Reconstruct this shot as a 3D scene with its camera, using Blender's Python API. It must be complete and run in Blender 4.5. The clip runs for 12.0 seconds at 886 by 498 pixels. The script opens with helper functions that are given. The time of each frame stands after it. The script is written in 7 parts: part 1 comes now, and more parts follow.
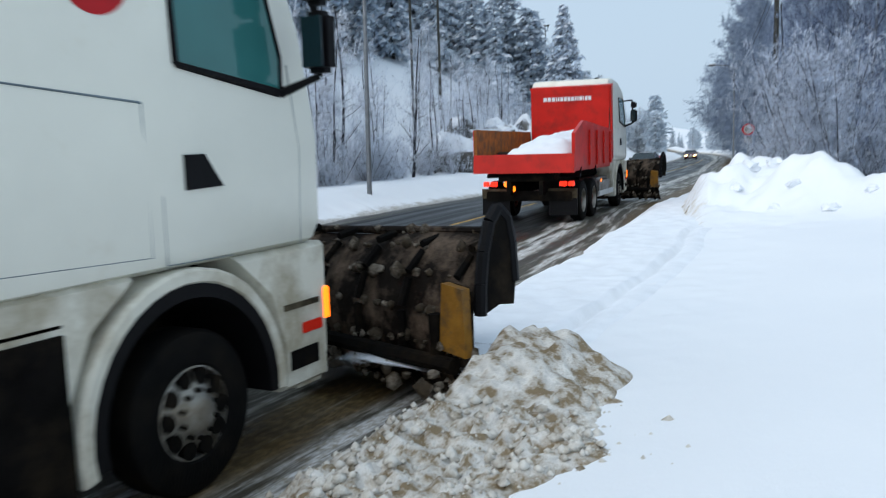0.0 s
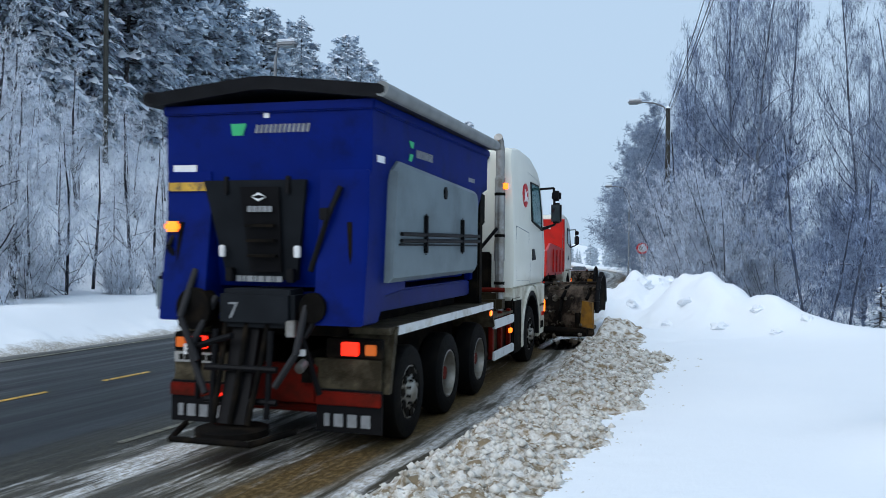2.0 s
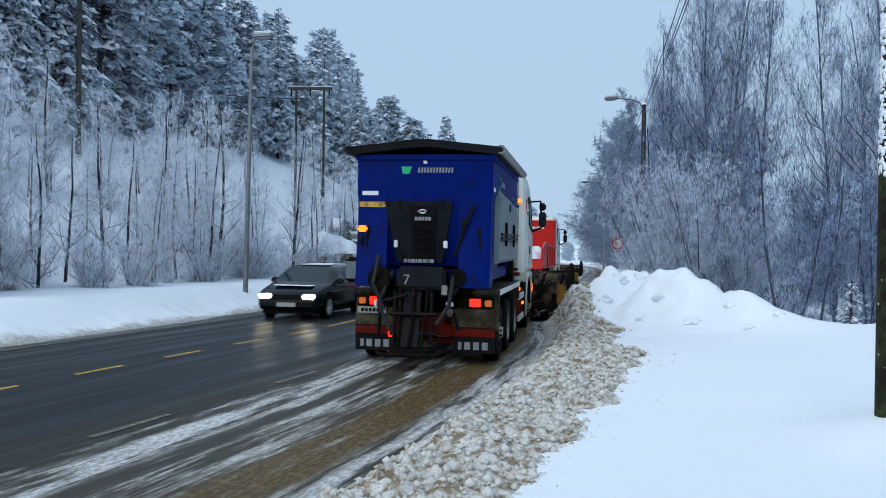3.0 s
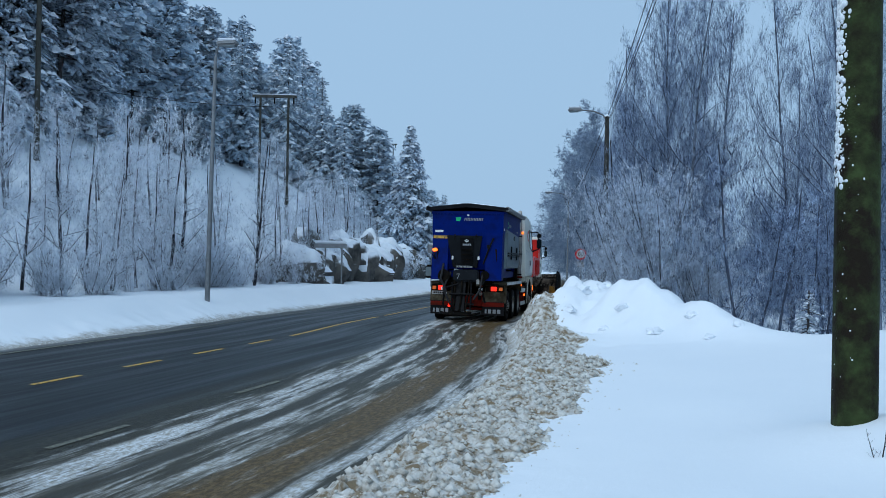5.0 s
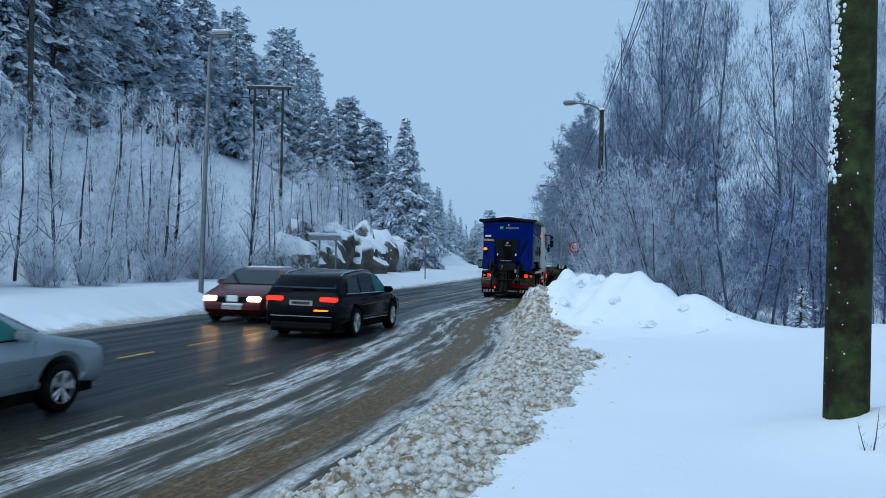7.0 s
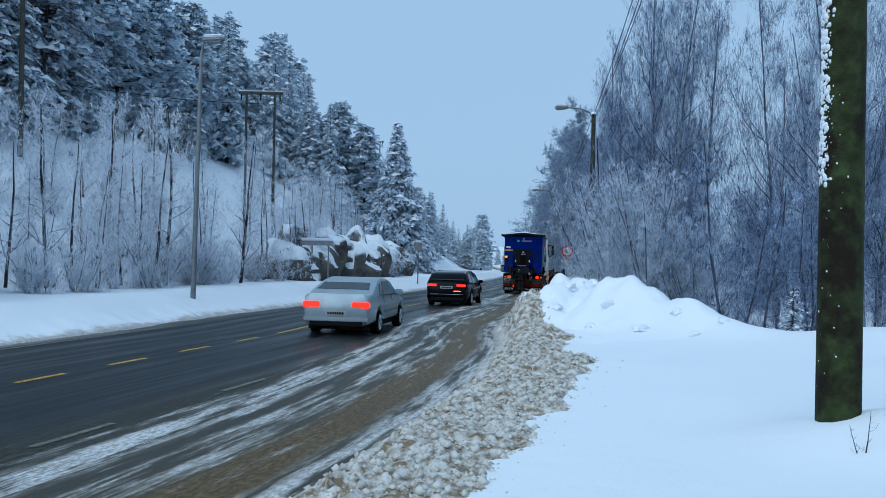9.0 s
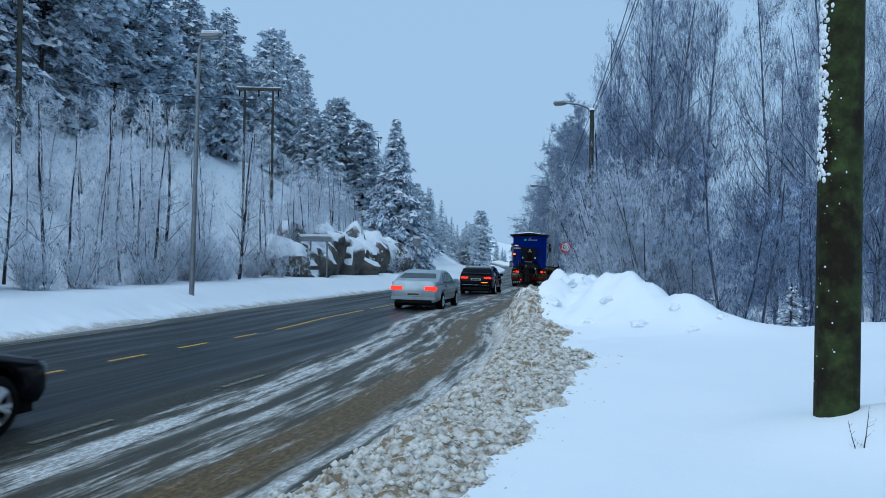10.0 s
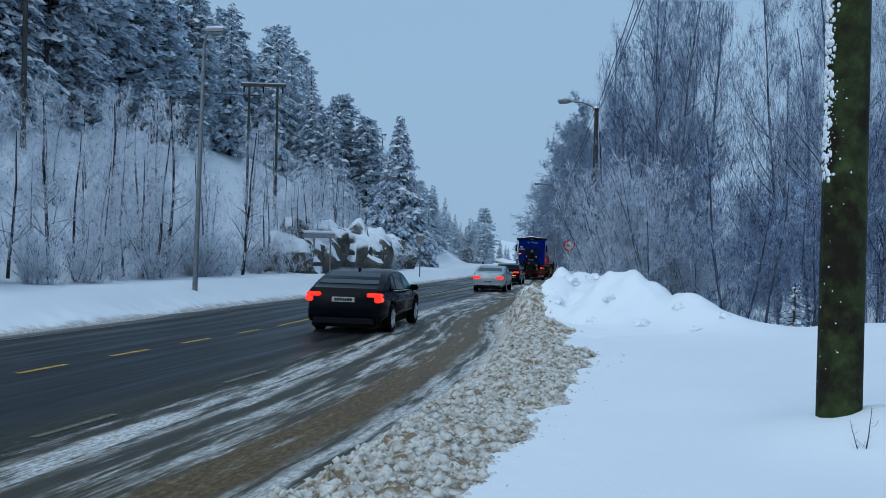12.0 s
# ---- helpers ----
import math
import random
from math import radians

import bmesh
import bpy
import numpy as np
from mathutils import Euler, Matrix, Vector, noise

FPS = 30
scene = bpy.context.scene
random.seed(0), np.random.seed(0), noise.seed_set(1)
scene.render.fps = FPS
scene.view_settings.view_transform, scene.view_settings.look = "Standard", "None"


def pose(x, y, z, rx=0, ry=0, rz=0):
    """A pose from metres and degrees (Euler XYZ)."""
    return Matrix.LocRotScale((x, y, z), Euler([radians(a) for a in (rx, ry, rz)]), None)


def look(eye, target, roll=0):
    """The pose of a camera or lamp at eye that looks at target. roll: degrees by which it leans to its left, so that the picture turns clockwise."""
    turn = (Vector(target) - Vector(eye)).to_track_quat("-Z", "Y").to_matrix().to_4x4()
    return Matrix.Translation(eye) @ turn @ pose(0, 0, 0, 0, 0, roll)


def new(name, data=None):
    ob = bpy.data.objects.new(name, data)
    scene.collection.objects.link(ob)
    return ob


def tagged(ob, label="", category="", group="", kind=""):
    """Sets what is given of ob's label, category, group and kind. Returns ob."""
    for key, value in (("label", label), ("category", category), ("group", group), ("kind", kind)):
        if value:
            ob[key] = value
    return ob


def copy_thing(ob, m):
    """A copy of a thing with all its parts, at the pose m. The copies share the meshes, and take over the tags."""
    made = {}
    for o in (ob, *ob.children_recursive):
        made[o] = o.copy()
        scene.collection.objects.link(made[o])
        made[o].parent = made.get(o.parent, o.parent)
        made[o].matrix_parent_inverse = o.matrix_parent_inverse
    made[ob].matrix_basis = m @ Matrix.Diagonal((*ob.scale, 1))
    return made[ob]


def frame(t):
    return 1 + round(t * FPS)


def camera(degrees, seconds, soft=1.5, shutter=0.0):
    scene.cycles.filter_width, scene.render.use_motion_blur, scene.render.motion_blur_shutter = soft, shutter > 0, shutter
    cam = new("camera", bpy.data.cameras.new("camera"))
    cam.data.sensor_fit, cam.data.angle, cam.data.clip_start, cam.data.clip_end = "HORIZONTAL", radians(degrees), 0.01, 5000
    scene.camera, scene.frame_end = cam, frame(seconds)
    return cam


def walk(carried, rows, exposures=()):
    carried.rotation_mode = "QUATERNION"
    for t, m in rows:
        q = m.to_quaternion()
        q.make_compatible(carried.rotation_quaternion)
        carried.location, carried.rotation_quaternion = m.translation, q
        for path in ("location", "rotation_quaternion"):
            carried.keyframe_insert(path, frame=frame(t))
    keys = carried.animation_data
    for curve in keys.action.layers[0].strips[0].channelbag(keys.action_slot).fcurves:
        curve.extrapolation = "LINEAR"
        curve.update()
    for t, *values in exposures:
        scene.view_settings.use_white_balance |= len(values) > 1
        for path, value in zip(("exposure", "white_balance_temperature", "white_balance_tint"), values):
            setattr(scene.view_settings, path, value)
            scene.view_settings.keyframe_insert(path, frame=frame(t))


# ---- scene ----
# ======== camera ========
EYE = (0.0, 0.0, 2.15)
# seconds, turn, tilt, lean in degrees: a hand-held pan from the lorry at the camera to the road ahead
TURNS = [(0.0, 27.21, -7.43, 1.84), (0.3, 25.24, -5.1, 1.45), (0.6, 24.26, -3.69, 0.5), (0.9, 24.12, -2.25, 0.07),
         (1.2, 23.1, -1.43, -0.25), (1.5, 22.24, -0.48, 0.0), (2.0, 20.94, -0.38, -0.5), (2.5, 20.16, -0.65, -0.43),
         (3.0, 19.39, -0.73, -0.83), (5.0, 17.04, -0.06, -1.14), (5.5, 17.01, -0.25, -0.82), (6.0, 17.01, -0.44, -1.09),
         (6.5, 16.51, -0.54, -1.31), (7.0, 16.66, -0.54, -1.37), (9.0, 16.17, -0.22, -1.16), (9.5, 16.0, -0.2, -1.2),
         (10.0, 16.08, -0.48, -1.07), (10.5, 16.07, -0.56, -1.28), (11.0, 16.19, -0.42, -1.22), (11.5, 16.21, -0.46, -1.35),
         (12.0, 16.3, -0.66, -1.5)]
cam = camera(54.0, 12.0, soft=0.8, shutter=0.3)
walk(cam, [(t, pose(*EYE, 90 + tilt, lean, turn)) for t, turn, tilt, lean in TURNS],
     exposures=[(0.0, 0.38, 6350, 10), (1.5, 0.36, 6150, 10), (2.5, 0.30, 5900, 10), (3.2, 0.2, 5800, 7), (5.0, 0.0, 5350, 4), (9.5, 0.02, 5220, 3), (11.5, 0.0, 5300, 4), (12.0, -0.2, 5320, 4)])

# ======== light: an overcast winter dusk ========
world = bpy.data.worlds.new("overcast_sky")
world.use_nodes = True
scene.world = world
wn, wl = world.node_tree.nodes, world.node_tree.links
bg = wn["Background"]
sky = wn.new("ShaderNodeTexSky")
sky.sky_type, sky.sun_disc = "NISHITA", False
sky.sun_elevation, sky.sun_rotation = radians(14), radians(200)
sky.air_density, sky.dust_density, sky.ozone_density = 1.2, 3.0, 1.5
scale_sky = wn.new("ShaderNodeVectorMath")
scale_sky.operation = "SCALE"
scale_sky.inputs["Scale"].default_value = 0.05
cloud = wn.new("ShaderNodeMix")
cloud.data_type = "RGBA"
cloud.inputs[0].default_value = 0.88
cloud.inputs[7].default_value = (0.50, 0.63, 0.76, 1)
wl.new(sky.outputs[0], scale_sky.inputs[0])
wl.new(scale_sky.outputs[0], cloud.inputs[6])
wl.new(cloud.outputs[2], bg.inputs[0])
bg.inputs[1].default_value = 0.92
sun = new("sun", bpy.data.lights.new("sun", "SUN"))
sun.data.energy, sun.data.angle, sun.data.color = 1.3, radians(60), (1.0, 0.96, 0.9)
sun.matrix_world = look((-20, -40, 60), (0, 20, 0))


# ======== materials ========
def surf(name, col, rough=0.5, metal=0.0, var=0.15, scale=6.0, bump=0.1, fine=60.0, col2=None, amount=0.5, spread=0.12,
         patch=2.0, emit=0.0, rnd=0.0, spec=None, settled=None):
    """Paint, snow, rubber and so on: a colour with grain, and a second colour in patches (dirt, rust, frost)."""
    m = bpy.data.materials.new(name)
    m.use_nodes = True
    n, l = m.node_tree.nodes, m.node_tree.links
    b = n["Principled BSDF"]
    b.inputs["Roughness"].default_value, b.inputs["Metallic"].default_value = rough, metal
    b.inputs["Specular IOR Level"].default_value = spec if spec is not None else (0.5 if rough < 0.32 else 0.18)
    co = n.new("ShaderNodeTexCoord")
    tex = n.new("ShaderNodeTexNoise")
    tex.inputs["Scale"].default_value, tex.inputs["Detail"].default_value = scale, 6
    l.new(co.outputs["Object"], tex.inputs["Vector"])
    mul = n.new("ShaderNodeMapRange")
    mul.inputs[1].default_value, mul.inputs[2].default_value = 0.3, 0.7
    mul.inputs[3].default_value, mul.inputs[4].default_value = 1 - var, 1 + var
    l.new(tex.outputs["Fac"], mul.inputs[0])
    sc = n.new("ShaderNodeVectorMath")
    sc.operation = "SCALE"
    sc.inputs[0].default_value = col[:3]
    l.new(mul.outputs[0], sc.inputs["Scale"])
    out = sc.outputs[0]
    if col2:
        t2 = n.new("ShaderNodeTexNoise")
        t2.inputs["Scale"].default_value, t2.inputs["Detail"].default_value = patch, 9
        t2.inputs["Roughness"].default_value = 0.65
        l.new(co.outputs["Object"], t2.inputs["Vector"])
        r2 = n.new("ShaderNodeMapRange")
        r2.inputs[1].default_value, r2.inputs[2].default_value = 1 - amount - spread, 1 - amount + spread
        l.new(t2.outputs["Fac"], r2.inputs[0])
        mx = n.new("ShaderNodeMix")
        mx.data_type = "RGBA"
        l.new(r2.outputs[0], mx.inputs[0])
        l.new(out, mx.inputs[6])
        mx.inputs[7].default_value = (*col2, 1)
        out = mx.outputs[2]
    if rnd:
        oi = n.new("ShaderNodeObjectInfo")
        mr = n.new("ShaderNodeMapRange")
        mr.inputs[3].default_value, mr.inputs[4].default_value = 1 - rnd, 1 + rnd
        l.new(oi.outputs["Random"], mr.inputs[0])
        s3 = n.new("ShaderNodeVectorMath")
        s3.operation = "SCALE"
        l.new(out, s3.inputs[0])
        l.new(mr.outputs[0], s3.inputs["Scale"])
        out = s3.outputs[0]
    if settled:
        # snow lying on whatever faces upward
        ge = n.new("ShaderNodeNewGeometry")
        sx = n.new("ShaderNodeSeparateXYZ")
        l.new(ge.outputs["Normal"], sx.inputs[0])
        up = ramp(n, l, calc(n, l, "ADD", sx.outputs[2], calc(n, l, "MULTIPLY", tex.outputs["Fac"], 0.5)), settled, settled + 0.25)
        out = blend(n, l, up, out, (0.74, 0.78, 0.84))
    l.new(out, b.inputs["Base Color"])
    if bump:
        t3 = n.new("ShaderNodeTexNoise")
        t3.inputs["Scale"].default_value, t3.inputs["Detail"].default_value = fine, 4
        l.new(co.outputs["Object"], t3.inputs["Vector"])
        bp = n.new("ShaderNodeBump")
        bp.inputs["Strength"].default_value, bp.inputs["Distance"].default_value = bump, 0.02
        l.new(t3.outputs["Fac"], bp.inputs["Height"])
        l.new(bp.outputs[0], b.inputs["Normal"])
    if emit:
        b.inputs["Emission Color"].default_value = (*col[:3], 1)
        b.inputs["Emission Strength"].default_value = emit
    return m


def lamp_glass(name, col, strength):
    m = bpy.data.materials.new(name)
    m.use_nodes = True
    b = m.node_tree.nodes["Principled BSDF"]
    b.inputs["Base Color"].default_value = (*col, 1)
    b.inputs["Roughness"].default_value = 0.15
    b.inputs["Emission Color"].default_value = (*col, 1)
    b.inputs["Emission Strength"].default_value = strength
    return m


def stripes(m, layer):
    """Nodes, links, shader and the two numbers (across, along) of a UV layer, for the road and snow materials."""
    m.use_nodes = True
    n, l = m.node_tree.nodes, m.node_tree.links
    uv = n.new("ShaderNodeUVMap")
    uv.uv_map = layer
    sp = n.new("ShaderNodeSeparateXYZ")
    l.new(uv.outputs[0], sp.inputs[0])
    return n, l, n["Principled BSDF"], uv.outputs[0], sp.outputs[0], sp.outputs[1]


def ramp(n, l, src, a, b, lo=0.0, hi=1.0):
    r = n.new("ShaderNodeMapRange")
    r.interpolation_type = "SMOOTHSTEP"
    for i, v in enumerate((a, b, lo, hi)):
        r.inputs[i + 1].default_value = v
    l.new(src, r.inputs[0])
    return r.outputs[0]


def calc(n, l, op, a, b):
    r = n.new("ShaderNodeMath")
    r.operation = op
    for i, v in enumerate((a, b)):
        if isinstance(v, (int, float)):
            r.inputs[i].default_value = v
        else:
            l.new(v, r.inputs[i])
    return r.outputs[0]


def noise_of(n, l, vec, scale, detail=6, stretch=None, rough=0.6):
    if stretch:
        mp = n.new("ShaderNodeMapping")
        mp.inputs["Scale"].default_value = stretch
        l.new(vec, mp.inputs[0])
        vec = mp.outputs[0]
    t = n.new("ShaderNodeTexNoise")
    t.inputs["Scale"].default_value, t.inputs["Detail"].default_value, t.inputs["Roughness"].default_value = scale, detail, rough
    l.new(vec, t.inputs["Vector"])
    return t.outputs["Fac"]


def blend(n, l, fac, a, b):
    mx = n.new("ShaderNodeMix")
    mx.data_type = "RGBA"
    for i, v in ((0, fac), (6, a), (7, b)):
        if isinstance(v, tuple):
            mx.inputs[i].default_value = (*v, 1)
        elif isinstance(v, (int, float)):
            mx.inputs[i].default_value = v
        else:
            l.new(v, mx.inputs[i])
    return mx.outputs[2]


def road_material():
    """Wet asphalt; off the carriageway brown slush with snow streaks along the wheel tracks."""
    m = bpy.data.materials.new("wet_asphalt_and_slush")
    n, l, b, vec, u, y = stripes(m, "lane")
    uv2 = n.new("ShaderNodeUVMap")
    uv2.uv_map = "track"
    sp = n.new("ShaderNodeSeparateXYZ")
    l.new(uv2.outputs[0], sp.inputs[0])
    q, tvec = sp.outputs[0], uv2.outputs[0]
    grain = noise_of(n, l, vec, 55, 5)
    streak = noise_of(n, l, vec, 1.0, 7, (2.6, 0.09, 1))
    wide = noise_of(n, l, vec, 0.45, 5)
    asphalt = blend(n, l, ramp(n, l, streak, 0.38, 0.66), (0.007, 0.009, 0.010), (0.020, 0.023, 0.023))
    asphalt = blend(n, l, calc(n, l, "MULTIPLY", ramp(n, l, grain, 0.45, 0.75), 0.4), asphalt, (0.028, 0.031, 0.031))
    # brown silt toward the edges of the lane
    silt = calc(n, l, "MULTIPLY", ramp(n, l, calc(n, l, "ADD", u, calc(n, l, "MULTIPLY", streak, 1.3)), -6.75, -5.9), 0.95)
    silt_l = calc(n, l, "MULTIPLY", ramp(n, l, calc(n, l, "ADD", u, calc(n, l, "MULTIPLY", wide, 0.6)), -12.5, -12.9), 0.6)
    col = blend(n, l, silt_l, asphalt, (0.13, 0.125, 0.11))
    # lay-by: khaki slush in long streaks, brown wheel tracks, snow left between them
    wob = noise_of(n, l, tvec, 1.0, 4, (0.35, 0.30, 1))
    qq = calc(n, l, "ADD", q, calc(n, l, "MULTIPLY", calc(n, l, "SUBTRACT", wob, 0.5), 0.55))
    crumb = noise_of(n, l, tvec, 3.4, 9, (1.5, 0.13, 1), 0.70)
    grit = noise_of(n, l, tvec, 16, 6, (1.2, 0.55, 1), 0.7)
    khaki = blend(n, l, ramp(n, l, crumb, 0.42, 0.66), (0.055, 0.050, 0.036), (0.25, 0.23, 0.18))
    brown = blend(n, l, ramp(n, l, grit, 0.40, 0.70), (0.070, 0.045, 0.016), (0.20, 0.135, 0.058))

    def band(mid, half, soft, keep=None):
        d = calc(n, l, "ABSOLUTE", calc(n, l, "SUBTRACT", qq, mid), 0)
        inside = ramp(n, l, d, half + soft, half - soft)
        return inside if keep is None else calc(n, l, "MULTIPLY", inside, ramp(n, l, crumb, keep - 0.09, keep + 0.09))

    dull = blend(n, l, ramp(n, l, grit, 0.40, 0.70), (0.022, 0.021, 0.014), (0.075, 0.068, 0.046))
    col = blend(n, l, calc(n, l, "MULTIPLY", silt, 0.9), col, dull)
    col = blend(n, l, ramp(n, l, qq, -2.5, -2.1), col, khaki)
    col = blend(n, l, calc(n, l, "MULTIPLY", band(-1.5, 0.14, 0.08, 0.47), 0.8), col, (0.022, 0.023, 0.022))
    col = blend(n, l, calc(n, l, "MULTIPLY", band(-0.30, 0.36, 0.14), 0.95), col, brown)
    snow = band(-1.98, 0.26, 0.10, 0.48)
    for mid, half, soft, keep in ((-1.12, 0.24, 0.10, 0.55), (-0.72, 0.08, 0.06, 0.55), (-2.25, 0.30, 0.25, 0.60), (0.50, 0.34, 0.20, 0.50), (-1.1, 0.8, 0.3, 0.62)):
        snow = calc(n, l, "MAXIMUM", snow, band(mid, half, soft, keep))
    white = blend(n, l, ramp(n, l, grit, 0.35, 0.62), (0.34, 0.31, 0.25), (0.72, 0.73, 0.74))
    col = blend(n, l, snow, col, white)
    l.new(col, b.inputs["Base Color"])
    wet = ramp(n, l, streak, 0.35, 0.7, 0.30, 0.6)
    l.new(calc(n, l, "MAXIMUM", wet, calc(n, l, "MULTIPLY", calc(n, l, "MAXIMUM", snow, silt), 0.55)), b.inputs["Roughness"])
    b.inputs["Specular IOR Level"].default_value = 0.15
    bp = n.new("ShaderNodeBump")
    bp.inputs["Strength"].default_value, bp.inputs["Distance"].default_value = 0.6, 0.03
    h = calc(n, l, "ADD", calc(n, l, "MULTIPLY", grain, 0.12), calc(n, l, "MULTIPLY", calc(n, l, "MULTIPLY", calc(n, l, "MAXIMUM", silt, snow), crumb), 1.2))
    l.new(h, bp.inputs["Height"])
    l.new(bp.outputs[0], b.inputs["Normal"])
    return m


def snow_material():
    """Fresh snow; along the cleared edges churned with sand and brown slush."""
    m = bpy.data.materials.new("snow_cover")
    n, l, b, vec, w, d = stripes(m, "edge")
    co = n.new("ShaderNodeTexCoord").outputs["Object"]
    big, mid, small = noise_of(n, l, co, 0.5, 5), noise_of(n, l, co, 3.2, 8, None, 0.7), noise_of(n, l, co, 22, 6, None, 0.7)
    clean = blend(n, l, big, (0.80, 0.83, 0.87), (0.87, 0.89, 0.91))
    # windrow on the near side: dirt fades out with the distance from the cleared edge
    reach = calc(n, l, "ADD", w, calc(n, l, "MULTIPLY", calc(n, l, "SUBTRACT", mid, 0.5), 2.4))
    near = calc(n, l, "MULTIPLY", ramp(n, l, reach, 0.9, 0.1), ramp(n, l, w, -1.5, -0.6))
    dirty = calc(n, l, "MULTIPLY", near, ramp(n, l, small, 0.34, 0.62, 0.25, 1.0))
    edge = calc(n, l, "MULTIPLY", ramp(n, l, calc(n, l, "ADD", w, calc(n, l, "MULTIPLY", mid, 0.7)), 0.75, 0.2), ramp(n, l, w, -1.5, -0.6))
    tone = blend(n, l, ramp(n, l, mid, 0.35, 0.7), (0.56, 0.49, 0.36), (0.23, 0.170, 0.095))
    col = blend(n, l, calc(n, l, "MULTIPLY", dirty, 0.9), clean, tone)
    col = blend(n, l, calc(n, l, "MULTIPLY", edge, 0.85), col, (0.12, 0.092, 0.052))
    far = ramp(n, l, calc(n, l, "ADD", d, calc(n, l, "MULTIPLY", calc(n, l, "SUBTRACT", mid, 0.5), 0.9)), 0.55, 0.1)
    far = calc(n, l, "MULTIPLY", far, ramp(n, l, d, -1.2, -0.5))
    col = blend(n, l, calc(n, l, "MULTIPLY", far, ramp(n, l, small, 0.3, 0.6, 0.35, 0.95)), col, (0.30, 0.27, 0.22))
    l.new(col, b.inputs["Base Color"])
    b.inputs["Roughness"].default_value = 0.75
    b.inputs["Specular IOR Level"].default_value = 0.25
    bp = n.new("ShaderNodeBump")
    bp.inputs["Strength"].default_value, bp.inputs["Distance"].default_value = 0.5, 0.04
    l.new(calc(n, l, "ADD", calc(n, l, "MULTIPLY", small, calc(n, l, "ADD", calc(n, l, "MULTIPLY", near, 1.6), 0.15)), calc(n, l, "MULTIPLY", mid, 0.5)), bp.inputs["Height"])
    l.new(bp.outputs[0], b.inputs["Normal"])
    return m


M_ROAD, M_SNOW = road_material(), snow_material()
M_SNOWCAP = surf("settled_snow", (0.80, 0.83, 0.87), 0.8, 0, 0.06, 3, 0.3, 25)
M_WINDROW = surf("churned_slush", (0.74, 0.72, 0.68), 0.8, 0, 0.30, 16, 0.8, 60, (0.24, 0.185, 0.115), 0.495, 0.08, 8.0)
M_CLOD = surf("slush_clods", (0.27, 0.215, 0.14), 0.8, 0, 0.3, 5, 0.5, 40, (0.66, 0.64, 0.59), 0.58, 0.10, 5.0)
M_SLUSH = surf("brown_caked_slush", (0.055, 0.042, 0.028), 0.8, 0, 0.4, 6, 0.8, 30, (0.30, 0.26, 0.21), 0.44, 0.08, 5.0)
M_LINE_Y = surf("worn_yellow_line", (0.55, 0.33, 0.05), 0.5, 0, 0.25, 8, 0.1, 60, (0.08, 0.08, 0.07), 0.42, 0.1, 14)
M_LINE_W = surf("worn_white_line", (0.22, 0.21, 0.15), 0.5, 0, 0.25, 8, 0.1, 60, (0.07, 0.07, 0.06), 0.50, 0.1, 14)
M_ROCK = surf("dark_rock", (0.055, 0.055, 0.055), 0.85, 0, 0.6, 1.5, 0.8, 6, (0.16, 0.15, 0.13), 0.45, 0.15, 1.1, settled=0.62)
M_WOODPOLE = surf("weathered_green_pole", (0.038, 0.054, 0.017), 0.85, 0, 0.4, 9, 0.6, 50, (0.013, 0.009, 0.005), 0.53, 0.10, 3.0)
M_GALV = surf("galvanised_steel", (0.20, 0.21, 0.22), 0.55, 0.4, 0.2, 5, 0.1, 60)
M_CABLE = surf("black_cable", (0.02, 0.02, 0.022), 0.6, 0, 0.1, 5, 0)
M_BARK = surf("frosted_bark", (0.070, 0.078, 0.100), 0.9, 0, 0.4, 7, 0.4, 30, (0.30, 0.35, 0.44), 0.46, 0.12, 3.5, rnd=0.15)
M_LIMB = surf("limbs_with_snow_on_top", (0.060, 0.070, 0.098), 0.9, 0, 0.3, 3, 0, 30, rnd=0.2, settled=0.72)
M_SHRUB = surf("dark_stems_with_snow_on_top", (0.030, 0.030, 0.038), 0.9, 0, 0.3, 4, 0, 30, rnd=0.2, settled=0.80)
# for the far birches: hoarfrost with distance haze mixed into the colour
M_RIME_HAZE = surf("thick_rime", (0.17, 0.22, 0.31), 0.9, 0, 0.3, 2, 0, 30, (0.38, 0.45, 0.56), 0.5, 0.1, 1.5, rnd=0.1)
M_TWIG = surf("hoarfrost_twigs", (0.44, 0.53, 0.70), 0.85, 0, 0.3, 1.3, 0, 30, (0.050, 0.070, 0.130), 0.505, 0.06, 2.6, rnd=0.2)
M_THICKET = surf("frost_covered_thicket_twigs", (0.78, 0.82, 0.89), 0.85, 0, 0.1, 1.3, 0, 30, (0.08, 0.09, 0.125), 0.42, 0.05, 3.6, rnd=0.12)
M_TWIG_WHITE = surf("snowy_twigs", (0.66, 0.72, 0.82), 0.85, 0, 0.1, 2, 0, 30, (0.045, 0.05, 0.08), 0.445, 0.05, 4.0, rnd=0.1)
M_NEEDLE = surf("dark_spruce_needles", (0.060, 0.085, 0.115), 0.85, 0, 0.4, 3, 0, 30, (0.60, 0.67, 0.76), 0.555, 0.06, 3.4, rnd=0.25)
# besides frost, the haze over further trees is put into these needle colours
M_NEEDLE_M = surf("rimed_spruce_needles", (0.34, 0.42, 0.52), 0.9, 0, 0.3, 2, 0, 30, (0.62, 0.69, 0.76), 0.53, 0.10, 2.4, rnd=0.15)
M_NEEDLE_F = surf("frost_and_haze_spruce_needles", (0.50, 0.57, 0.64), 0.9, 0, 0.2, 1, 0, 30, (0.66, 0.72, 0.78), 0.5, 0.2, 0.4, rnd=0.12)
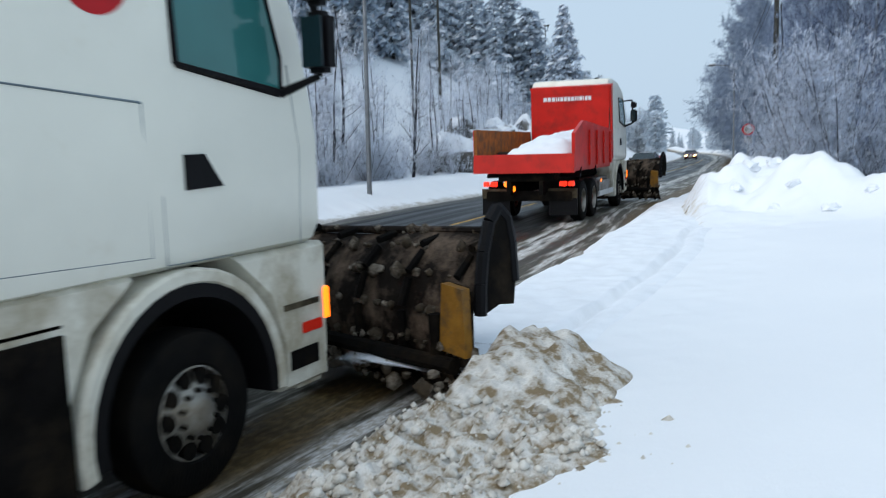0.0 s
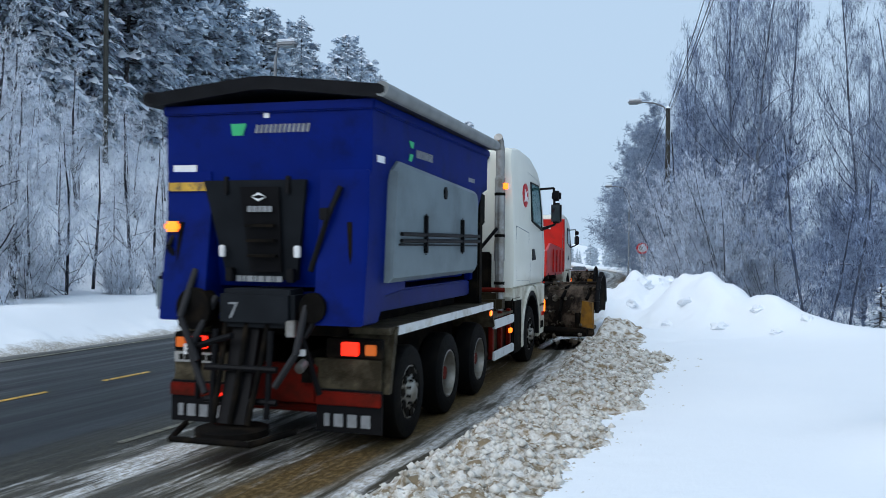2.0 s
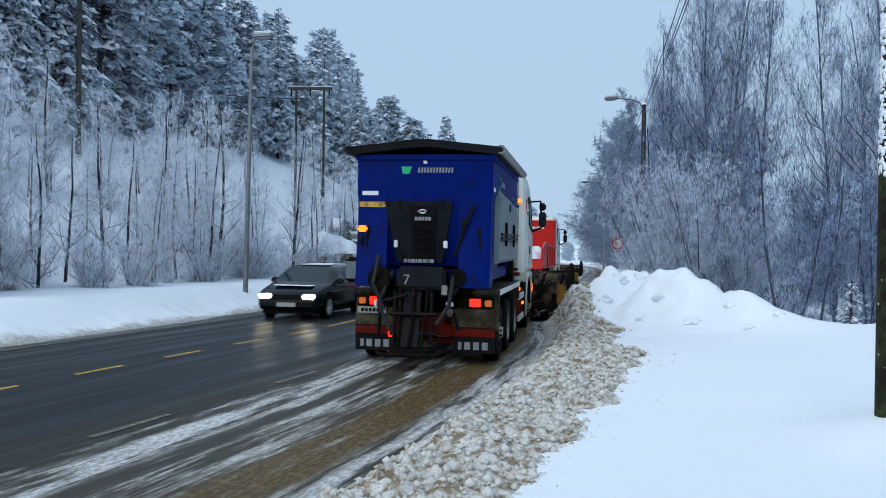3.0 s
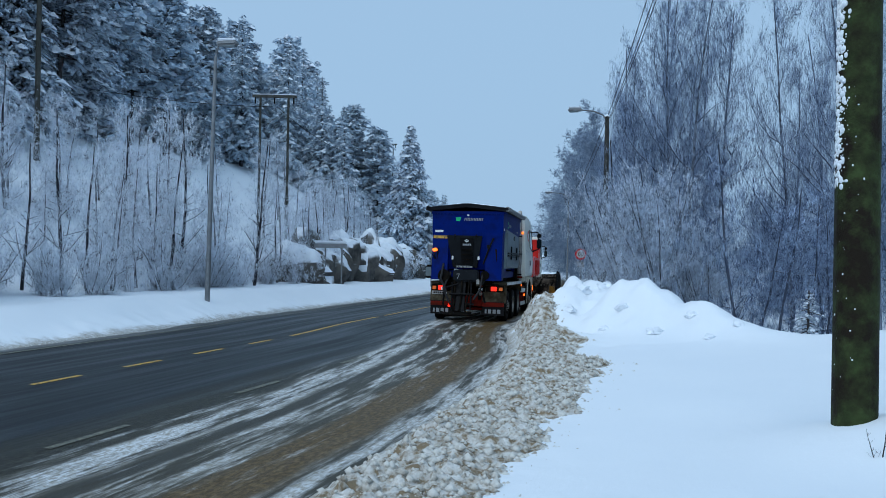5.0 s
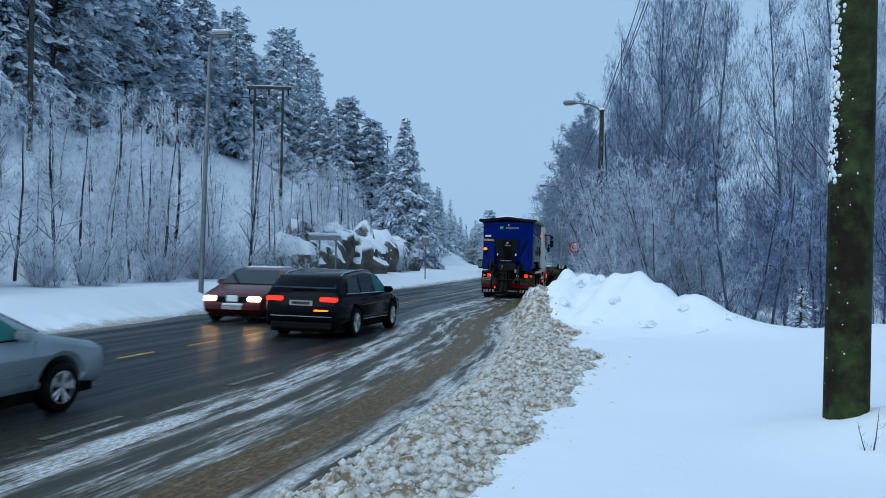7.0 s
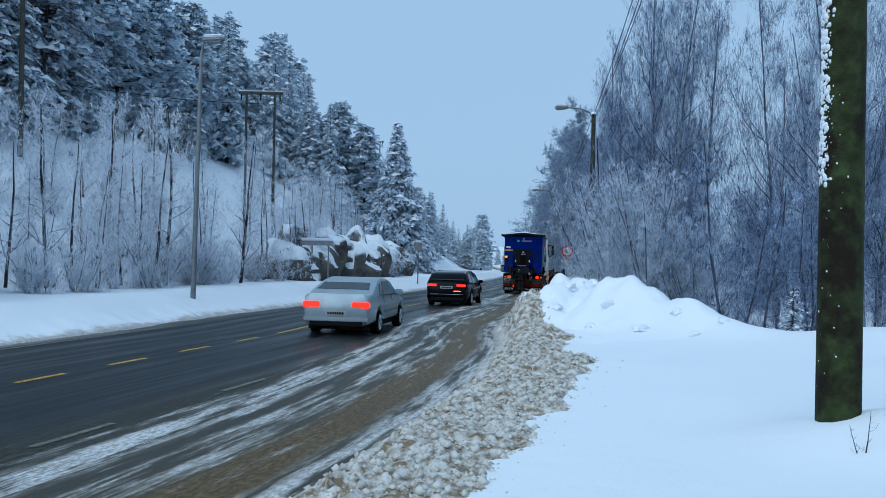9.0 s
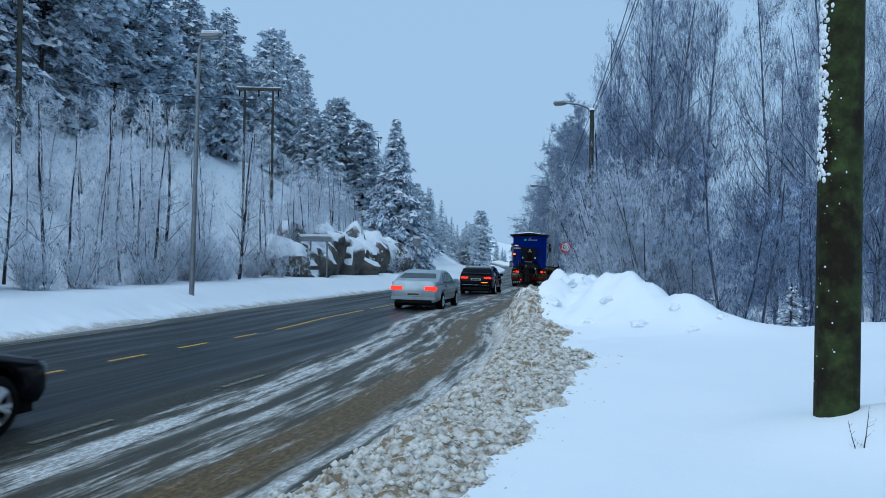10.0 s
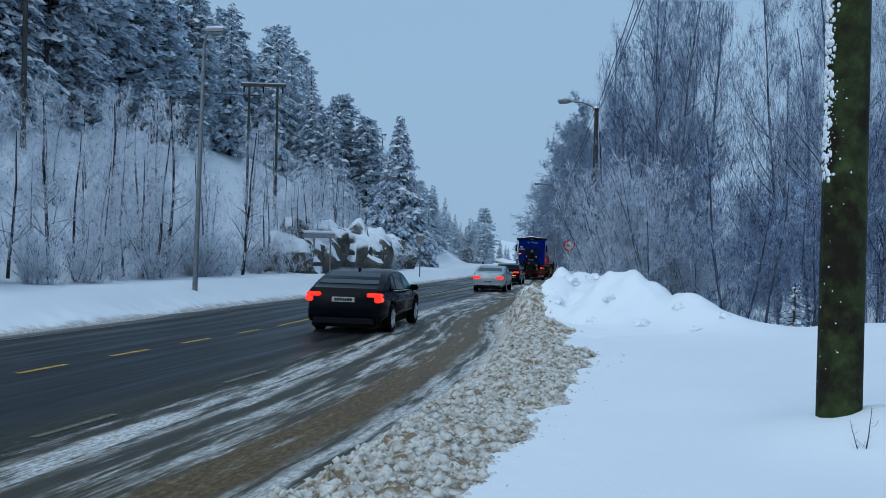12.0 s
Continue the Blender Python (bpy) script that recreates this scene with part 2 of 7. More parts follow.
M_SNOWBOUGH = surf("snow_on_boughs", (0.76, 0.80, 0.86), 0.85, 0, 0.10, 2, 0, 30, rnd=0.06)
M_BARK_DARK = surf("dark_bark", (0.045, 0.040, 0.040), 0.9, 0, 0.4, 6, 0.4, 30, (0.36, 0.39, 0.43), 0.38, 0.1, 3, rnd=0.2)


# ======== ground ========
def fade(a, b, v):
    t = np.clip((np.asarray(v, float) - a) / (b - a), 0, 1)
    return t * t * (3 - 2 * t)


def lattice(ix, iy, seed):
    h = (ix * 374761393 + iy * 668265263 + seed * 974634) & 0x7FFFFFFF
    h = ((h ^ (h >> 13)) * 1274126177) & 0x7FFFFFFF
    return ((h ^ (h >> 16)) & 0xFFFF) / 65535.0


def rough(x, y, size, octaves=3, seed=0):
    """Smooth noise in 0..1 with lumps of that size in metres."""
    x, y = np.broadcast_arrays(np.asarray(x, float), np.asarray(y, float))
    total, amp, norm = np.zeros(x.shape), 1.0, 0.0
    for k in range(octaves):
        px, py = x / size * 2 ** k + 17.3 * k, y / size * 2 ** k - 9.1 * k
        ix, iy = np.floor(px).astype(np.int64), np.floor(py).astype(np.int64)
        fx, fy = px - ix, py - iy
        fx, fy = fx * fx * (3 - 2 * fx), fy * fy * (3 - 2 * fy)
        s = seed + k * 31
        a = lattice(ix, iy, s) * (1 - fx) + lattice(ix + 1, iy, s) * fx
        b = lattice(ix, iy + 1, s) * (1 - fx) + lattice(ix + 1, iy + 1, s) * fx
        total += amp * (a * (1 - fy) + b * fy)
        norm += amp
        amp *= 0.5
    return total / norm


def fall(y):
    """The road drops gently ahead."""
    u = np.asarray(y, float) - 18
    return -0.022 * (u + np.sqrt(u * u + 36)) / 2


def bend(y):
    """Sideways shift of the road, which curves away to the left."""
    u = np.maximum(0, np.asarray(y, float) - 16)
    u = np.minimum(u, 420)
    return -0.085 * u * fade(0, 8, u) - 0.0004 * u * u


def wheel_line(y):
    """Where the lorries' right-hand wheels run: out of the lay-by and back to the lane."""
    return bend(y) - 3.75 - 1.55 * fade(8, 28, y) - 0.6 * fade(60, 90, y)


def cleared(y):
    return wheel_line(y) + 0.32 + 0.25 * (rough(0, y, 1.7, 3, 5) - 0.5)


def height(x, y):
    x, y = np.broadcast_arrays(np.asarray(x, float), np.asarray(y, float))
    u, base = x - bend(y), fall(y)
    w, d = x - cleared(y), -13.25 - u + 0.5 * (rough(x, y, 2.3, 3, 2) - 0.5)
    # ploughed windrow and the snow field on the near side
    z = 0.30 * fade(0.15, 0.95, w) + 0.16 * fade(1.0, 3.6, w) + 0.22 * fade(3.0, 6.0, w)
    z += (0.15 + 0.5 * fade(17, 20, y)) * fade(0.05, 0.5, w) * fade(2.8, 1.6, w) * (0.34 * (rough(x, y, 0.30, 3, 11) - 0.5) + 0.22 * (rough(x, y, 1.0, 2, 12) - 0.5))
    z += fade(2.0, 3.0, w) * 0.10 * (rough(x, y, 2.6, 3, 13) - 0.5)
    z += 0.34 * fade(19, 32, y) * fade(0, 1.4, w) * (0.5 + rough(x, y, 3.0, 3, 14))
    # heap beside the end of the lay-by and its tail
    lump = 0.55 + 0.9 * rough(x, y, 0.9, 3, 21)
    z += 1.06 * lump * np.exp(-(((x + 3.15) / 1.45) ** 2 + ((y - 21.4) / 2.3) ** 2)) * fade(0, 0.9, w)
    for k in range(6):
        f = k / 5
        z += (0.52 - 0.40 * f) * lump * np.exp(-(((x + 1.9 - 3.0 * f) / 0.85) ** 2 + ((y - 20.3 + 2.9 * f) / 0.9) ** 2))
    rubble = np.exp(-(((x + 2.4) / 2.6) ** 2 + ((y - 20.6) / 2.6) ** 2)) * fade(0, 0.9, w)
    z += rubble * (0.35 * (rough(x, y, 0.9, 2, 51) - 0.4) + 0.45 * (rough(x, y, 0.45, 3, 52) - 0.5))
    z += 0.18 * np.exp(-(((x - 1.25) / 0.8) ** 2 + ((y - 8.0) / 0.7) ** 2)) + 0.24 * np.exp(-(((x - 2.2) / 0.8) ** 2 + ((y - 7.9) / 0.8) ** 2))
    z -= fade(-1.2, 2.4, u) * fade(15.5, 31, y) * 2.3
    z += 0.75 * (rough(x, y, 3.4, 2, 33) - 0.35) * fade(1.0, 2.5, x) * fade(11, 14, y) * fade(24, 18, y)
    z += fade(4, 9, w) * 0.35 * (rough(x, y, 6.0, 3, 15) - 0.5) * fade(10, 22, y)
    # berm and hillside across the road
    z += fade(0, 2.2, d) * (0.62 + 0.2 * rough(x, y, 3.0, 3, 6)) * np.where(d > 0, 1, 0) + fade(0.02, 0.3, d) * fade(1.4, 0.5, d) * 0.16 * (rough(x, y, 0.4, 2, 7) - 0.3)
    e = np.maximum(0, d - 7.0)
    hill = np.where(e < 19, 0.53 * e * fade(0, 5, e), 0.53 * 19 + 0.3 * (e - 19))
    hill = np.minimum(hill, 38) * (1 - 0.5 * fade(95, 230, y)) * (0.9 + 0.25 * rough(x, y, 16, 3, 8))
    z += hill
    z += np.maximum(0, u - 60) * 0.10
    z += fade(300, 560, y) * 8
    inside = (w < 0) & (d < 0)
    return base + np.where(inside, -0.07, z - 0.07 * (1 - fade(0, 0.12, np.maximum(w, d))))


def steps(*runs):
    """Grid lines: runs of (start, end, spacing)."""
    v = np.concatenate([np.arange(a, b, s) for a, b, s in runs])
    return np.append(v, runs[-1][1])


def sheet(name, xs, ys, place, layers, material):
    """A grid of quads; place(X, Y) gives the vertices, layers the UV maps."""
    X, Y = np.meshgrid(xs, ys)
    P = np.stack(place(X, Y), -1).reshape(-1, 3)
    nx, ny = len(xs), len(ys)
    i = (np.arange(ny - 1)[:, None] * nx + np.arange(nx - 1)[None]).reshape(-1)
    quads = np.stack([i, i + 1, i + nx + 1, i + nx], -1)
    me = bpy.data.meshes.new(name)
    me.vertices.add(len(P))
    me.vertices.foreach_set("co", P.astype(np.float32).ravel())
    me.loops.add(quads.size)
    me.loops.foreach_set("vertex_index", quads.astype(np.int32).ravel())
    me.polygons.add(len(quads))
    me.polygons.foreach_set("loop_start", np.arange(0, quads.size, 4, dtype=np.int32))
    me.update(calc_edges=True)
    for layer, fn in layers:
        uv = me.uv_layers.new(name=layer)
        a, b = fn(P[:, 0], P[:, 1])
        uv.data.foreach_set("uv", np.stack([a, b], -1)[quads.ravel()].astype(np.float32).ravel())
    me.polygons.foreach_set("use_smooth", np.ones(len(quads), bool))
    me.materials.append(material)
    return new(name, me)


ground = sheet("ground",
               steps((-420, -120, 12), (-120, -45, 2.5), (-45, -18, 0.8), (-18, -13, 0.16), (-13, -7, 1.0), (-7, -5.2, 0.2), (-5.2, 2.0, 0.075), (2.0, 6, 0.2), (6, 30, 0.8), (30, 100, 4), (100, 420, 20)),
               steps((-160, -20, 8), (-20, 2, 0.7), (2, 5, 0.14), (5, 13, 0.08), (13, 24, 0.11), (24, 40, 0.3), (40, 90, 0.8), (90, 200, 3), (200, 900, 14)),
               lambda U, Y: (U + bend(Y), Y, height(U + bend(Y), Y)),
               [("edge", lambda x, y: (x - cleared(y), -13.25 - (x - bend(y))))], M_SNOW)
tagged(ground, "snow-covered verge, windrow, field and hillside along the road", "snow ground", kind="structure")
road = sheet("road", np.linspace(0, 1, 41), steps((-160, -8, 8), (-8, 60, 0.5), (60, 400, 3)),
             lambda F, Y: (bend(Y) - 13.75 + F * (cleared(Y) + 0.35 - bend(Y) + 13.75), Y, fall(Y) + 0.012 * np.sin(F * np.pi)),
             [("lane", lambda x, y: (x - bend(y), y)), ("track", lambda x, y: (x - wheel_line(y), y))], M_ROAD)
tagged(road, "wet dark asphalt road with a slush-covered lay-by", "road", kind="structure")


def line_strip(name, off, y0, y1, width, material, lift=0.018):
    ys = np.linspace(y0, y1, max(2, int((y1 - y0) / 1.0) + 1))
    v, fcs = [], []
    for y in ys:
        c, z = float(bend(y)), float(fall(y)) + lift
        v += [(c + off - width / 2, y, z), (c + off + width / 2, y, z)]
    for k in range(len(ys) - 1):
        fcs.append((2 * k, 2 * k + 1, 2 * k + 3, 2 * k + 2))
    me = bpy.data.meshes.new(name)
    me.from_pydata(v, [], fcs)
    me.materials.append(material)
    ob = new(name, me)
    ob.parent = road
    return ob


for k in range(-12, 4):
    line_strip("centre_dash", -9.62, 10.6 + 2.15 * k, 11.65 + 2.15 * k, 0.11, M_LINE_Y)
for k in range(12):
    line_strip("centre_dash", -9.62, 19.2 + 9 * k, 27.4 + 9 * k, 0.11, M_LINE_Y)
for k in range(-5, 12):
    line_strip("edge_dash", -6.5, 7.4 + 3.75 * k, 8.7 + 3.75 * k, 0.1, M_LINE_W)
line_strip("edge_line", -12.75, -120, 160, 0.12, M_LINE_W)


# ======== vehicles: materials ========
M_BLUE = surf("spreader_blue_paint", (0.0003, 0.009, 0.125), 0.45, 0, 0.12, 3, 0.04, 30, (0.001, 0.004, 0.04), 0.36, 0.12, 1.6, spec=0.07)
M_CAB = surf("cream_white_cab_paint", (0.73, 0.725, 0.64), 0.26, 0, 0.03, 2, 0.01, 20, (0.58, 0.53, 0.41), 0.27, 0.12, 1.1)
M_FENDER = surf("road_dirty_white_plastic", (0.66, 0.64, 0.55), 0.45, 0, 0.08, 3, 0.05, 30, (0.30, 0.25, 0.16), 0.42, 0.14, 2.2)
M_RED = surf("red_tipper_paint", (0.52, 0.018, 0.012), 0.4, 0, 0.12, 2, 0.05, 30, (0.26, 0.02, 0.015), 0.38, 0.12, 1.8)
M_REDFRAME = surf("dirty_red_frame", (0.13, 0.007, 0.003), 0.6, 0, 0.25, 4, 0.1, 30, (0.04, 0.008, 0.004), 0.46, 0.12, 3, spec=0.08)
M_RUST = surf("rusty_orange_steel", (0.30, 0.095, 0.018), 0.7, 0, 0.3, 5, 0.2, 40, (0.12, 0.06, 0.03), 0.45, 0.12, 4)
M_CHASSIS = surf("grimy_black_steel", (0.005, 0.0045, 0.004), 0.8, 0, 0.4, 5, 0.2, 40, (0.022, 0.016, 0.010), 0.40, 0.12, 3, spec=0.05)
M_DARKRED = surf("very_dark_red_sheet", (0.030, 0.0045, 0.002), 0.7, 0, 0.3, 3, 0.1, 30, (0.015, 0.006, 0.004), 0.48, 0.15, 1.5, spec=0.05)
M_STAINED = surf("brown_stained_steel", (0.085, 0.065, 0.035), 0.6, 0.2, 0.3, 4, 0.1, 30, (0.03, 0.022, 0.012), 0.50, 0.15, 2.0, spec=0.1)
M_PLASTIC = surf("black_plastic", (0.005, 0.005, 0.006), 0.5, 0, 0.2, 6, 0.05, 60, spec=0.1)
M_GREYPL = surf("grey_plastic_panel", (0.155, 0.195, 0.215), 0.4, 0, 0.08, 2, 0.03, 40, (0.10, 0.12, 0.13), 0.4, 0.14, 1.5)
M_DARKGREY = surf("dark_grey_sheet", (0.012, 0.014, 0.017), 0.5, 0, 0.2, 3, 0.05, 40, spec=0.06)
M_PLATE = surf("dirty_tread_plate", (0.10, 0.085, 0.055), 0.6, 0.2, 0.3, 14, 0.6, 45, (0.030, 0.024, 0.014), 0.5, 0.12, 3, spec=0.1)
M_STEEL = surf("dull_steel", (0.30, 0.30, 0.29), 0.4, 0.8, 0.2, 5, 0.1, 40, (0.16, 0.13, 0.10), 0.42, 0.12, 4)
M_WHITE_RAIL = surf("white_painted_rail", (0.66, 0.68, 0.68), 0.45, 0, 0.08, 4, 0.03, 40, (0.35, 0.30, 0.22), 0.36, 0.12, 3)
M_TYRE = surf("wet_rubber_tyre", (0.0035, 0.0035, 0.0035), 0.7, 0, 0.3, 6, 0.3, 50, (0.010, 0.008, 0.006), 0.42, 0.12, 5, spec=0.07)
M_RIM = surf("dirty_aluminium_rim", (0.30, 0.29, 0.26), 0.42, 0.75, 0.2, 6, 0.05, 40, (0.17, 0.14, 0.10), 0.46, 0.12, 4)
M_ALLOY = surf("bright_alloy_rim", (0.50, 0.51, 0.52), 0.3, 0.8, 0.1, 6, 0.02, 40)
M_TARP = surf("black_tarpaulin", (0.014, 0.014, 0.016), 0.55, 0, 0.3, 3, 0.3, 12)
M_TARP_GREY = surf("grey_tarpaulin_roll", (0.20, 0.21, 0.21), 0.5, 0, 0.2, 3, 0.2, 12)
M_PLOUGH = surf("muddy_plough_steel", (0.012, 0.009, 0.007), 0.8, 0, 0.5, 4, 0.9, 14, (0.15, 0.11, 0.08), 0.44, 0.10, 2.6, spec=0.08)
M_PLOUGH_Y = surf("worn_yellow_plough_steel", (0.26, 0.125, 0.018), 0.6, 0, 0.3, 5, 0.3, 30, (0.09, 0.06, 0.035), 0.46, 0.10, 4)
M_GLASS = surf("dark_car_glass", (0.006, 0.016, 0.020), 0.05, 0, 0.1, 1, 0, spec=0.55)
M_GLASS_T = surf("teal_tinted_glass", (0.030, 0.13, 0.125), 0.06, 0, 0.15, 1, 0)
M_CHROME = surf("chrome_trim", (0.55, 0.56, 0.58), 0.18, 1.0, 0.05, 4, 0)
M_BLACKCAR = surf("black_car_paint", (0.0015, 0.002, 0.005), 0.14, 0, 0.15, 2, 0, 30, (0.005, 0.005, 0.006), 0.36, 0.16, 1.4, spec=0.08)
M_NAVYCAR = surf("dark_green_car_paint", (0.005, 0.008, 0.009), 0.18, 0, 0.15, 2, 0, 30, (0.016, 0.016, 0.016), 0.38, 0.16, 1.6, spec=0.2)
M_SILVERCAR = surf("silver_grey_car_paint", (0.30, 0.36, 0.40), 0.3, 0.35, 0.05, 2, 0, 30, (0.22, 0.25, 0.27), 0.4, 0.16, 1.4)
M_REDCAR = surf("maroon_car_paint", (0.085, 0.010, 0.010), 0.2, 0, 0.12, 2, 0, 30, (0.035, 0.008, 0.008), 0.38, 0.16, 1.4)
M_LETTER = surf("faded_grey_lettering", (0.24, 0.25, 0.26), 0.6, 0, 0.2, 8, 0)
M_SIGNWHITE = surf("white_lettering", (0.72, 0.72, 0.72), 0.5, 0, 0.1, 6, 0)
M_LOGORED = surf("red_sticker", (0.42, 0.012, 0.016), 0.4, 0, 0.1, 6, 0)
M_LOGOGREEN = surf("green_sticker", (0.05, 0.40, 0.16), 0.4, 0, 0.1, 6, 0)
M_NUMPLATE = surf("white_number_plate", (0.36, 0.36, 0.35), 0.5, 0, 0.1, 8, 0)
M_TAIL = lamp_glass("lit_red_tail_lamp", (1.0, 0.022, 0.005), 1.25)
M_TAIL_DIM = lamp_glass("dim_red_lens", (0.35, 0.015, 0.008), 0.25)
M_AMBER = lamp_glass("lit_amber_marker", (1.0, 0.17, 0.008), 2.0)
M_AMBER_OFF = lamp_glass("amber_lens", (0.75, 0.16, 0.02), 0.15)
M_HEAD = lamp_glass("lit_headlamp", (1.0, 0.58, 0.20), 16.0)
M_HEADW = lamp_glass("lit_white_headlamp", (1.0, 0.84, 0.58), 12.0)



# ======== mesh helpers ========
def link(name, bm, material, parent=None, label="", smooth=35, slots=()):
    """Makes one mesh object of a bmesh. smooth: edges sharper than so many degrees stay sharp."""
    me = bpy.data.meshes.new(name)
    bm.normal_update()
    for f in bm.faces:
        f.smooth = smooth > 0
    if smooth:
        for e in bm.edges:
            e.smooth = len(e.link_faces) == 2 and e.calc_face_angle(0) < radians(smooth)
    bm.to_mesh(me)
    bm.free()
    for m in (material, *slots):
        me.materials.append(m)
    ob = new(name, me)
    if parent:
        ob.parent = parent
    if label:
        ob["label"] = label
    return ob


def part(name, bm, material, parent, label="", smooth=35):
    return link(name, bm, material, parent, label, smooth)


def thing(name, label, category, group="", m=None):
    ob = tagged(new(name), label, category, group)
    if m:
        ob.matrix_world = m
    return ob


def slab(bm, x0, x1, y0, y1, z0, z1, bevel=0.0):
    r = bmesh.ops.create_cube(bm, size=1, matrix=Matrix.Translation(((x0 + x1) / 2, (y0 + y1) / 2, (z0 + z1) / 2)) @ Matrix.Diagonal((x1 - x0, y1 - y0, z1 - z0, 1)))
    if bevel:
        es = list({e for v in r["verts"] for e in v.link_edges})
        bmesh.ops.bevel(bm, geom=es, offset=bevel, segments=2, affect="EDGES", clamp_overlap=True)
    return bm


def block(*a, bevel=0.0):
    return slab(bmesh.new(), *a, bevel=bevel)


def tube(bm, p, q, r0, r1=None, n=10, caps=True):
    """A round bar from p to q."""
    p, q = Vector(p), Vector(q)
    turn = (q - p).to_track_quat("Z", "Y").to_matrix().to_4x4()
    bmesh.ops.create_cone(bm, cap_ends=caps, segments=n, radius1=r0, radius2=r0 if r1 is None else r1, depth=(q - p).length,
                          matrix=Matrix.Translation((p + q) / 2) @ turn)
    return bm


def bar(*a, **k):
    return tube(bmesh.new(), *a, **k)


def path(pts, r, n=8):
    bm = bmesh.new()
    for p, q in zip(pts[:-1], pts[1:]):
        tube(bm, p, q, r, n=n)
    return bm


def lathe(profile, n=28, bm=None, at=(0, 0, 0), closed=True):
    """Turns (radius, x) round the x axis."""
    bm = bm or bmesh.new()
    rings = []
    for r, x in profile:
        rings.append([bm.verts.new((at[0] + x, at[1] + r * math.cos(2 * math.pi * k / n), at[2] + r * math.sin(2 * math.pi * k / n))) for k in range(n)])
    for a, b in zip(rings[:-1], rings[1:]):
        for k in range(n):
            bm.faces.new((a[k], a[(k + 1) % n], b[(k + 1) % n], b[k]))
    for ring in (rings[0], rings[-1]) if closed else ():
        if (ring[0].co - ring[n // 2].co).length > 1e-4:
            bm.faces.new(ring)
    bmesh.ops.recalc_face_normals(bm, faces=bm.faces)
    return bm


def extrude(outline, xs, bm=None, squeeze=None):
    """Side outline (y, z) carried across the width. xs: (x, inset) for each slice; squeeze(x, y, z) then shapes it."""
    bm = bm or bmesh.new()
    n = len(outline)
    cuts = []
    for x, inset in xs:
        ring = []
        for k in range(n):
            (ay, az), (by, bz), (cy, cz) = outline[k - 1], outline[k], outline[(k + 1) % n]
            ty, tz = cy - ay, cz - az
            ln = math.hypot(ty, tz) or 1
            y, z = by - tz / ln * inset, bz + ty / ln * inset
            p = (x, y, z)
            ring.append(bm.verts.new(squeeze(*p) if squeeze else p))
        cuts.append(ring)
    for a, b in zip(cuts[:-1], cuts[1:]):
        for k in range(n):
            bm.faces.new((a[k], b[k], b[(k + 1) % n], a[(k + 1) % n]))
    bm.faces.new(cuts[0])
    bm.faces.new(list(reversed(cuts[-1])))
    bmesh.ops.recalc_face_normals(bm, faces=bm.faces)
    return bm


def panel(pts, thick, bm=None):
    """A flat plate with that thickness from a ring of points, thickened along its normal."""
    bm = bm or bmesh.new()
    vs = [Vector(p) for p in pts]
    nrm = Vector((0, 0, 0))
    for k in range(len(vs)):
        a, b = vs[k - 1], vs[k]
        nrm += a.cross(b)
    nrm.normalize()
    top = [bm.verts.new(v + nrm * thick / 2) for v in vs]
    bot = [bm.verts.new(v - nrm * thick / 2) for v in vs]
    bm.faces.new(top)
    bm.faces.new(list(reversed(bot)))
    for k in range(len(vs)):
        bm.faces.new((top[k - 1], bot[k - 1], bot[k], top[k]))
    bmesh.ops.recalc_face_normals(bm, faces=bm.faces)
    return bm


def arch(cy, cz, r, a0=0, a1=180, n=12):
    """Points of a wheel arch, from the front over the top to the rear."""
    return [(cy + r * math.cos(radians(a0 + (a1 - a0) * k / n)), cz + r * math.sin(radians(a0 + (a1 - a0) * k / n))) for k in range(n + 1)]


# ======== trees ========
class Sticks:
    """Collects tapered three-sided sticks and builds them as one mesh."""

    def __init__(self):
        self.rows = []

    def add(self, p, q, r0, r1):
        self.rows.append((*p, *q, r0, r1))

    def mesh(self, name, material, sides=3):
        a = np.array(self.rows)
        p, q, r0, r1 = a[:, 0:3], a[:, 3:6], a[:, 6], a[:, 7]
        d = q - p
        d /= np.maximum(np.linalg.norm(d, axis=1), 1e-6)[:, None]
        ref = np.where(np.abs(d[:, 2:3]) > 0.9, np.array([[1.0, 0, 0]]), np.array([[0, 0, 1.0]]))
        s = np.cross(d, ref)
        s /= np.maximum(np.linalg.norm(s, axis=1), 1e-6)[:, None]
        t = np.cross(d, s)
        ring = []
        for base, r in ((p, r0), (q, r1)):
            for k in range(sides):
                an = 2 * math.pi * k / sides
                ring.append(base + (s * math.cos(an) + t * math.sin(an)) * r[:, None])
        V = np.stack(ring, 1).reshape(-1, 3)
        n = len(a)
        o = (np.arange(n) * 2 * sides)[:, None]
        Q = np.concatenate([o + np.array([[k, (k + 1) % sides, sides + (k + 1) % sides, sides + k]]) for k in range(sides if sides > 2 else 1)], 1).reshape(-1, 4)
        return quads_mesh(name, V, Q, material)


    def column(self, name, material, sides=7):
        """The sticks, one on top of the other, as one closed round shaft."""
        pts = [self.rows[0][0:3]] + [r[3:6] for r in self.rows]
        rad = [self.rows[0][6]] + [r[7] for r in self.rows]
        V = [(p[0] + r * math.cos(2 * math.pi * k / sides), p[1] + r * math.sin(2 * math.pi * k / sides), p[2]) for p, r in zip(pts, rad) for k in range(sides)]
        Q = [(i * sides + k, i * sides + (k + 1) % sides, (i + 1) * sides + (k + 1) % sides, (i + 1) * sides + k) for i in range(len(pts) - 1) for k in range(sides)]
        me = quads_mesh(name, np.array(V), np.array(Q), material)
        me.polygons.foreach_set("use_smooth", np.ones(len(me.polygons), bool))
        return me


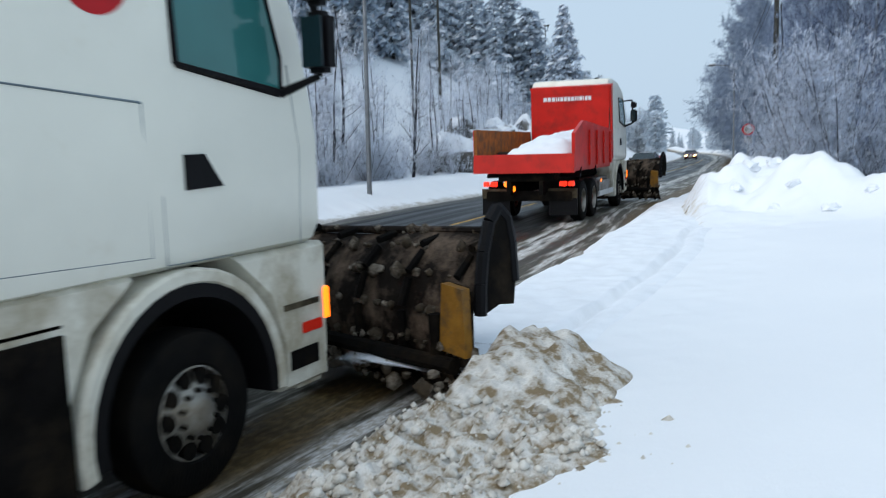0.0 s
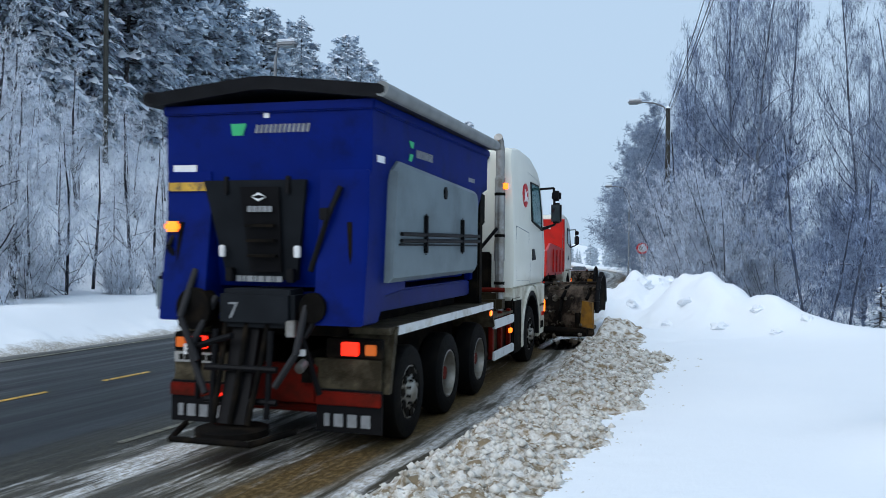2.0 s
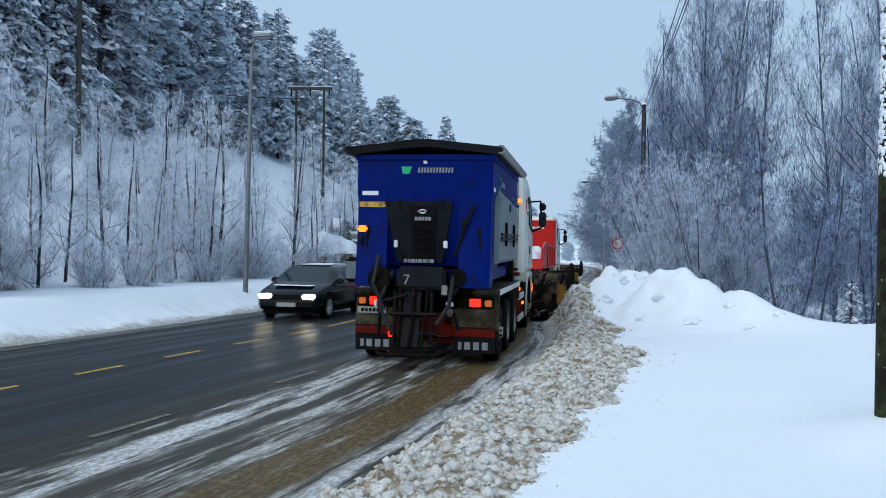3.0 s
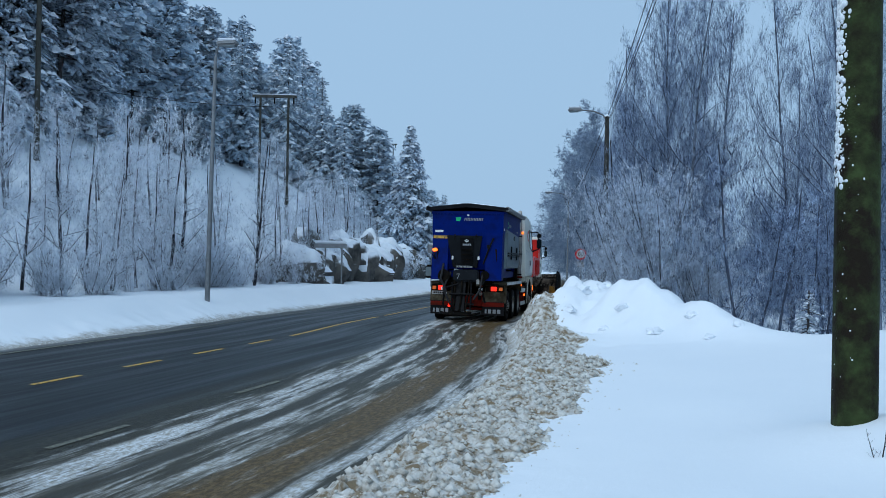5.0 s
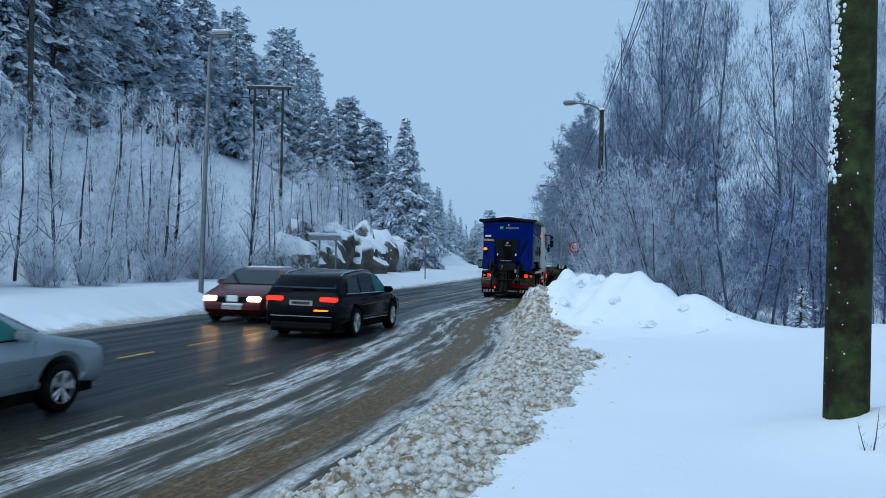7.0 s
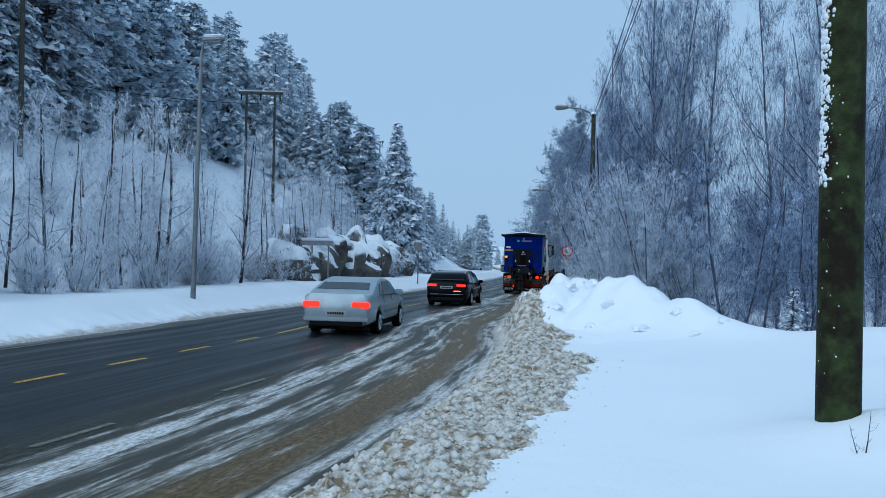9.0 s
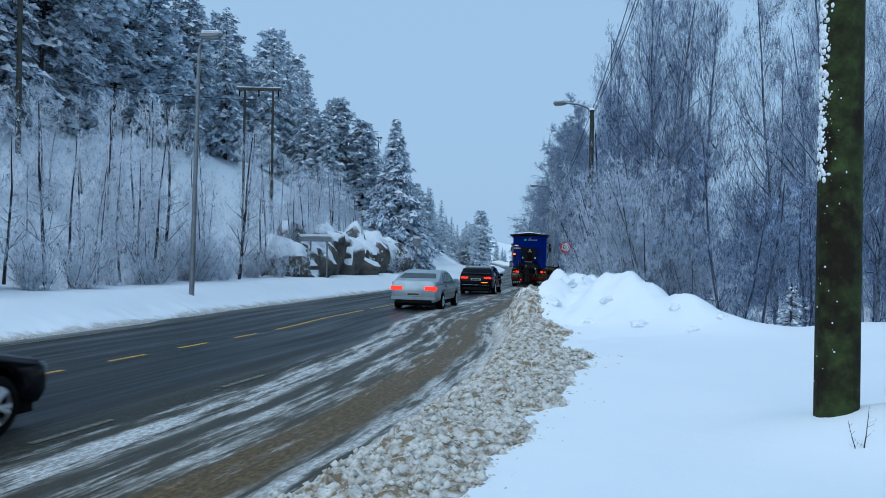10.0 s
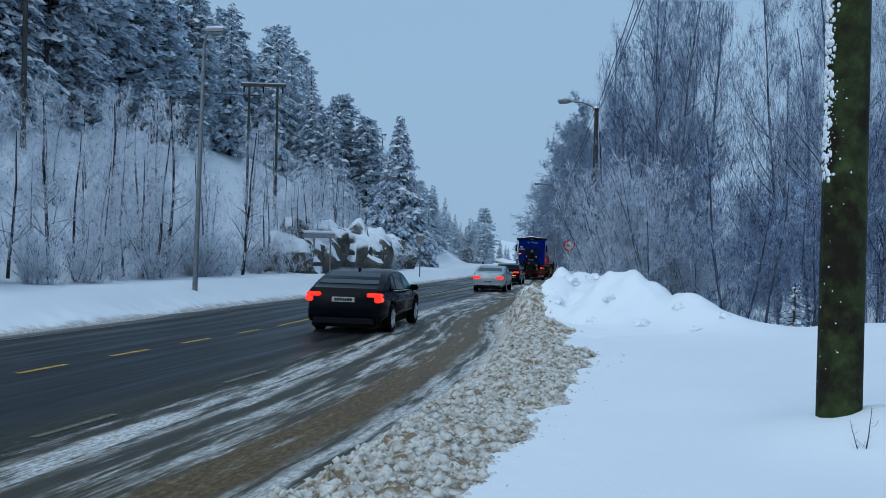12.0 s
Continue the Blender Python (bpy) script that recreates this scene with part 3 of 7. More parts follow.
def quads_mesh(name, V, Q, material):
    me = bpy.data.meshes.new(name)
    me.vertices.add(len(V))
    me.vertices.foreach_set("co", np.asarray(V, np.float32).ravel())
    me.loops.add(Q.size)
    me.loops.foreach_set("vertex_index", Q.astype(np.int32).ravel())
    me.polygons.add(len(Q))
    me.polygons.foreach_set("loop_start", np.arange(0, Q.size, 4, dtype=np.int32))
    me.update(calc_edges=True)
    me.materials.append(material)
    return me


def rand_dir(rng, spread):
    v = np.array([rng.gauss(0, 1), rng.gauss(0, 1), rng.gauss(0, 1)])
    return v / (np.linalg.norm(v) + 1e-6) * spread


def grow(rng, trunk, limbs, twigs, p, d, length, r, level, deepest, up, droop, fork, keep, thin):
    """One limb in bent pieces, with side shoots; the thin ones go to twigs."""
    parts_n = 6 if level == 0 else (5 if level == 1 else (3 if level < deepest else 2))
    step = length / parts_n
    for k in range(parts_n):
        d = d + rand_dir(rng, 0.30 if level else 0.10) + np.array([0, 0, up if level < deepest else -droop])
        d = d / np.linalg.norm(d)
        q = p + d * step
        f0, f1 = 1 - k / parts_n * 0.75, 1 - (k + 1) / parts_n * 0.75
        (trunk if level == 0 else (limbs if r * f0 > 0.015 else twigs)).add(p, q, r * f0, r * f1)
        if level < deepest:
            count = fork[level]
            for _ in range(count):
                if level == 0 and k / parts_n < keep:
                    continue
                f = rng.random()
                at = p + (q - p) * f
                side = rand_dir(rng, 1.0)
                side = side - d * side.dot(d)
                side /= np.linalg.norm(side) + 1e-6
                lean = 0.55 + 0.5 * rng.random()
                nd = d * (1.15 - lean * 0.75) + side * lean
                nd /= np.linalg.norm(nd)
                reach = (1 - 0.62 * (k + f) / parts_n) if level == 0 else (1 - 0.5 * (k + f) / parts_n)
                ln = length * (0.36 if level == 0 else 0.46) * reach * (0.7 + 0.6 * rng.random())
                grow(rng, trunk, limbs, twigs, at, nd, ln, max(r * f1 * 0.42, thin), level + 1, deepest, up, droop, fork, keep, thin)
        p = q


def bare_tree(name, seed, tall, r, deepest, fork, up, droop, keep, bark, twig, label, category, stems=1, splay=0.1, thin=0.007):
    rng = random.Random(seed)
    trunk, limbs, twigs = Sticks(), Sticks(), Sticks()
    for s in range(stems):
        lean = rand_dir(rng, splay) if stems > 1 else rand_dir(rng, 0.04)
        d = np.array([lean[0], lean[1], 1.0])
        grow(rng, trunk, limbs, twigs, np.array([rng.gauss(0, 0.12) * (stems > 1), rng.gauss(0, 0.12) * (stems > 1), -0.3]), d / np.linalg.norm(d),
             tall * (1 if s == 0 else 0.65 + 0.35 * rng.random()), r * (1 if s == 0 else 0.8), 0, deepest, up, droop, fork, keep, thin)
    root = tagged(new(name), label, category)
    for nm, st, mt, sides in (("trunk", trunk, bark, 5), ("branchwork", limbs, bark if bark in (M_SHRUB, M_RIME_HAZE) else M_LIMB, 3), ("crown", twigs, twig, 2)):
        if st.rows:
            ob = new(nm, st.column(nm, mt) if nm == "trunk" and stems == 1 else st.mesh(nm, mt, sides))
            ob.parent = root
            if nm != "trunk" or stems > 1:
                ob["kind"] = "stuff"
    return root


def conifer(name, seed, tall, width, boughs, needle, snow_m, label, category, bare=0.08, pine=False, snowy=0.6):
    """A snowy spruce or pine: trunk, irregular boughs of needle tufts, and snow lying on the tufts."""
    rng = random.Random(seed)
    trunk = Sticks()
    for k in range(4):
        trunk.add((0, 0, tall * k / 4 - 0.4 * (k == 0)), (0, 0, tall * (k + 1) / 4), 0.011 * tall * (1 - k / 4) + 0.02, 0.011 * tall * (1 - (k + 1) / 4) + 0.015)
    leaf_v, leaf_q, snow_v, snow_q = [], [], [], []

    def tuft(c, s, an, hang):
        """Needle sprays round one point, drooping outward."""
        for _ in range(5):
            b = an + rng.gauss(0, 0.9)
            ln = s * (0.6 + 0.6 * rng.random())
            tip = (c[0] + math.cos(b) * ln, c[1] + math.sin(b) * ln, c[2] - ln * (hang + rng.gauss(0, 0.25)))
            w = s * (0.16 + 0.12 * rng.random())
            if rng.random() < 0.5:
                e = (-math.sin(b) * w, math.cos(b) * w, 0.3 * w * rng.gauss(0, 1))
            else:
                e = (0.2 * w * rng.gauss(0, 1), 0.2 * w * rng.gauss(0, 1), w)
            i = len(leaf_v)
            leaf_v.extend(((c[0] - 0.6 * e[0], c[1] - 0.6 * e[1], c[2] - 0.6 * e[2]), (c[0] + 0.6 * e[0], c[1] + 0.6 * e[1], c[2] + 0.6 * e[2]),
                           (tip[0] + e[0] * 0.7, tip[1] + e[1] * 0.7, tip[2] + e[2] * 0.7), (tip[0] - e[0] * 0.5, tip[1] - e[1] * 0.5, tip[2] - e[2] * 0.5)))
            leaf_q.append((i, i + 1, i + 2, i + 3))

    def pillow(c, s, an):
        ring = []
        for j in range(6):
            b = an + 6.283 * j / 6
            rr = s * (0.6 + 0.6 * rng.random())
            out = max(0, math.cos(b - an))
            ring.append((c[0] + math.cos(b) * rr * 1.1, c[1] + math.sin(b) * rr * 1.1, c[2] - rr * (0.15 + 0.55 * out + 0.15 * rng.random())))
        i = len(snow_v)
        snow_v.extend(ring)
        snow_v.append((c[0], c[1], c[2] + s * (0.22 + 0.2 * rng.random())))
        for j in range(0, 6, 2):
            snow_q.append((i + j, i + (j + 1) % 6, i + (j + 2) % 6, i + 6))

    for w in range(boughs):
        f = bare + (1 - bare) * ((w + rng.random()) / boughs) ** (1.0 if pine else 1.1)
        g = (f - bare) / (1 - bare)
        z0 = tall * f
        if pine:
            reach = width * (0.25 + 0.85 * math.sin(math.pi * min(1, 0.22 + 0.76 * g)) * (1.15 - 0.45 * g)) * (0.45 + 0.7 * rng.random())
        else:
            reach = width * ((1 - g) ** 0.95 * (0.62 + 0.5 * rng.random()) + 0.02) + 0.06
        an = w * 2.4 + rng.gauss(0, 0.35)
        ca, sa = math.cos(an), math.sin(an)
        sag = reach * ((0.25 + 0.3 * rng.random()) * (1.2 - g) if not pine else -0.12 + 0.2 * rng.random())
        trunk.add((0, 0, z0), (ca * reach * 0.75, sa * reach * 0.75, z0 - sag * 0.6), 0.0035 * tall * (1.1 - g) + 0.008, 0.008)
        loaded = rng.random() < snowy + 0.15
        n = max(3, int(2 + reach * (3.0 if not pine else 2.6)))
        size = 0.20 * width * (0.35 + 0.8 * (1 - g)) if not pine else 0.26 * width
        size = max(size, 0.07 * width)
        for k in range(n):
            h = (k + 0.3 + 0.6 * rng.random()) / n
            if pine and h < 0.35:
                continue
            off = rng.gauss(0, 0.22) * reach * (1.1 - 0.6 * h)
            c = (ca * reach * h - sa * off, sa * reach * h + ca * off, z0 - sag * h * h + rng.gauss(0, 0.12) * size)
            s = size * (0.75 + 0.5 * rng.random())
            tuft(c, s, an + 0.8 * off / max(reach, 0.1), 0.55 if not pine else 0.15)
            tuft(c, s * 0.9, an + rng.gauss(0, 1.2), 0.75 if not pine else 0.35)
            if loaded and rng.random() < snowy:
                pillow((c[0] + ca * s * 0.3, c[1] + sa * s * 0.3, c[2] + 0.12 * s), s * (0.45 + 0.35 * rng.random()), an)
    root = tagged(new(name), label, category)
    ob = new("trunk", trunk.mesh("trunk", M_BARK_DARK, 5))
    ob.parent = root
    ob = new("crown", quads_mesh("crown", np.array(leaf_v), np.array(leaf_q), needle))
    ob.parent = root
    ob["kind"] = "stuff"
    if snow_q:
        me = quads_mesh("snow_load", np.array(snow_v), np.array(snow_q), snow_m)
        me.polygons.foreach_set("use_smooth", np.ones(len(me.polygons), bool))
        ob = new("snow_load", me)
        ob.parent = root
        ob["kind"] = "stuff"
    return root


def plant(ob, x, y, size=1.0, turn=0.0, lean=0.0, sink=0.0, first=False, slim=1.0):
    m = Matrix.Translation((x, y, float(height(x, y)) - sink)) @ pose(0, 0, 0, lean, 0, turn)
    if first:
        ob.matrix_basis = m @ Matrix.Diagonal((size * slim, size * slim, size, 1))
        return ob
    c = copy_thing(ob, m)
    c.scale = (size * slim, size * slim, size)
    return c


def scatter(kinds, spots, group, rng, lo, hi, lean=2.0, slim=1.0):
    used = set()
    for x, y in spots:
        k = rng.randrange(len(kinds))
        args = (x, y, lo + (hi - lo) * rng.random(), rng.random() * 360, rng.gauss(0, lean))
        ob = plant(kinds[k], *args, first=k not in used, slim=slim)
        ob["group"] = group
        used.add(k)
    for k in range(len(kinds)):
        if k not in used:
            for o in (*kinds[k].children_recursive, kinds[k]):
                bpy.data.objects.remove(o)


rng = random.Random(4)
# frosted thicket between the road and the hillside
thin = [bare_tree("young_tree", 10 + k, 5.0, 0.055, 3, (5, 4, 2), 0.09, 0.0, 0.0, M_SHRUB, M_THICKET, "slender dark-stemmed young tree with hoarfrost on its twigs", "tree", 1, 0.16, 0.008) for k in range(3)]
thin += [bare_tree("young_tree", 20 + k, 6.2, 0.075, 3, (5, 3, 3), 0.08, 0.0, 0.12, M_SHRUB, M_THICKET, "bare dark-stemmed young tree with light frost", "tree", 1, 0.1, 0.008) for k in range(3)]
spots = []
for k in range(150):
    y = 14 + 66 * rng.random() ** 1.1
    d = 4.0 + 11 * rng.random() ** 1.5
    spots.append((float(bend(y)) - 13.2 - d, y))
spots = [p for p in spots if not (p[1] > 42 and -0.40 < p[0] / p[1] < -0.31)]
scatter(thin, spots, "roadside thicket", rng, 0.5, 1.15, 2)
bush = [bare_tree("bush", 40 + k, 2.4, 0.016, 2, (5, 4), 0.03, 0.03, 0.0, M_SHRUB, M_THICKET, "low bush bowed under snow on the verge", "bush", 5, 0.6, 0.008) for k in range(2)]
scatter(bush, [(float(bend(y)) - 13.2 - 3.6 - 5 * rng.random() ** 2, y) for y in [15 + 50 * rng.random() for _ in range(90)]], "verge bushes", rng, 0.5, 1.2, 4)

# snowy conifers on the hillside; the further ones coloured whiter for rime and haze
pines = [conifer("pine", 60 + k, 14, 2.5, 120, M_NEEDLE, M_SNOWBOUGH, "tall pine with snow lying on its boughs", "tree", 0.32, True, 0.85) for k in range(2)]
spruces = [conifer("spruce", 70 + k, 13.5, 2.6, 150, M_NEEDLE, M_SNOWBOUGH, "dark spruce weighed down with snow", "tree", 0.05, False, 0.82) for k in range(3)]
spots = []
for k in range(75):
    y = 16 + 38 * rng.random()
    d = 24 + 34 * rng.random() ** 1.4
    spots.append((float(bend(y)) - 13.2 - d, y))
for k in range(8):
    spots.append((-36 - 4 * rng.random(), 26 + 16 * rng.random()))
scatter(pines + spruces, spots, "hillside conifers", rng, 0.75, 1.3, 1.5)
rimed = [conifer("rimed_pine", 64 + k, 14, 2.6, 100, M_NEEDLE_M, M_SNOWBOUGH, "pine further along the hill, coloured grey for rime and haze", "tree", 0.25, True, 0.6) for k in range(2)]
rimed += [conifer("rimed_spruce", 74 + k, 13, 2.7, 110, M_NEEDLE_M, M_SNOWBOUGH, "spruce further along the hill, coloured grey for rime and haze", "tree", 0.05, False, 0.6) for k in range(2)]
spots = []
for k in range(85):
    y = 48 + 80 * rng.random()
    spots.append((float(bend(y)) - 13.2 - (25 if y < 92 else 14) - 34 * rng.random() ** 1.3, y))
hazed_low = [conifer("rimed_spruce", 78 + k, 13, 2.7, 110, M_NEEDLE_M, M_SNOWBOUGH, "shorter spruce where the hill runs down, paled for rime and haze", "tree", 0.05, k == 1, 0.5) for k in range(2)]
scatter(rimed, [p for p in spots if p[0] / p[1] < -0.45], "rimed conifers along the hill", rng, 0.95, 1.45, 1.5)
scatter(hazed_low, [p for p in spots if -0.45 <= p[0] / p[1] < -0.38], "low rimed conifers along the hill", rng, 0.75, 1.05, 1.5)

# forest further along the road, on both sides, coloured pale for frost and haze
# no haze hangs in the air here; the needle colour carries it
far_con = [conifer("far_spruce", 80 + k, 14, 3.3, 80, M_NEEDLE_F, M_SNOWBOUGH, "distant spruce, its colour paled for frost and haze", "tree", 0.06, k == 2, 0.3) for k in range(3)]
spots = []
for k in range(90):
    y = 165 + 135 * rng.random()
    spots.append((float(bend(y)) - 13.2 - 10 - 60 * rng.random(), y))
for k in range(60):
    y = 150 + 170 * rng.random()
    spots.append((float(bend(y)) + 2 + 50 * rng.random(), y))
for k in range(150):
    x, y = -105 + 115 * rng.random(), 150 + 190 * rng.random()
    if not -18 < x - float(bend(y)) < -2:
        spots.append((x, y))
for k in range(60):
    spots.append((-150 + 140 * rng.random(), 340 + 60 * rng.random()))
for k in range(26):
    y = 112 + 50 * rng.random()
    spots.append((-y * (0.30 + 0.11 * rng.random()), y))
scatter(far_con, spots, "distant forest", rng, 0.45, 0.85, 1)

# the lone spruce above the rock
lone = conifer("lone_spruce", 90, 14.6, 4.0, 260, M_NEEDLE, M_SNOWBOUGH, "tall dark spruce with drooping snow-laden boughs", "tree", 0.03, False, 0.5)
plant(lone, -28.0, 80.0, 1.0, 40, 0, first=True)
baby = conifer("sapling_spruce", 95, 1.0, 0.42, 36, M_NEEDLE_M, M_SNOWBOUGH, "small spruce sapling covered with snow", "sapling", 0.05, False, 0.95)
plant(baby, 1.9, 18.6, 1.0, 0, 0, first=True)

# tall frosted birches on the near side
birch = [bare_tree("birch", 100 + k, 15, 0.13, 3, (5, 7, 5), 0.085, 0.06, 0.10, M_BARK, M_TWIG, "tall birch white with hoarfrost, fine hanging twigs", "tree") for k in range(3)]
rng = random.Random(12)
# two tall groups with a gap between them, and the row going on along the road
spots = [(-0.5, 33.5), (0.1, 37), (-1.6, 39), (-0.9, 42), (-2.6, 43), (-3.9, 49), (-1.0, 48), (3.6, 32), (3.2, 35.5), (4.6, 38), (4.0, 43), (5.4, 30.5), (6.2, 34), (7.4, 30),
         (8.6, 33), (9.5, 28), (10.5, 36), (6.8, 41), (12, 31), (13, 40), (-5.2, 60), (-6.4, 70), (-7.8, 80), (-9.2, 90), (-3.5, 58), (-4.6, 66)]
scatter(birch, [(x + rng.gauss(0, 0.2), y) for x, y in spots], "frosted birches", rng, 0.85, 1.08, 1, 0.68)
back = [bare_tree("forest_birch", 110 + k, 13, 0.08, 3, (6, 5, 4), 0.09, 0.10, 0.0, M_BARK, M_TWIG, "frosted birch standing deeper in the wood", "tree", thin=0.014) for k in range(2)]
scatter(back, [(-4 + 46 * rng.random(), 42 + 54 * rng.random()) for _ in range(84)], "wood behind the birches", rng, 0.5, 0.82, 2)
under = [bare_tree("undergrowth_tree", 116 + k, 5.5, 0.05, 3, (4, 3, 3), 0.01, 0.03, 0.10, M_LIMB, M_TWIG, "low spreading young tree with snow along its branches", "tree", thin=0.008) for k in range(2)]
scatter(under, [(0.8 + 13 * rng.random(), 22.5 + 14 * rng.random()) for _ in range(26)], "undergrowth below the birches", rng, 0.6, 1.1, 6)
tall_far = [bare_tree("far_birch", 130 + k, 19, 0.16, 3, (6, 5, 4), 0.08, 0.15, 0.0, M_RIME_HAZE, M_RIME_HAZE, "broad distant birch, coloured grey-white for hoarfrost and haze", "tree", thin=0.03) for k in range(2)]
scatter(tall_far, [(-16.8, 112), (-18.8, 124), (-15.3, 106), (-20.4, 136), (-16.6, 130), (-13.4, 98)], "far birches along the road", rng, 0.85, 1.12, 1)
shrub = [bare_tree("hazel_bush", 120 + k, 4.6, 0.032, 3, (4, 4, 2), 0.06, 0.02, 0.0, M_SHRUB, M_TWIG_WHITE, "many-stemmed bush with snow on every twig", "bush", 6, 0.5, 0.006) for k in range(2)]
scatter(shrub, [(-2.5, 28.5), (-1.7, 26.2), (-0.7, 27.0), (-1.2, 24.8), (-3.0, 34), (0.3, 25.6), (-1.9, 30.5), (-0.2, 29.0), (-3.3, 31)], "snowy bushes", rng, 0.75, 1.05, 2)


# ======== poles, lamps, signs, rock ========
def at_ground(x, y, sink=0.25):
    return Matrix.Translation((x, y, float(height(x, y)) - sink))


def crust(rng2, count, place, lo, hi, squash=0.6):
    bm = bmesh.new()
    for _ in range(count):
        p, n_dir = place()
        s = lo + (hi - lo) * rng2.random() ** 2
        turn = Vector(n_dir).to_track_quat("Z", "Y").to_matrix().to_4x4()
        bmesh.ops.create_icosphere(bm, subdivisions=1, radius=1, matrix=Matrix.Translation(p) @ turn @ Matrix.Diagonal((s * (0.6 + 0.6 * rng2.random()), s * (0.7 + 0.8 * rng2.random()), s * squash, 1)))
    return bm


def near_pole():
    v = thing("utility_pole", "thick green-stained wooden utility pole with snow stuck to one side", "utility pole", m=at_ground(1.2, 8.03, 0.4))
    rng2 = random.Random(8)
    bm = bmesh.new()
    rings = []
    for k in range(26):
        z = 10.2 * k / 25
        ring = []
        for j in range(28):
            a = 2 * math.pi * j / 28
            r = 0.182 - 0.003 * z + 0.004 * math.sin(9 * a + 0.3 * z) + 0.002 * rng2.random()
            ring.append(bm.verts.new((r * math.cos(a) - 0.006 * z, r * math.sin(a), z)))
        rings.append(ring)
    for a, b in zip(rings[:-1], rings[1:]):
        for j in range(28):
            bm.faces.new((a[j], a[(j + 1) % 28], b[(j + 1) % 28], b[j]))
    bm.faces.new(rings[-1])
    shaft = part("shaft", bm, M_WOODPOLE, v, "", 50)

    def spot(z, a):
        r = 0.182 - 0.003 * z
        return Vector((r * math.cos(a) - 0.006 * z, r * math.sin(a), z)), (math.cos(a), math.sin(a), 0)

    o = part("snow_crust", crust(rng2, 2600, lambda: spot(2.35 + 5.9 * rng2.random() ** 0.8, radians(197 + rng2.gauss(0, 14))), 0.006, 0.032, 0.5), M_SNOWCAP, shaft, "snow plastered on the windward side", 70)
    o["kind"] = "stuff"
    o = part("snow_specks", crust(rng2, 60, lambda: spot(0.6 + 2.6 * rng2.random() ** 0.7, radians(228 + rng2.gauss(0, 24))), 0.003, 0.011, 0.5), M_SNOWCAP, shaft, "", 70)
    o["kind"] = "stuff"
    return v


near_pole()
seedling = bare_tree("seedling", 140, 1.1, 0.017, 1, (2,), 0.12, 0.0, 0.1, M_BARK_DARK, M_BARK_DARK, "dark leafless seedling poking out of the snow", "seedling", 2, 0.5, 0.006)
plant(seedling, 1.52, 7.75, 1.0, 30, first=True)
for x, y, s in ((1.75, 7.4, 0.55), (1.35, 7.2, 0.4)):
    plant(seedling, x, y, s, 140)


def lamp_post(name, label, x, y, top, reach, material, r, wood=False, snow=True, lean=0):
    z0 = float(height(x, y))
    h = top - z0
    v = thing(name, label, "street lamp", m=Matrix.Translation((x, y, z0)) @ pose(0, 0, 0, 0, lean, 0))
    part("post", bar((0, 0, -0.3), (0, 0, h), r, r * 0.62, n=14), material, v)
    d = -1 if reach < 0 else 1
    tip = Vector((reach, -0.2, h + 0.35))
    arm = part("arm", path([(0, 0, h - 0.3), (reach * 0.15, -0.03, h + 0.08), (reach * 0.5, -0.1, h + 0.28), tip], 0.035), M_GALV, v)
    bm = block(*sorted((tip.x - d * 0.1, tip.x + d * 0.62)), tip.y - 0.14, tip.y + 0.14, tip.z - 0.07, tip.z + 0.08, bevel=0.05)
    head = part("lamp_head", bm, M_GALV, v, "grey lamp head, unlit")
    part("lens", block(*sorted((tip.x + d * 0.1, tip.x + d * 0.56)), tip.y - 0.11, tip.y + 0.11, tip.z - 0.11, tip.z - 0.068, bevel=0.015), M_GREYPL, head)
    if snow:
        part("snow_cap", block(*sorted((tip.x - d * 0.08, tip.x + d * 0.60)), tip.y - 0.13, tip.y + 0.13, tip.z + 0.082, tip.z + 0.16, bevel=0.05), M_SNOWCAP, head, "cap of snow", 60)
    if wood:
        for z in (h - 0.15, h - 0.55):
            part("insulator", bar((0.0, -0.16, z), (0, 0.16, z), 0.03, n=8), M_PLASTIC, v)
        part("down_cable", path([(r * 1.1, 0, h - 1.2), (r * 2.2, 0, h * 0.5), (r * 3.4, 0, 0.2)], 0.03), M_CABLE, v)
        part("pole_snow", bar((0, 0, h), (0, 0, h + 0.12), r * 0.7, r * 0.3, n=10), M_SNOWCAP, v)
    return v


M_GREYWOOD = surf("weathered_grey_pole", (0.075, 0.075, 0.066), 0.85, 0, 0.4, 6, 0.4, 40, (0.03, 0.028, 0.024), 0.45, 0.12, 3)
lamp_post("lamp_pole", "tall wooden pole carrying a street lamp and cables", -5.1, 44.7, 9.0, -1.35, M_GREYWOOD, 0.17, wood=True)
lamp_post("street_lamp", "slim grey steel street lamp further along the road", -13.6, 87.0, 7.6, -1.7, M_GALV, 0.10)
lamp_post("verge_street_lamp", "grey steel street lamp with a thick cap of snow", -15.4, 24.5, 8.15, 0.28, M_GALV, 0.085, lean=1.0)
lamp_post("lamp_pole", "distant wooden lamp pole beside the road", -20.0, 128, 6.4, -1.2, M_GREYWOOD, 0.14, wood=True)


def span(name, label, p, q, sag, r):
    p, q = Vector(p), Vector(q)
    pts = [p.lerp(q, k / 14) - Vector((0, 0, sag * 4 * (k / 14) * (1 - k / 14))) for k in range(15)]
    bm, rings = bmesh.new(), []
    side = (q - p).cross(Vector((0, 0, 1))).normalized()
    for c in pts:
        rings.append([bm.verts.new(c + side * r * math.cos(1.2566 * j) + Vector((0, 0, r * math.sin(1.2566 * j)))) for j in range(5)])
    for a, b in zip(rings[:-1], rings[1:]):
        for j in range(5):
            bm.faces.new((a[j], a[(j + 1) % 5], b[(j + 1) % 5], b[j]))
    o = link(name, bm, M_CABLE)
    return tagged(o, label, "cable")


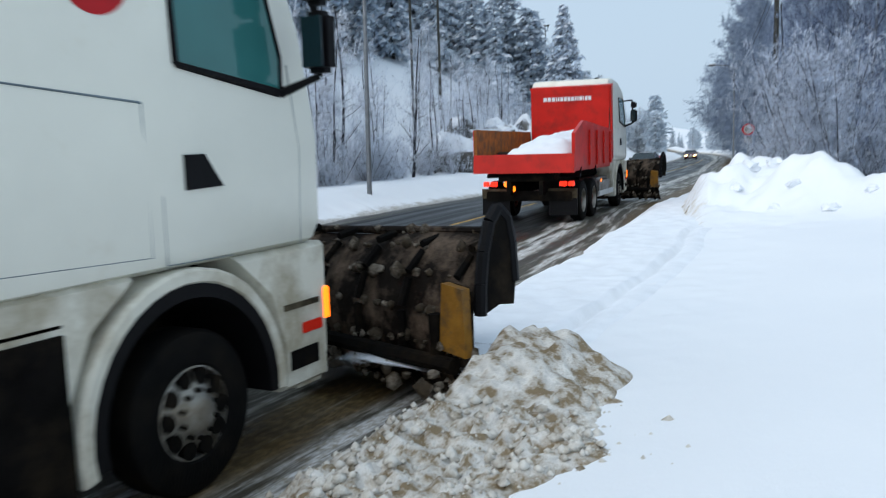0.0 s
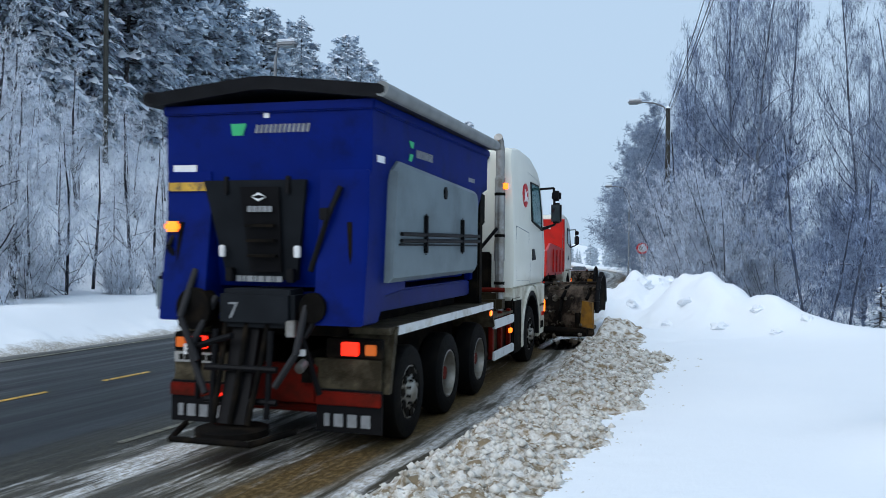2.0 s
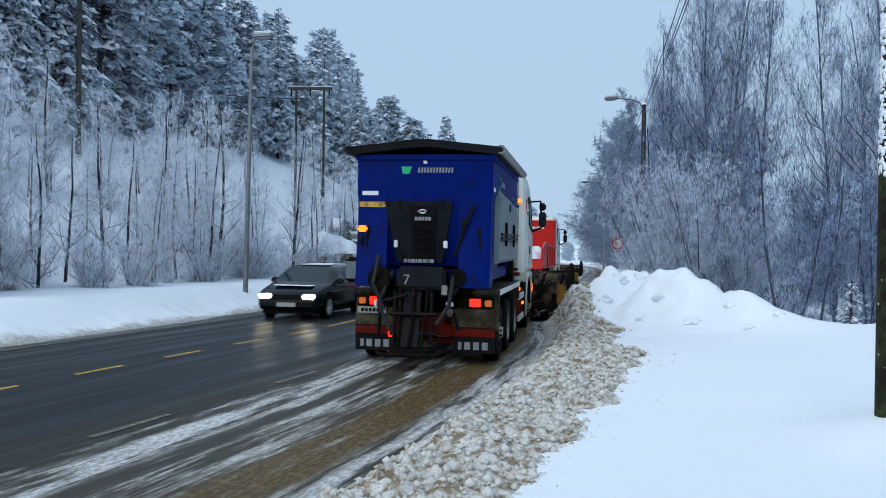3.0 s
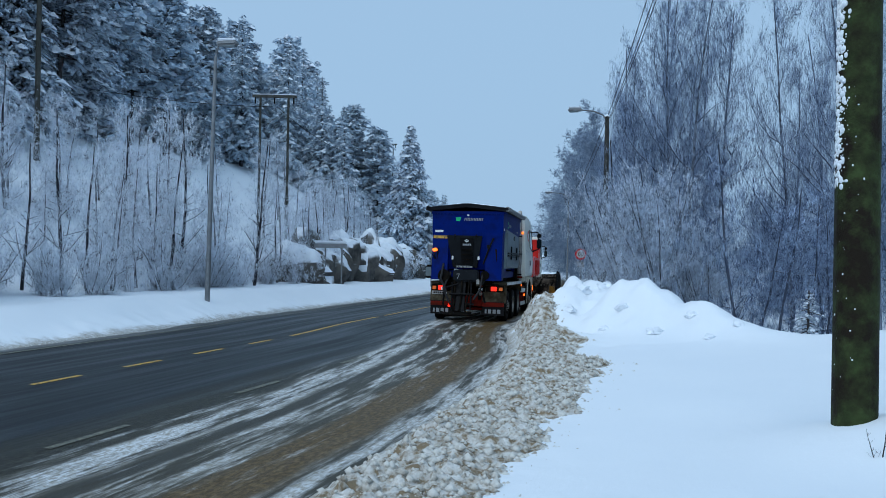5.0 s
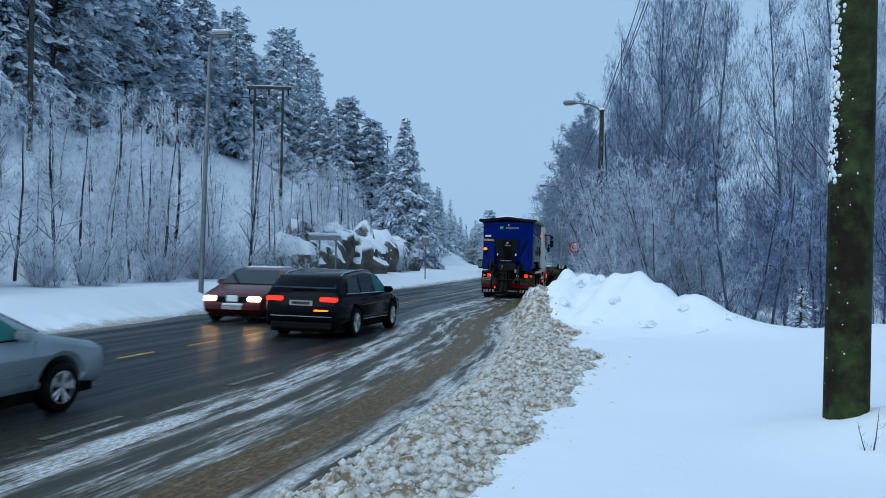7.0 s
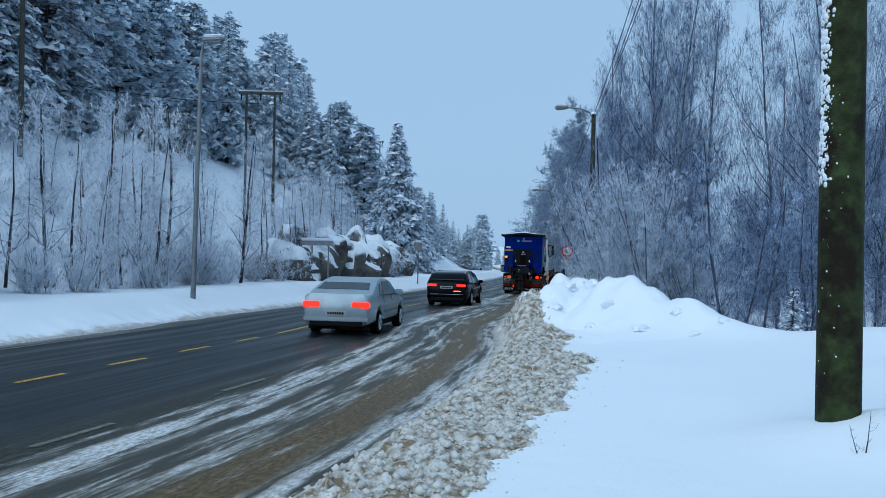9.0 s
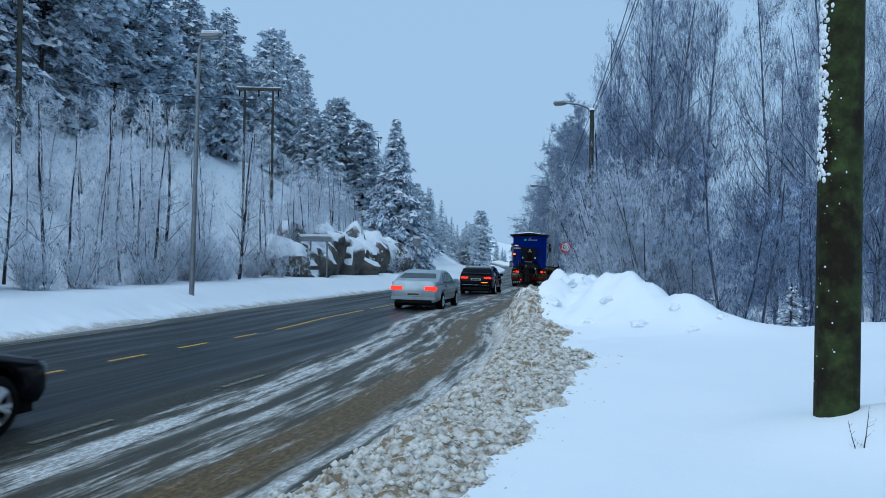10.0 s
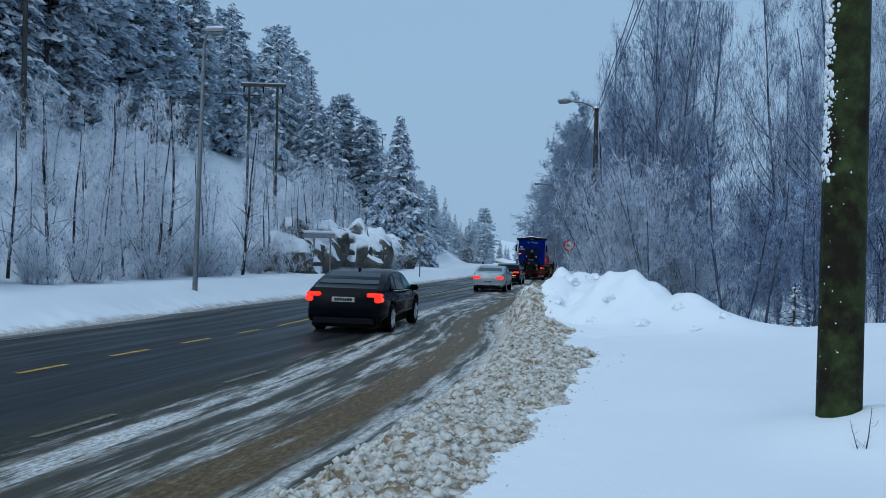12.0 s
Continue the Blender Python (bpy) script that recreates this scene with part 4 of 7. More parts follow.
for dx in (-0.12, 0.05, 0.14):
    span("overhead_cable", "thin black overhead cable between two poles", (-5.1 + dx, 44.7, 8.75 + dx), (1.15 + dx * 1.6, 8.03, 10.0 + dx), 0.35, 0.012)
for dx in (-0.1, 0.1):
    span("overhead_cable", "thin black overhead cable running on along the road", (-5.1 + dx, 44.7, 8.75), (-13.6 + dx, 87, 7.3), 0.6, 0.014)


def h_frame(x, y, top, name="power_pole"):
    z0 = float(height(x, y))
    v = thing(name, "twin-legged wooden power pole with a crossbar on the slope", "power pole", m=Matrix.Translation((x, y, z0)) @ pose(0, 0, 0, 0, 0, 18))
    for s in (-0.95, 0.95):
        part("leg", bar((s, 0, -0.5), (s, 0, top - z0), 0.10, 0.075, n=10), M_GREYWOOD, v)
    part("crossbar", block(-1.5, 1.5, -0.08, 0.08, top - z0 - 0.08, top - z0 + 0.10, bevel=0.01), M_GREYWOOD, v)
    part("bar_snow", block(-1.5, 1.5, -0.07, 0.07, top - z0 + 0.102, top - z0 + 0.17, bevel=0.03), M_SNOWCAP, v)
    for s in (-1.3, 0, 1.3):
        part("insulator", bar((s, 0, top - z0 - 0.5), (s, 0, top - z0 - 0.08), 0.05, n=8), M_PLASTIC, v)
    return v


h_frame(-28.4, 53, 12.2)
h_frame(-45, 118, 17.0)
span("power_line", "power line strung along the hillside", (-28.6, 53, 11.5), (-52, 40, 15.5), 1.2, 0.022)
span("power_line", "power line strung along the hillside", (-28.2, 53, 11.5), (-45, 118, 16.5), 2.0, 0.022)
v = thing("mast_pole", "tall bare grey pole among the conifers", "pole", m=at_ground(-34.0, 37.5))
part("shaft", bar((0, 0, 0), (0, 0, 13.5), 0.15, 0.11, n=12), M_GREYWOOD, v)


def speed_sign():
    x, y = -7.0, 49.6
    z0 = float(height(x, y))
    v = thing("speed_sign", "round 60 speed limit sign with red rim", "road sign", m=Matrix.Translation((x, y, z0)) @ pose(0, 0, 0, 0, 0, 8))
    c = 1.96 - z0
    part("post", bar((0, 0.04, -0.3), (0, 0.04, c + 0.35), 0.035, n=10), M_GALV, v)
    plate = part("sign_plate", bar((0, 0.0, c), (0, -0.02, c), 0.32, n=32), M_LOGORED, v, "red rimmed round plate")
    part("sign_face", bar((0, -0.021, c), (0, -0.026, c), 0.235, n=32), M_NUMPLATE, plate)
    txt = bpy.data.curves.new("speed_number", "FONT")
    txt.body, txt.size, txt.align_x, txt.align_y, txt.extrude = "60", 0.33, "CENTER", "CENTER", 0.002
    txt.materials.append(M_CHASSIS)
    t = new("speed_number", txt)
    t.parent = plate
    t.matrix_basis = pose(0, -0.03, c, 90, 0, 0)
    part("lower_plate", block(-0.2, 0.2, -0.02, 0.0, c - 0.75, c - 0.42, bevel=0.01), M_LETTER, v, "small grey plate below")


speed_sign()


def board(x, y, z, w, h, posts, turn, label):
    z0 = float(height(x, y))
    v = thing("road_sign_back", label, "road sign", m=Matrix.Translation((x, y, z0)) @ pose(0, 0, 0, 0, 0, turn))
    part("plate", block(-w / 2, w / 2, -0.03, 0.03, z - z0 - h / 2, z - z0 + h / 2, bevel=0.01), M_GALV, v)
    for px in posts:
        part("post", bar((px, 0.06, -0.3), (px, 0.06, z - z0 + h / 2), 0.04, n=8), M_GALV, v)
    part("snow_cap", block(-w / 2, w / 2, -0.05, 0.07, z - z0 + h / 2 + 0.002, z - z0 + h / 2 + 0.16, bevel=0.06), M_SNOWCAP, v, "", 60)


board(-18.4, 40.5, 2.15, 1.7, 0.22, (-0.25, 0.6), 10, "low grey sign board carrying a ridge of snow")
board(-18.3, 57.0, 2.05, 0.5, 0.55, (0,), 10, "back of a small square sign on a post")


def outcrop():
    """Snow-capped rock beside the road."""
    v = thing("rock_outcrop", "dark rock face beside the road, thickly capped with snow", "rock")
    rng2 = random.Random(12)
    for k in range(15):
        f = k / 14
        y = 40.5 + 24 * f
        x = float(bend(y)) - 18.0 - 0.8 * rng2.random()
        sx, sy, sz = 1.5 + 0.8 * rng2.random(), 1.1 + 0.7 * rng2.random(), (1.2 + 0.9 * rng2.random()) * (1.0 if f < 0.2 else 1.15)
        bm = bmesh.new()
        bmesh.ops.create_icosphere(bm, subdivisions=4, radius=1)
        o = Vector((31.7 * k, 5.0, 2.0))
        for p in bm.verts:
            q = p.co.copy()
            n1 = noise.noise(q * 1.2 + o) * 0.40 + noise.noise(q * 3.1 + o) * 0.16 + noise.noise(q * 7 + o) * 0.06
            step = round((q.x + q.z) * 2.2 + n1) / 2.2 * 0.10
            p.co = q * (1 + n1) + q * step
            p.co = Vector((p.co.x * sx, p.co.y * sy, p.co.z * sz))
        bm.normal_update()
        cap = bm.copy()
        low = [f2 for f2 in cap.faces if f2.normal.z < 0.25 + 0.5 * noise.noise(f2.calc_center_median() * 1.3 + o)]
        bmesh.ops.delete(cap, geom=low, context="FACES")
        r = part("rock_block", bm, M_ROCK, v, "", 30)
        cap.normal_update()
        rim = {p for p in cap.verts if p.is_boundary}
        rim_next = {e.other_vert(p) for p in rim for e in p.link_edges} - rim
        for p in cap.verts:
            if p in rim:
                p.co = p.co - p.normal * 0.12
                continue
            if p in rim_next:
                p.co = p.co + p.normal * 0.03
                continue
            p.co = p.co + Vector((0.02 * p.co.x, 0.02 * p.co.y, 0.07 + 0.08 * (noise.noise(p.co * 2 + o) + 0.5)))
        c = part("snow_cap", cap, M_SNOWCAP, r, "thick snow on the rock", 80)
        r.location = (x, y, float(height(x, y)) + 0.35)


outcrop()

# ======== slush that the plough turns out beside the lane ========
def windrow_reach(y):
    return 2.25 + 0.9 * (rough(3.0, y, 0.9, 3, 61) - 0.5) - 1.15 * fade(15.5, 21.5, y)


def windrow_top(x, y):
    w = x - cleared(y)
    out = windrow_reach(y)
    env = fade(0.25, 0.6, w) * fade(out, out - 0.8, w)
    lumps = 0.11 * rough(x, y, 0.42, 3, 62) + 0.12 * (rough(x, y, 0.17, 2, 63) - 0.5) + 0.12 * (rough(x, y, 0.07, 2, 64) - 0.5)
    return height(x, y) + env * (0.03 + lumps) - 0.05 * (1 - fade(0.0, 0.5, env))


RNG = np.random.default_rng(21)
WINDROW, UNCUT = [], []
AXES = ((1, 0, 0), (-1, 0, 0), (0, 1, 0), (0, -1, 0), (0, 0, 1), (0, 0, -1))
FACETS = ((0, 2, 4), (2, 1, 4), (1, 3, 4), (3, 0, 4), (2, 0, 5), (1, 2, 5), (3, 1, 5), (0, 3, 5))


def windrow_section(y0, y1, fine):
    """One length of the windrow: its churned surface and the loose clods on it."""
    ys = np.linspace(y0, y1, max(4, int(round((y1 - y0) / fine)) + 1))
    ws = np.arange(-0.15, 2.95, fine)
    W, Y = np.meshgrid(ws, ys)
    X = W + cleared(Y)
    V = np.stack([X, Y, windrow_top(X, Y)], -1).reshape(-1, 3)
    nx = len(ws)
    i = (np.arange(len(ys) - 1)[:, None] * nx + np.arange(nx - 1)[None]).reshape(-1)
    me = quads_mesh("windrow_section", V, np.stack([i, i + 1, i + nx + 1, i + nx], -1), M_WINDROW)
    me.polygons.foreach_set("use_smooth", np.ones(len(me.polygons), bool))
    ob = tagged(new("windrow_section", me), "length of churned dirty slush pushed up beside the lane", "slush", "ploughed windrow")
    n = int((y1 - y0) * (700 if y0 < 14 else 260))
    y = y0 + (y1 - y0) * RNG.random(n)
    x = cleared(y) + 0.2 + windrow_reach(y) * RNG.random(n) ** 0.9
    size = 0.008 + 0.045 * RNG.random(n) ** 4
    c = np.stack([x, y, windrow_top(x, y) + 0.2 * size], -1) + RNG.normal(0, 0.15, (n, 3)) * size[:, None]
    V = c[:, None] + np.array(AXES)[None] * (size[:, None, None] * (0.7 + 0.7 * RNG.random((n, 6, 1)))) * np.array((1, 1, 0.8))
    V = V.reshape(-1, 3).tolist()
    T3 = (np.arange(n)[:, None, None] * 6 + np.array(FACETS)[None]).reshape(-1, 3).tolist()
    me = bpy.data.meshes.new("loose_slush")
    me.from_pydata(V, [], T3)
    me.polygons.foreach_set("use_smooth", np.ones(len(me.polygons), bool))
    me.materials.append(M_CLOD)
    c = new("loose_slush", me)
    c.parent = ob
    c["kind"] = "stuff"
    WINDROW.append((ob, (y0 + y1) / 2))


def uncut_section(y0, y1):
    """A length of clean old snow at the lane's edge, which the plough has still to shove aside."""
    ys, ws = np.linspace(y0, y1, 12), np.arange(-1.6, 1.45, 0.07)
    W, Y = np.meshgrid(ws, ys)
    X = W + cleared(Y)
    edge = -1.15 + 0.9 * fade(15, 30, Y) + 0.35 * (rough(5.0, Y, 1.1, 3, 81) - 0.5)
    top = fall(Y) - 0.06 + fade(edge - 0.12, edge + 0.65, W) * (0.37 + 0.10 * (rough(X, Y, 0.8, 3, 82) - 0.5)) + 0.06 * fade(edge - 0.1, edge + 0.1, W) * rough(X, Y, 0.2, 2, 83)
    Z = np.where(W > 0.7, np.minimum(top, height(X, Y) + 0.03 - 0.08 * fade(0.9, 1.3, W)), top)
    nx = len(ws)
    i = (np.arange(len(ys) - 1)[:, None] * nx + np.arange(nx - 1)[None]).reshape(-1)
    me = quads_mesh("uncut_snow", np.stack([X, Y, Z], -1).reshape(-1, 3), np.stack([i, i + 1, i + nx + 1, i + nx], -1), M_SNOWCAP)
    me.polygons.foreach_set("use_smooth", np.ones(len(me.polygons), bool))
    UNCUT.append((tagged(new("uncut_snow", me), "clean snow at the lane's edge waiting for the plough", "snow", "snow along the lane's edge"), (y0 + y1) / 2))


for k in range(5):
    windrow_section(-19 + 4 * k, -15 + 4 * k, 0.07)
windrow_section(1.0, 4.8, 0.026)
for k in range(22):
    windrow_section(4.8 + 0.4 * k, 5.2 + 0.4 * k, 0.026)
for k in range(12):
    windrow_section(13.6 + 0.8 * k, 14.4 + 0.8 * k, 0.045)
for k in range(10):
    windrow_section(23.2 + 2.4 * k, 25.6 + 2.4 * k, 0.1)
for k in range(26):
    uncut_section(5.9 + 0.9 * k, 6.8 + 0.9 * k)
for k, (y, w, s) in enumerate(((20.6, 1.9, 0.20), (19.2, 2.6, 0.15), (22.1, 2.6, 0.18), (18.2, 3.9, 0.13), (17.6, 4.7, 0.11), (19.6, 1.5, 0.14), (18.6, 2.2, 0.12), (17.2, 4.1, 0.10), (18.0, 3.2, 0.16))):
    bm = bmesh.new()
    bmesh.ops.create_icosphere(bm, subdivisions=3, radius=s)
    o = Vector((9.0 * k, 3, 1))
    for p in bm.verts:
        p.co = p.co * (1 + 0.7 * noise.noise(p.co / s * 1.2 + o) + 0.35 * noise.noise(p.co / s * 3 + o))
        p.co.z *= 0.6
    x = float(cleared(y)) + w
    ob = link("snow_lump", bm, M_SNOWCAP, smooth=60)
    tagged(ob, "lump of snow on the ploughed heap", "snow lump", "snow lumps")
    ob.location = (x, y, float(height(x, y)) + s * 0.1)


# ======== vehicles ========
WHEELS = {}
WHEEL_MESH = {}


def wheel(vehicle, x, y, r, kind):
    """A tyre with its rim, and holes or spokes in it; side by the sign of x."""
    s = 1 if x > 0 else -1
    key = (kind, s, round(r, 3))
    if key not in WHEEL_MESH:
        if kind in ("steer", "rear"):
            wd = 0.30 if kind == "steer" else 0.58
            o = wd / 2
            tyre = lathe([(0.56 * r, s * o * 0.9), (0.60 * r, s * o), (0.86 * r, s * o), (0.96 * r, s * o * 0.9), (r, s * o * 0.7), (r, s * (o - 0.24)), (0.9 * r, s * (o - 0.30)), (0.56 * r, s * (o - 0.28))], 40, closed=False)
            if kind == "steer":
                rim = lathe([(0.57 * r, s * o * 0.92), (0.545 * r, s * o * 0.95), (0.52 * r, s * o * 0.6), (0.44 * r, s * o * 0.85), (0.30 * r, s * o * 1.05), (0.27 * r, s * o * 1.12), (0.20 * r, s * o * 1.30), (0.16 * r, s * o * 1.36), (0.0001, s * o * 1.38)], 40, closed=False)
                hx, hr = o * 0.80, 0.445 * r
            else:
                rim = lathe([(0.575 * r, s * o * 0.97), (0.545 * r, s * o * 0.99), (0.52 * r, s * o * 0.90), (0.50 * r, s * o * 0.25), (0.44 * r, s * o * 0.20), (0.44 * r, s * o * 0.05)], 40, closed=False)
                hx, hr = o * 0.16, 0.40 * r
            holes = bmesh.new()
            if kind == "rear":
                lathe([(0.47 * r, s * o * 0.22), (0.30 * r, s * o * 0.20), (0.24 * r, s * o * 0.45), (0.17 * r, s * o * 0.50), (0.16 * r, s * o * 0.80), (0.0001, s * o * 0.82)], 32, holes, closed=False)
            # on steer wheels, black plugs paint the dark of the hand holes
            for k in range(10):
                a = 2 * math.pi * k / 10
                p = Vector((s * (hx - 0.02), hr * math.cos(a), hr * math.sin(a)))
                tube(holes, p, p + Vector((s * 0.05, 0, 0)), 0.058 * r / 0.52, n=10)
                p = Vector((s * (hx + 0.03), 0.29 * r * math.cos(a + 0.3), 0.29 * r * math.sin(a + 0.3)))
                tube(holes, p, p + Vector((s * 0.05, 0, 0)), 0.016, n=6)
        else:
            o = 0.11
            tyre = lathe([(0.64 * r, s * o * 0.9), (0.68 * r, s * o), (0.9 * r, s * o), (0.98 * r, s * o * 0.85), (r, s * o * 0.6), (r, -s * o * 0.6), (0.9 * r, -s * o), (0.64 * r, -s * o)], 32, closed=False)
            rim = lathe([(0.66 * r, s * o * 0.95), (0.63 * r, s * o * 0.98), (0.60 * r, s * o * 0.5)], 32, closed=False)
            for k in range(5):
                a = 2 * math.pi * k / 5
                for off in (-0.16, 0.16):
                    p = Vector((s * o * 0.72, 0.12 * r * math.cos(a), 0.12 * r * math.sin(a)))
                    q = Vector((s * o * 0.82, 0.62 * r * math.cos(a + off), 0.62 * r * math.sin(a + off)))
                    tube(rim, p, q, 0.026, 0.034, n=6)
            tube(rim, (s * o * 0.5, 0, 0), (s * o * 0.86, 0, 0), 0.2 * r, n=12)
            # black disc behind the spokes paints the shade inside the wheel
            holes = lathe([(0.60 * r, s * o * 0.35), (0.0001, s * o * 0.35)], 24, closed=False)
        made = []
        for bm, mt in ((tyre, M_TYRE), (rim, M_ALLOY if kind == "car" else M_RIM), (holes, M_REDFRAME if kind == "rear" else M_CHASSIS)):
            o2 = link("w", bm, mt)
            made.append(o2.data)
            bpy.data.objects.remove(o2)
        WHEEL_MESH[key] = made
    a, b, c = WHEEL_MESH[key]
    w = new("wheel", a)
    w.parent = vehicle
    for nm, me in (("rim", b), ("hub" if kind != "car" else "brake_shadow_plate", c)):
        o2 = new(nm, me)
        o2.parent = w
    w.location = (x, y, r)
    WHEELS.setdefault(vehicle.name, []).append((w, x, y, r))
    return w


def bars(name, parent, mat, origin, right, up, widths, tall, gap, label=""):
    """Lettering as plain upright bars in a row on a surface."""
    bm = bmesh.new()
    o, R, U = Vector(origin), Vector(right).normalized(), Vector(up).normalized()
    x = 0.0
    for wdt in widths:
        a = o + R * x
        panel([a, a + R * wdt, a + R * wdt + U * tall, a + U * tall], 0.006, bm)
        x += wdt + gap
    return part(name, bm, mat, parent, label, 0)


def disc(parent, name, mat, c, nrm, r, depth=0.02, n=20, label=""):
    c, nrm = Vector(c), Vector(nrm).normalized()
    return part(name, bar(c - nrm * depth / 2, c + nrm * depth / 2, r, n=n), mat, parent, label, 30)


# ======== lorries ========
def lorry_cab(v, y0, logo=True):
    """A high-roofed lorry cab; y0 is the front axle. The right-hand side is +x."""
    out = [(y0 - 1.13, 1.28), (y0 + 1.30, 1.28), (y0 + 1.42, 1.42), (y0 + 1.44, 1.95), (y0 + 1.32, 2.55), (y0 + 1.12, 3.15), (y0 + 0.85, 3.42),
           (y0 + 0.2, 3.66), (y0 - 0.6, 3.74), (y0 - 1.05, 3.66), (y0 - 1.15, 3.45)]
    sq = lambda x, y, z: (x * (1 - 0.035 * max(0, z - 1.9)), y, z)
    bm = extrude(out, [(-1.23, 0.11), (-1.205, 0.04), (-1.14, 0.0), (1.14, 0.0), (1.205, 0.04), (1.23, 0.11)])
    for z in (1.9, 2.6, 3.2):
        bmesh.ops.bisect_plane(bm, geom=list(bm.verts) + list(bm.edges) + list(bm.faces), plane_co=(0, 0, z), plane_no=(0, 0, 1))
    for p in bm.verts:
        p.co = sq(*p.co)
    cab = part("cab", bm, M_CAB, v, "cream white cab streaked with road dirt")
    X = lambda z: 1.23 * (1 - 0.035 * max(0, z - 1.9))
    for s in (1, -1):
        P = lambda y, z, o=0.006: (s * (X(z) + o), y0 + y, z)
        win = [(0.02, 2.24), (0.98, 2.10), (1.0, 2.34), (0.88, 2.84), (0.76, 3.0), (0.02, 3.02)]
        part("side_window", panel([P(*p) for p in win], 0.012), M_GLASS_T, cab, "teal tinted side window")
        frame_bm = bmesh.new()
        for a, b in zip(win, win[1:] + win[:1]):
            tube(frame_bm, P(*a, 0.004), P(*b, 0.004), 0.022, n=6)
        part("window_seal", frame_bm, M_PLASTIC, cab)
        groove = bmesh.new()
        for pts in ([(-0.12, 1.30), (-0.12, 3.25), (0.9, 3.12)], [(1.12, 1.30), (1.16, 1.9), (1.08, 2.3)], [(-1.0, 1.42), (-0.2, 1.38), (-0.2, 2.05), (-1.0, 2.1), (-1.0, 1.42)], [(-0.12, 1.72), (-0.12, 1.32), (0.4, 1.31)]):
            for a, b in zip(pts[:-1], pts[1:]):
                tube(groove, P(*a, -0.001), P(*b, -0.001), 0.0035, n=4)
        part("door_seam", groove, M_GREYPL, cab)
        part("door_handle", panel([P(0.02, 1.74), (P(0.34, 1.75)), P(0.27, 1.84), P(0.19, 1.90), P(0.02, 1.90)], 0.02), M_PLASTIC, cab, "black recessed door handle")
        if logo:
            disc(cab, "logo_disc", M_LOGORED, P(-0.52, 2.72), (s, 0, 0), 0.235, 0.016, 28, "round red company sticker")
            bm = bmesh.new()
            for a, b in (((-0.60, 2.84), (-0.60, 2.63)), ((-0.60, 2.63), (-0.67, 2.60)), ((-0.42, 2.80), (-0.50, 2.76)), ((-0.50, 2.76), (-0.52, 2.64)), ((-0.52, 2.64), (-0.42, 2.61)), ((-0.42, 2.61), (-0.41, 2.70))):
                tube(bm, P(*a, 0.014), P(*b, 0.014), 0.018, n=6)
            part("logo_mark", bm, M_SIGNWHITE, cab)
        # mirrors
        part("mirror_arm", path([P(0.98, 2.95, 0.0), P(1.10, 2.98, 0.26), P(1.10, 2.2, 0.26), P(1.0, 2.1, 0.0)], 0.025), M_PLASTIC, cab)
        xm = s * (X(2.5) + 0.30)
        part("mirror", block(xm - 0.10, xm + 0.10, y0 + 1.0, y0 + 1.16, 2.22, 2.66, bevel=0.04), M_PLASTIC, cab, "black wing mirror")
        part("wide_mirror", block(xm - 0.09, xm + 0.09, y0 + 1.0, y0 + 1.15, 2.70, 2.92, bevel=0.04), M_PLASTIC, cab)
        part("mirror_glass", block(xm - 0.08, xm + 0.08, y0 + 0.985, y0 + 0.999, 2.26, 2.62), M_GLASS, cab)
        # wheel arch, skirt and step box
        outer, inner = arch(y0, 0.54, 0.88, -6, 192, 20), arch(y0, 0.54, 0.78, 192, -6, 20)
        bm = extrude([(y, z) for y, z in outer + inner], [(s * 0.9, 0), (s * 1.22, 0), (s * 1.245, 0.02)])
        part("wheel_arch", bm, M_FENDER, cab, "road-dirty white wheel arch")
        o2, i2 = arch(y0, 0.54, 0.785, -6, 190, 20), arch(y0, 0.54, 0.70, 190, -6, 20)
        part("arch_liner", extrude(o2 + i2, [(s * 0.5, 0), (s * 1.235, 0)]), M_PLASTIC, cab)
        body = [(y0 + 0.875, 0.40), (y0 + 1.36, 0.40), (y0 + 1.43, 0.6), (y0 + 1.43, 1.42), (y0 + 0.45, 1.42), (y0 + 0.75, 1.10), (y0 + 0.88, 0.72)]
        part("step_box", extrude(body, [(s * 0.8, 0), (s * 1.17, 0), (s * 1.22, 0.04)]), M_FENDER, cab, "white step box and bumper corner")
        part("step", block(*sorted((s * 0.95, s * 1.235)), y0 + 0.90, y0 + 1.30, 0.98, 1.02), M_PLATE, cab)
        part("step_recess", block(*sorted((s * 1.12, s * 1.226)), y0 + 0.93, y0 + 1.30, 0.52, 0.70, bevel=0.02), M_CHASSIS, cab)
        part("side_indicator", block(*sorted((s * 1.2, s * 1.236)), y0 + 1.10, y0 + 1.34, 0.78, 0.86, bevel=0.01), M_TAIL_DIM, cab, "orange-red side reflector")
        part("turn_lamp", block(*sorted((s * 1.19, s * 1.238)), y0 + 1.37, y0 + 1.436, 0.84, 1.08, bevel=0.01), M_AMBER, cab, "amber turn lamp")
        skirt = [(y0 - 1.55, 1.28), (y0 - 0.93, 0.60), (y0 - 0.87, 0.80), (y0 - 0.70, 1.16), (y0 - 0.4, 1.44), (y0 - 1.55, 1.44)]
        part("cab_skirt", extrude(skirt, [(s * 0.7, 0), (s * 1.16, 0), (s * 1.20, 0.03)]), M_FENDER, cab)
    part("bumper", block(-1.2, 1.2, y0 + 1.05, y0 + 1.47, 0.36, 0.9, bevel=0.06), M_FENDER, cab)
    part("grille", block(-0.85, 0.85, y0 + 1.30, y0 + 1.452, 0.95, 1.85, bevel=0.03), M_PLASTIC, cab, "black front grille")
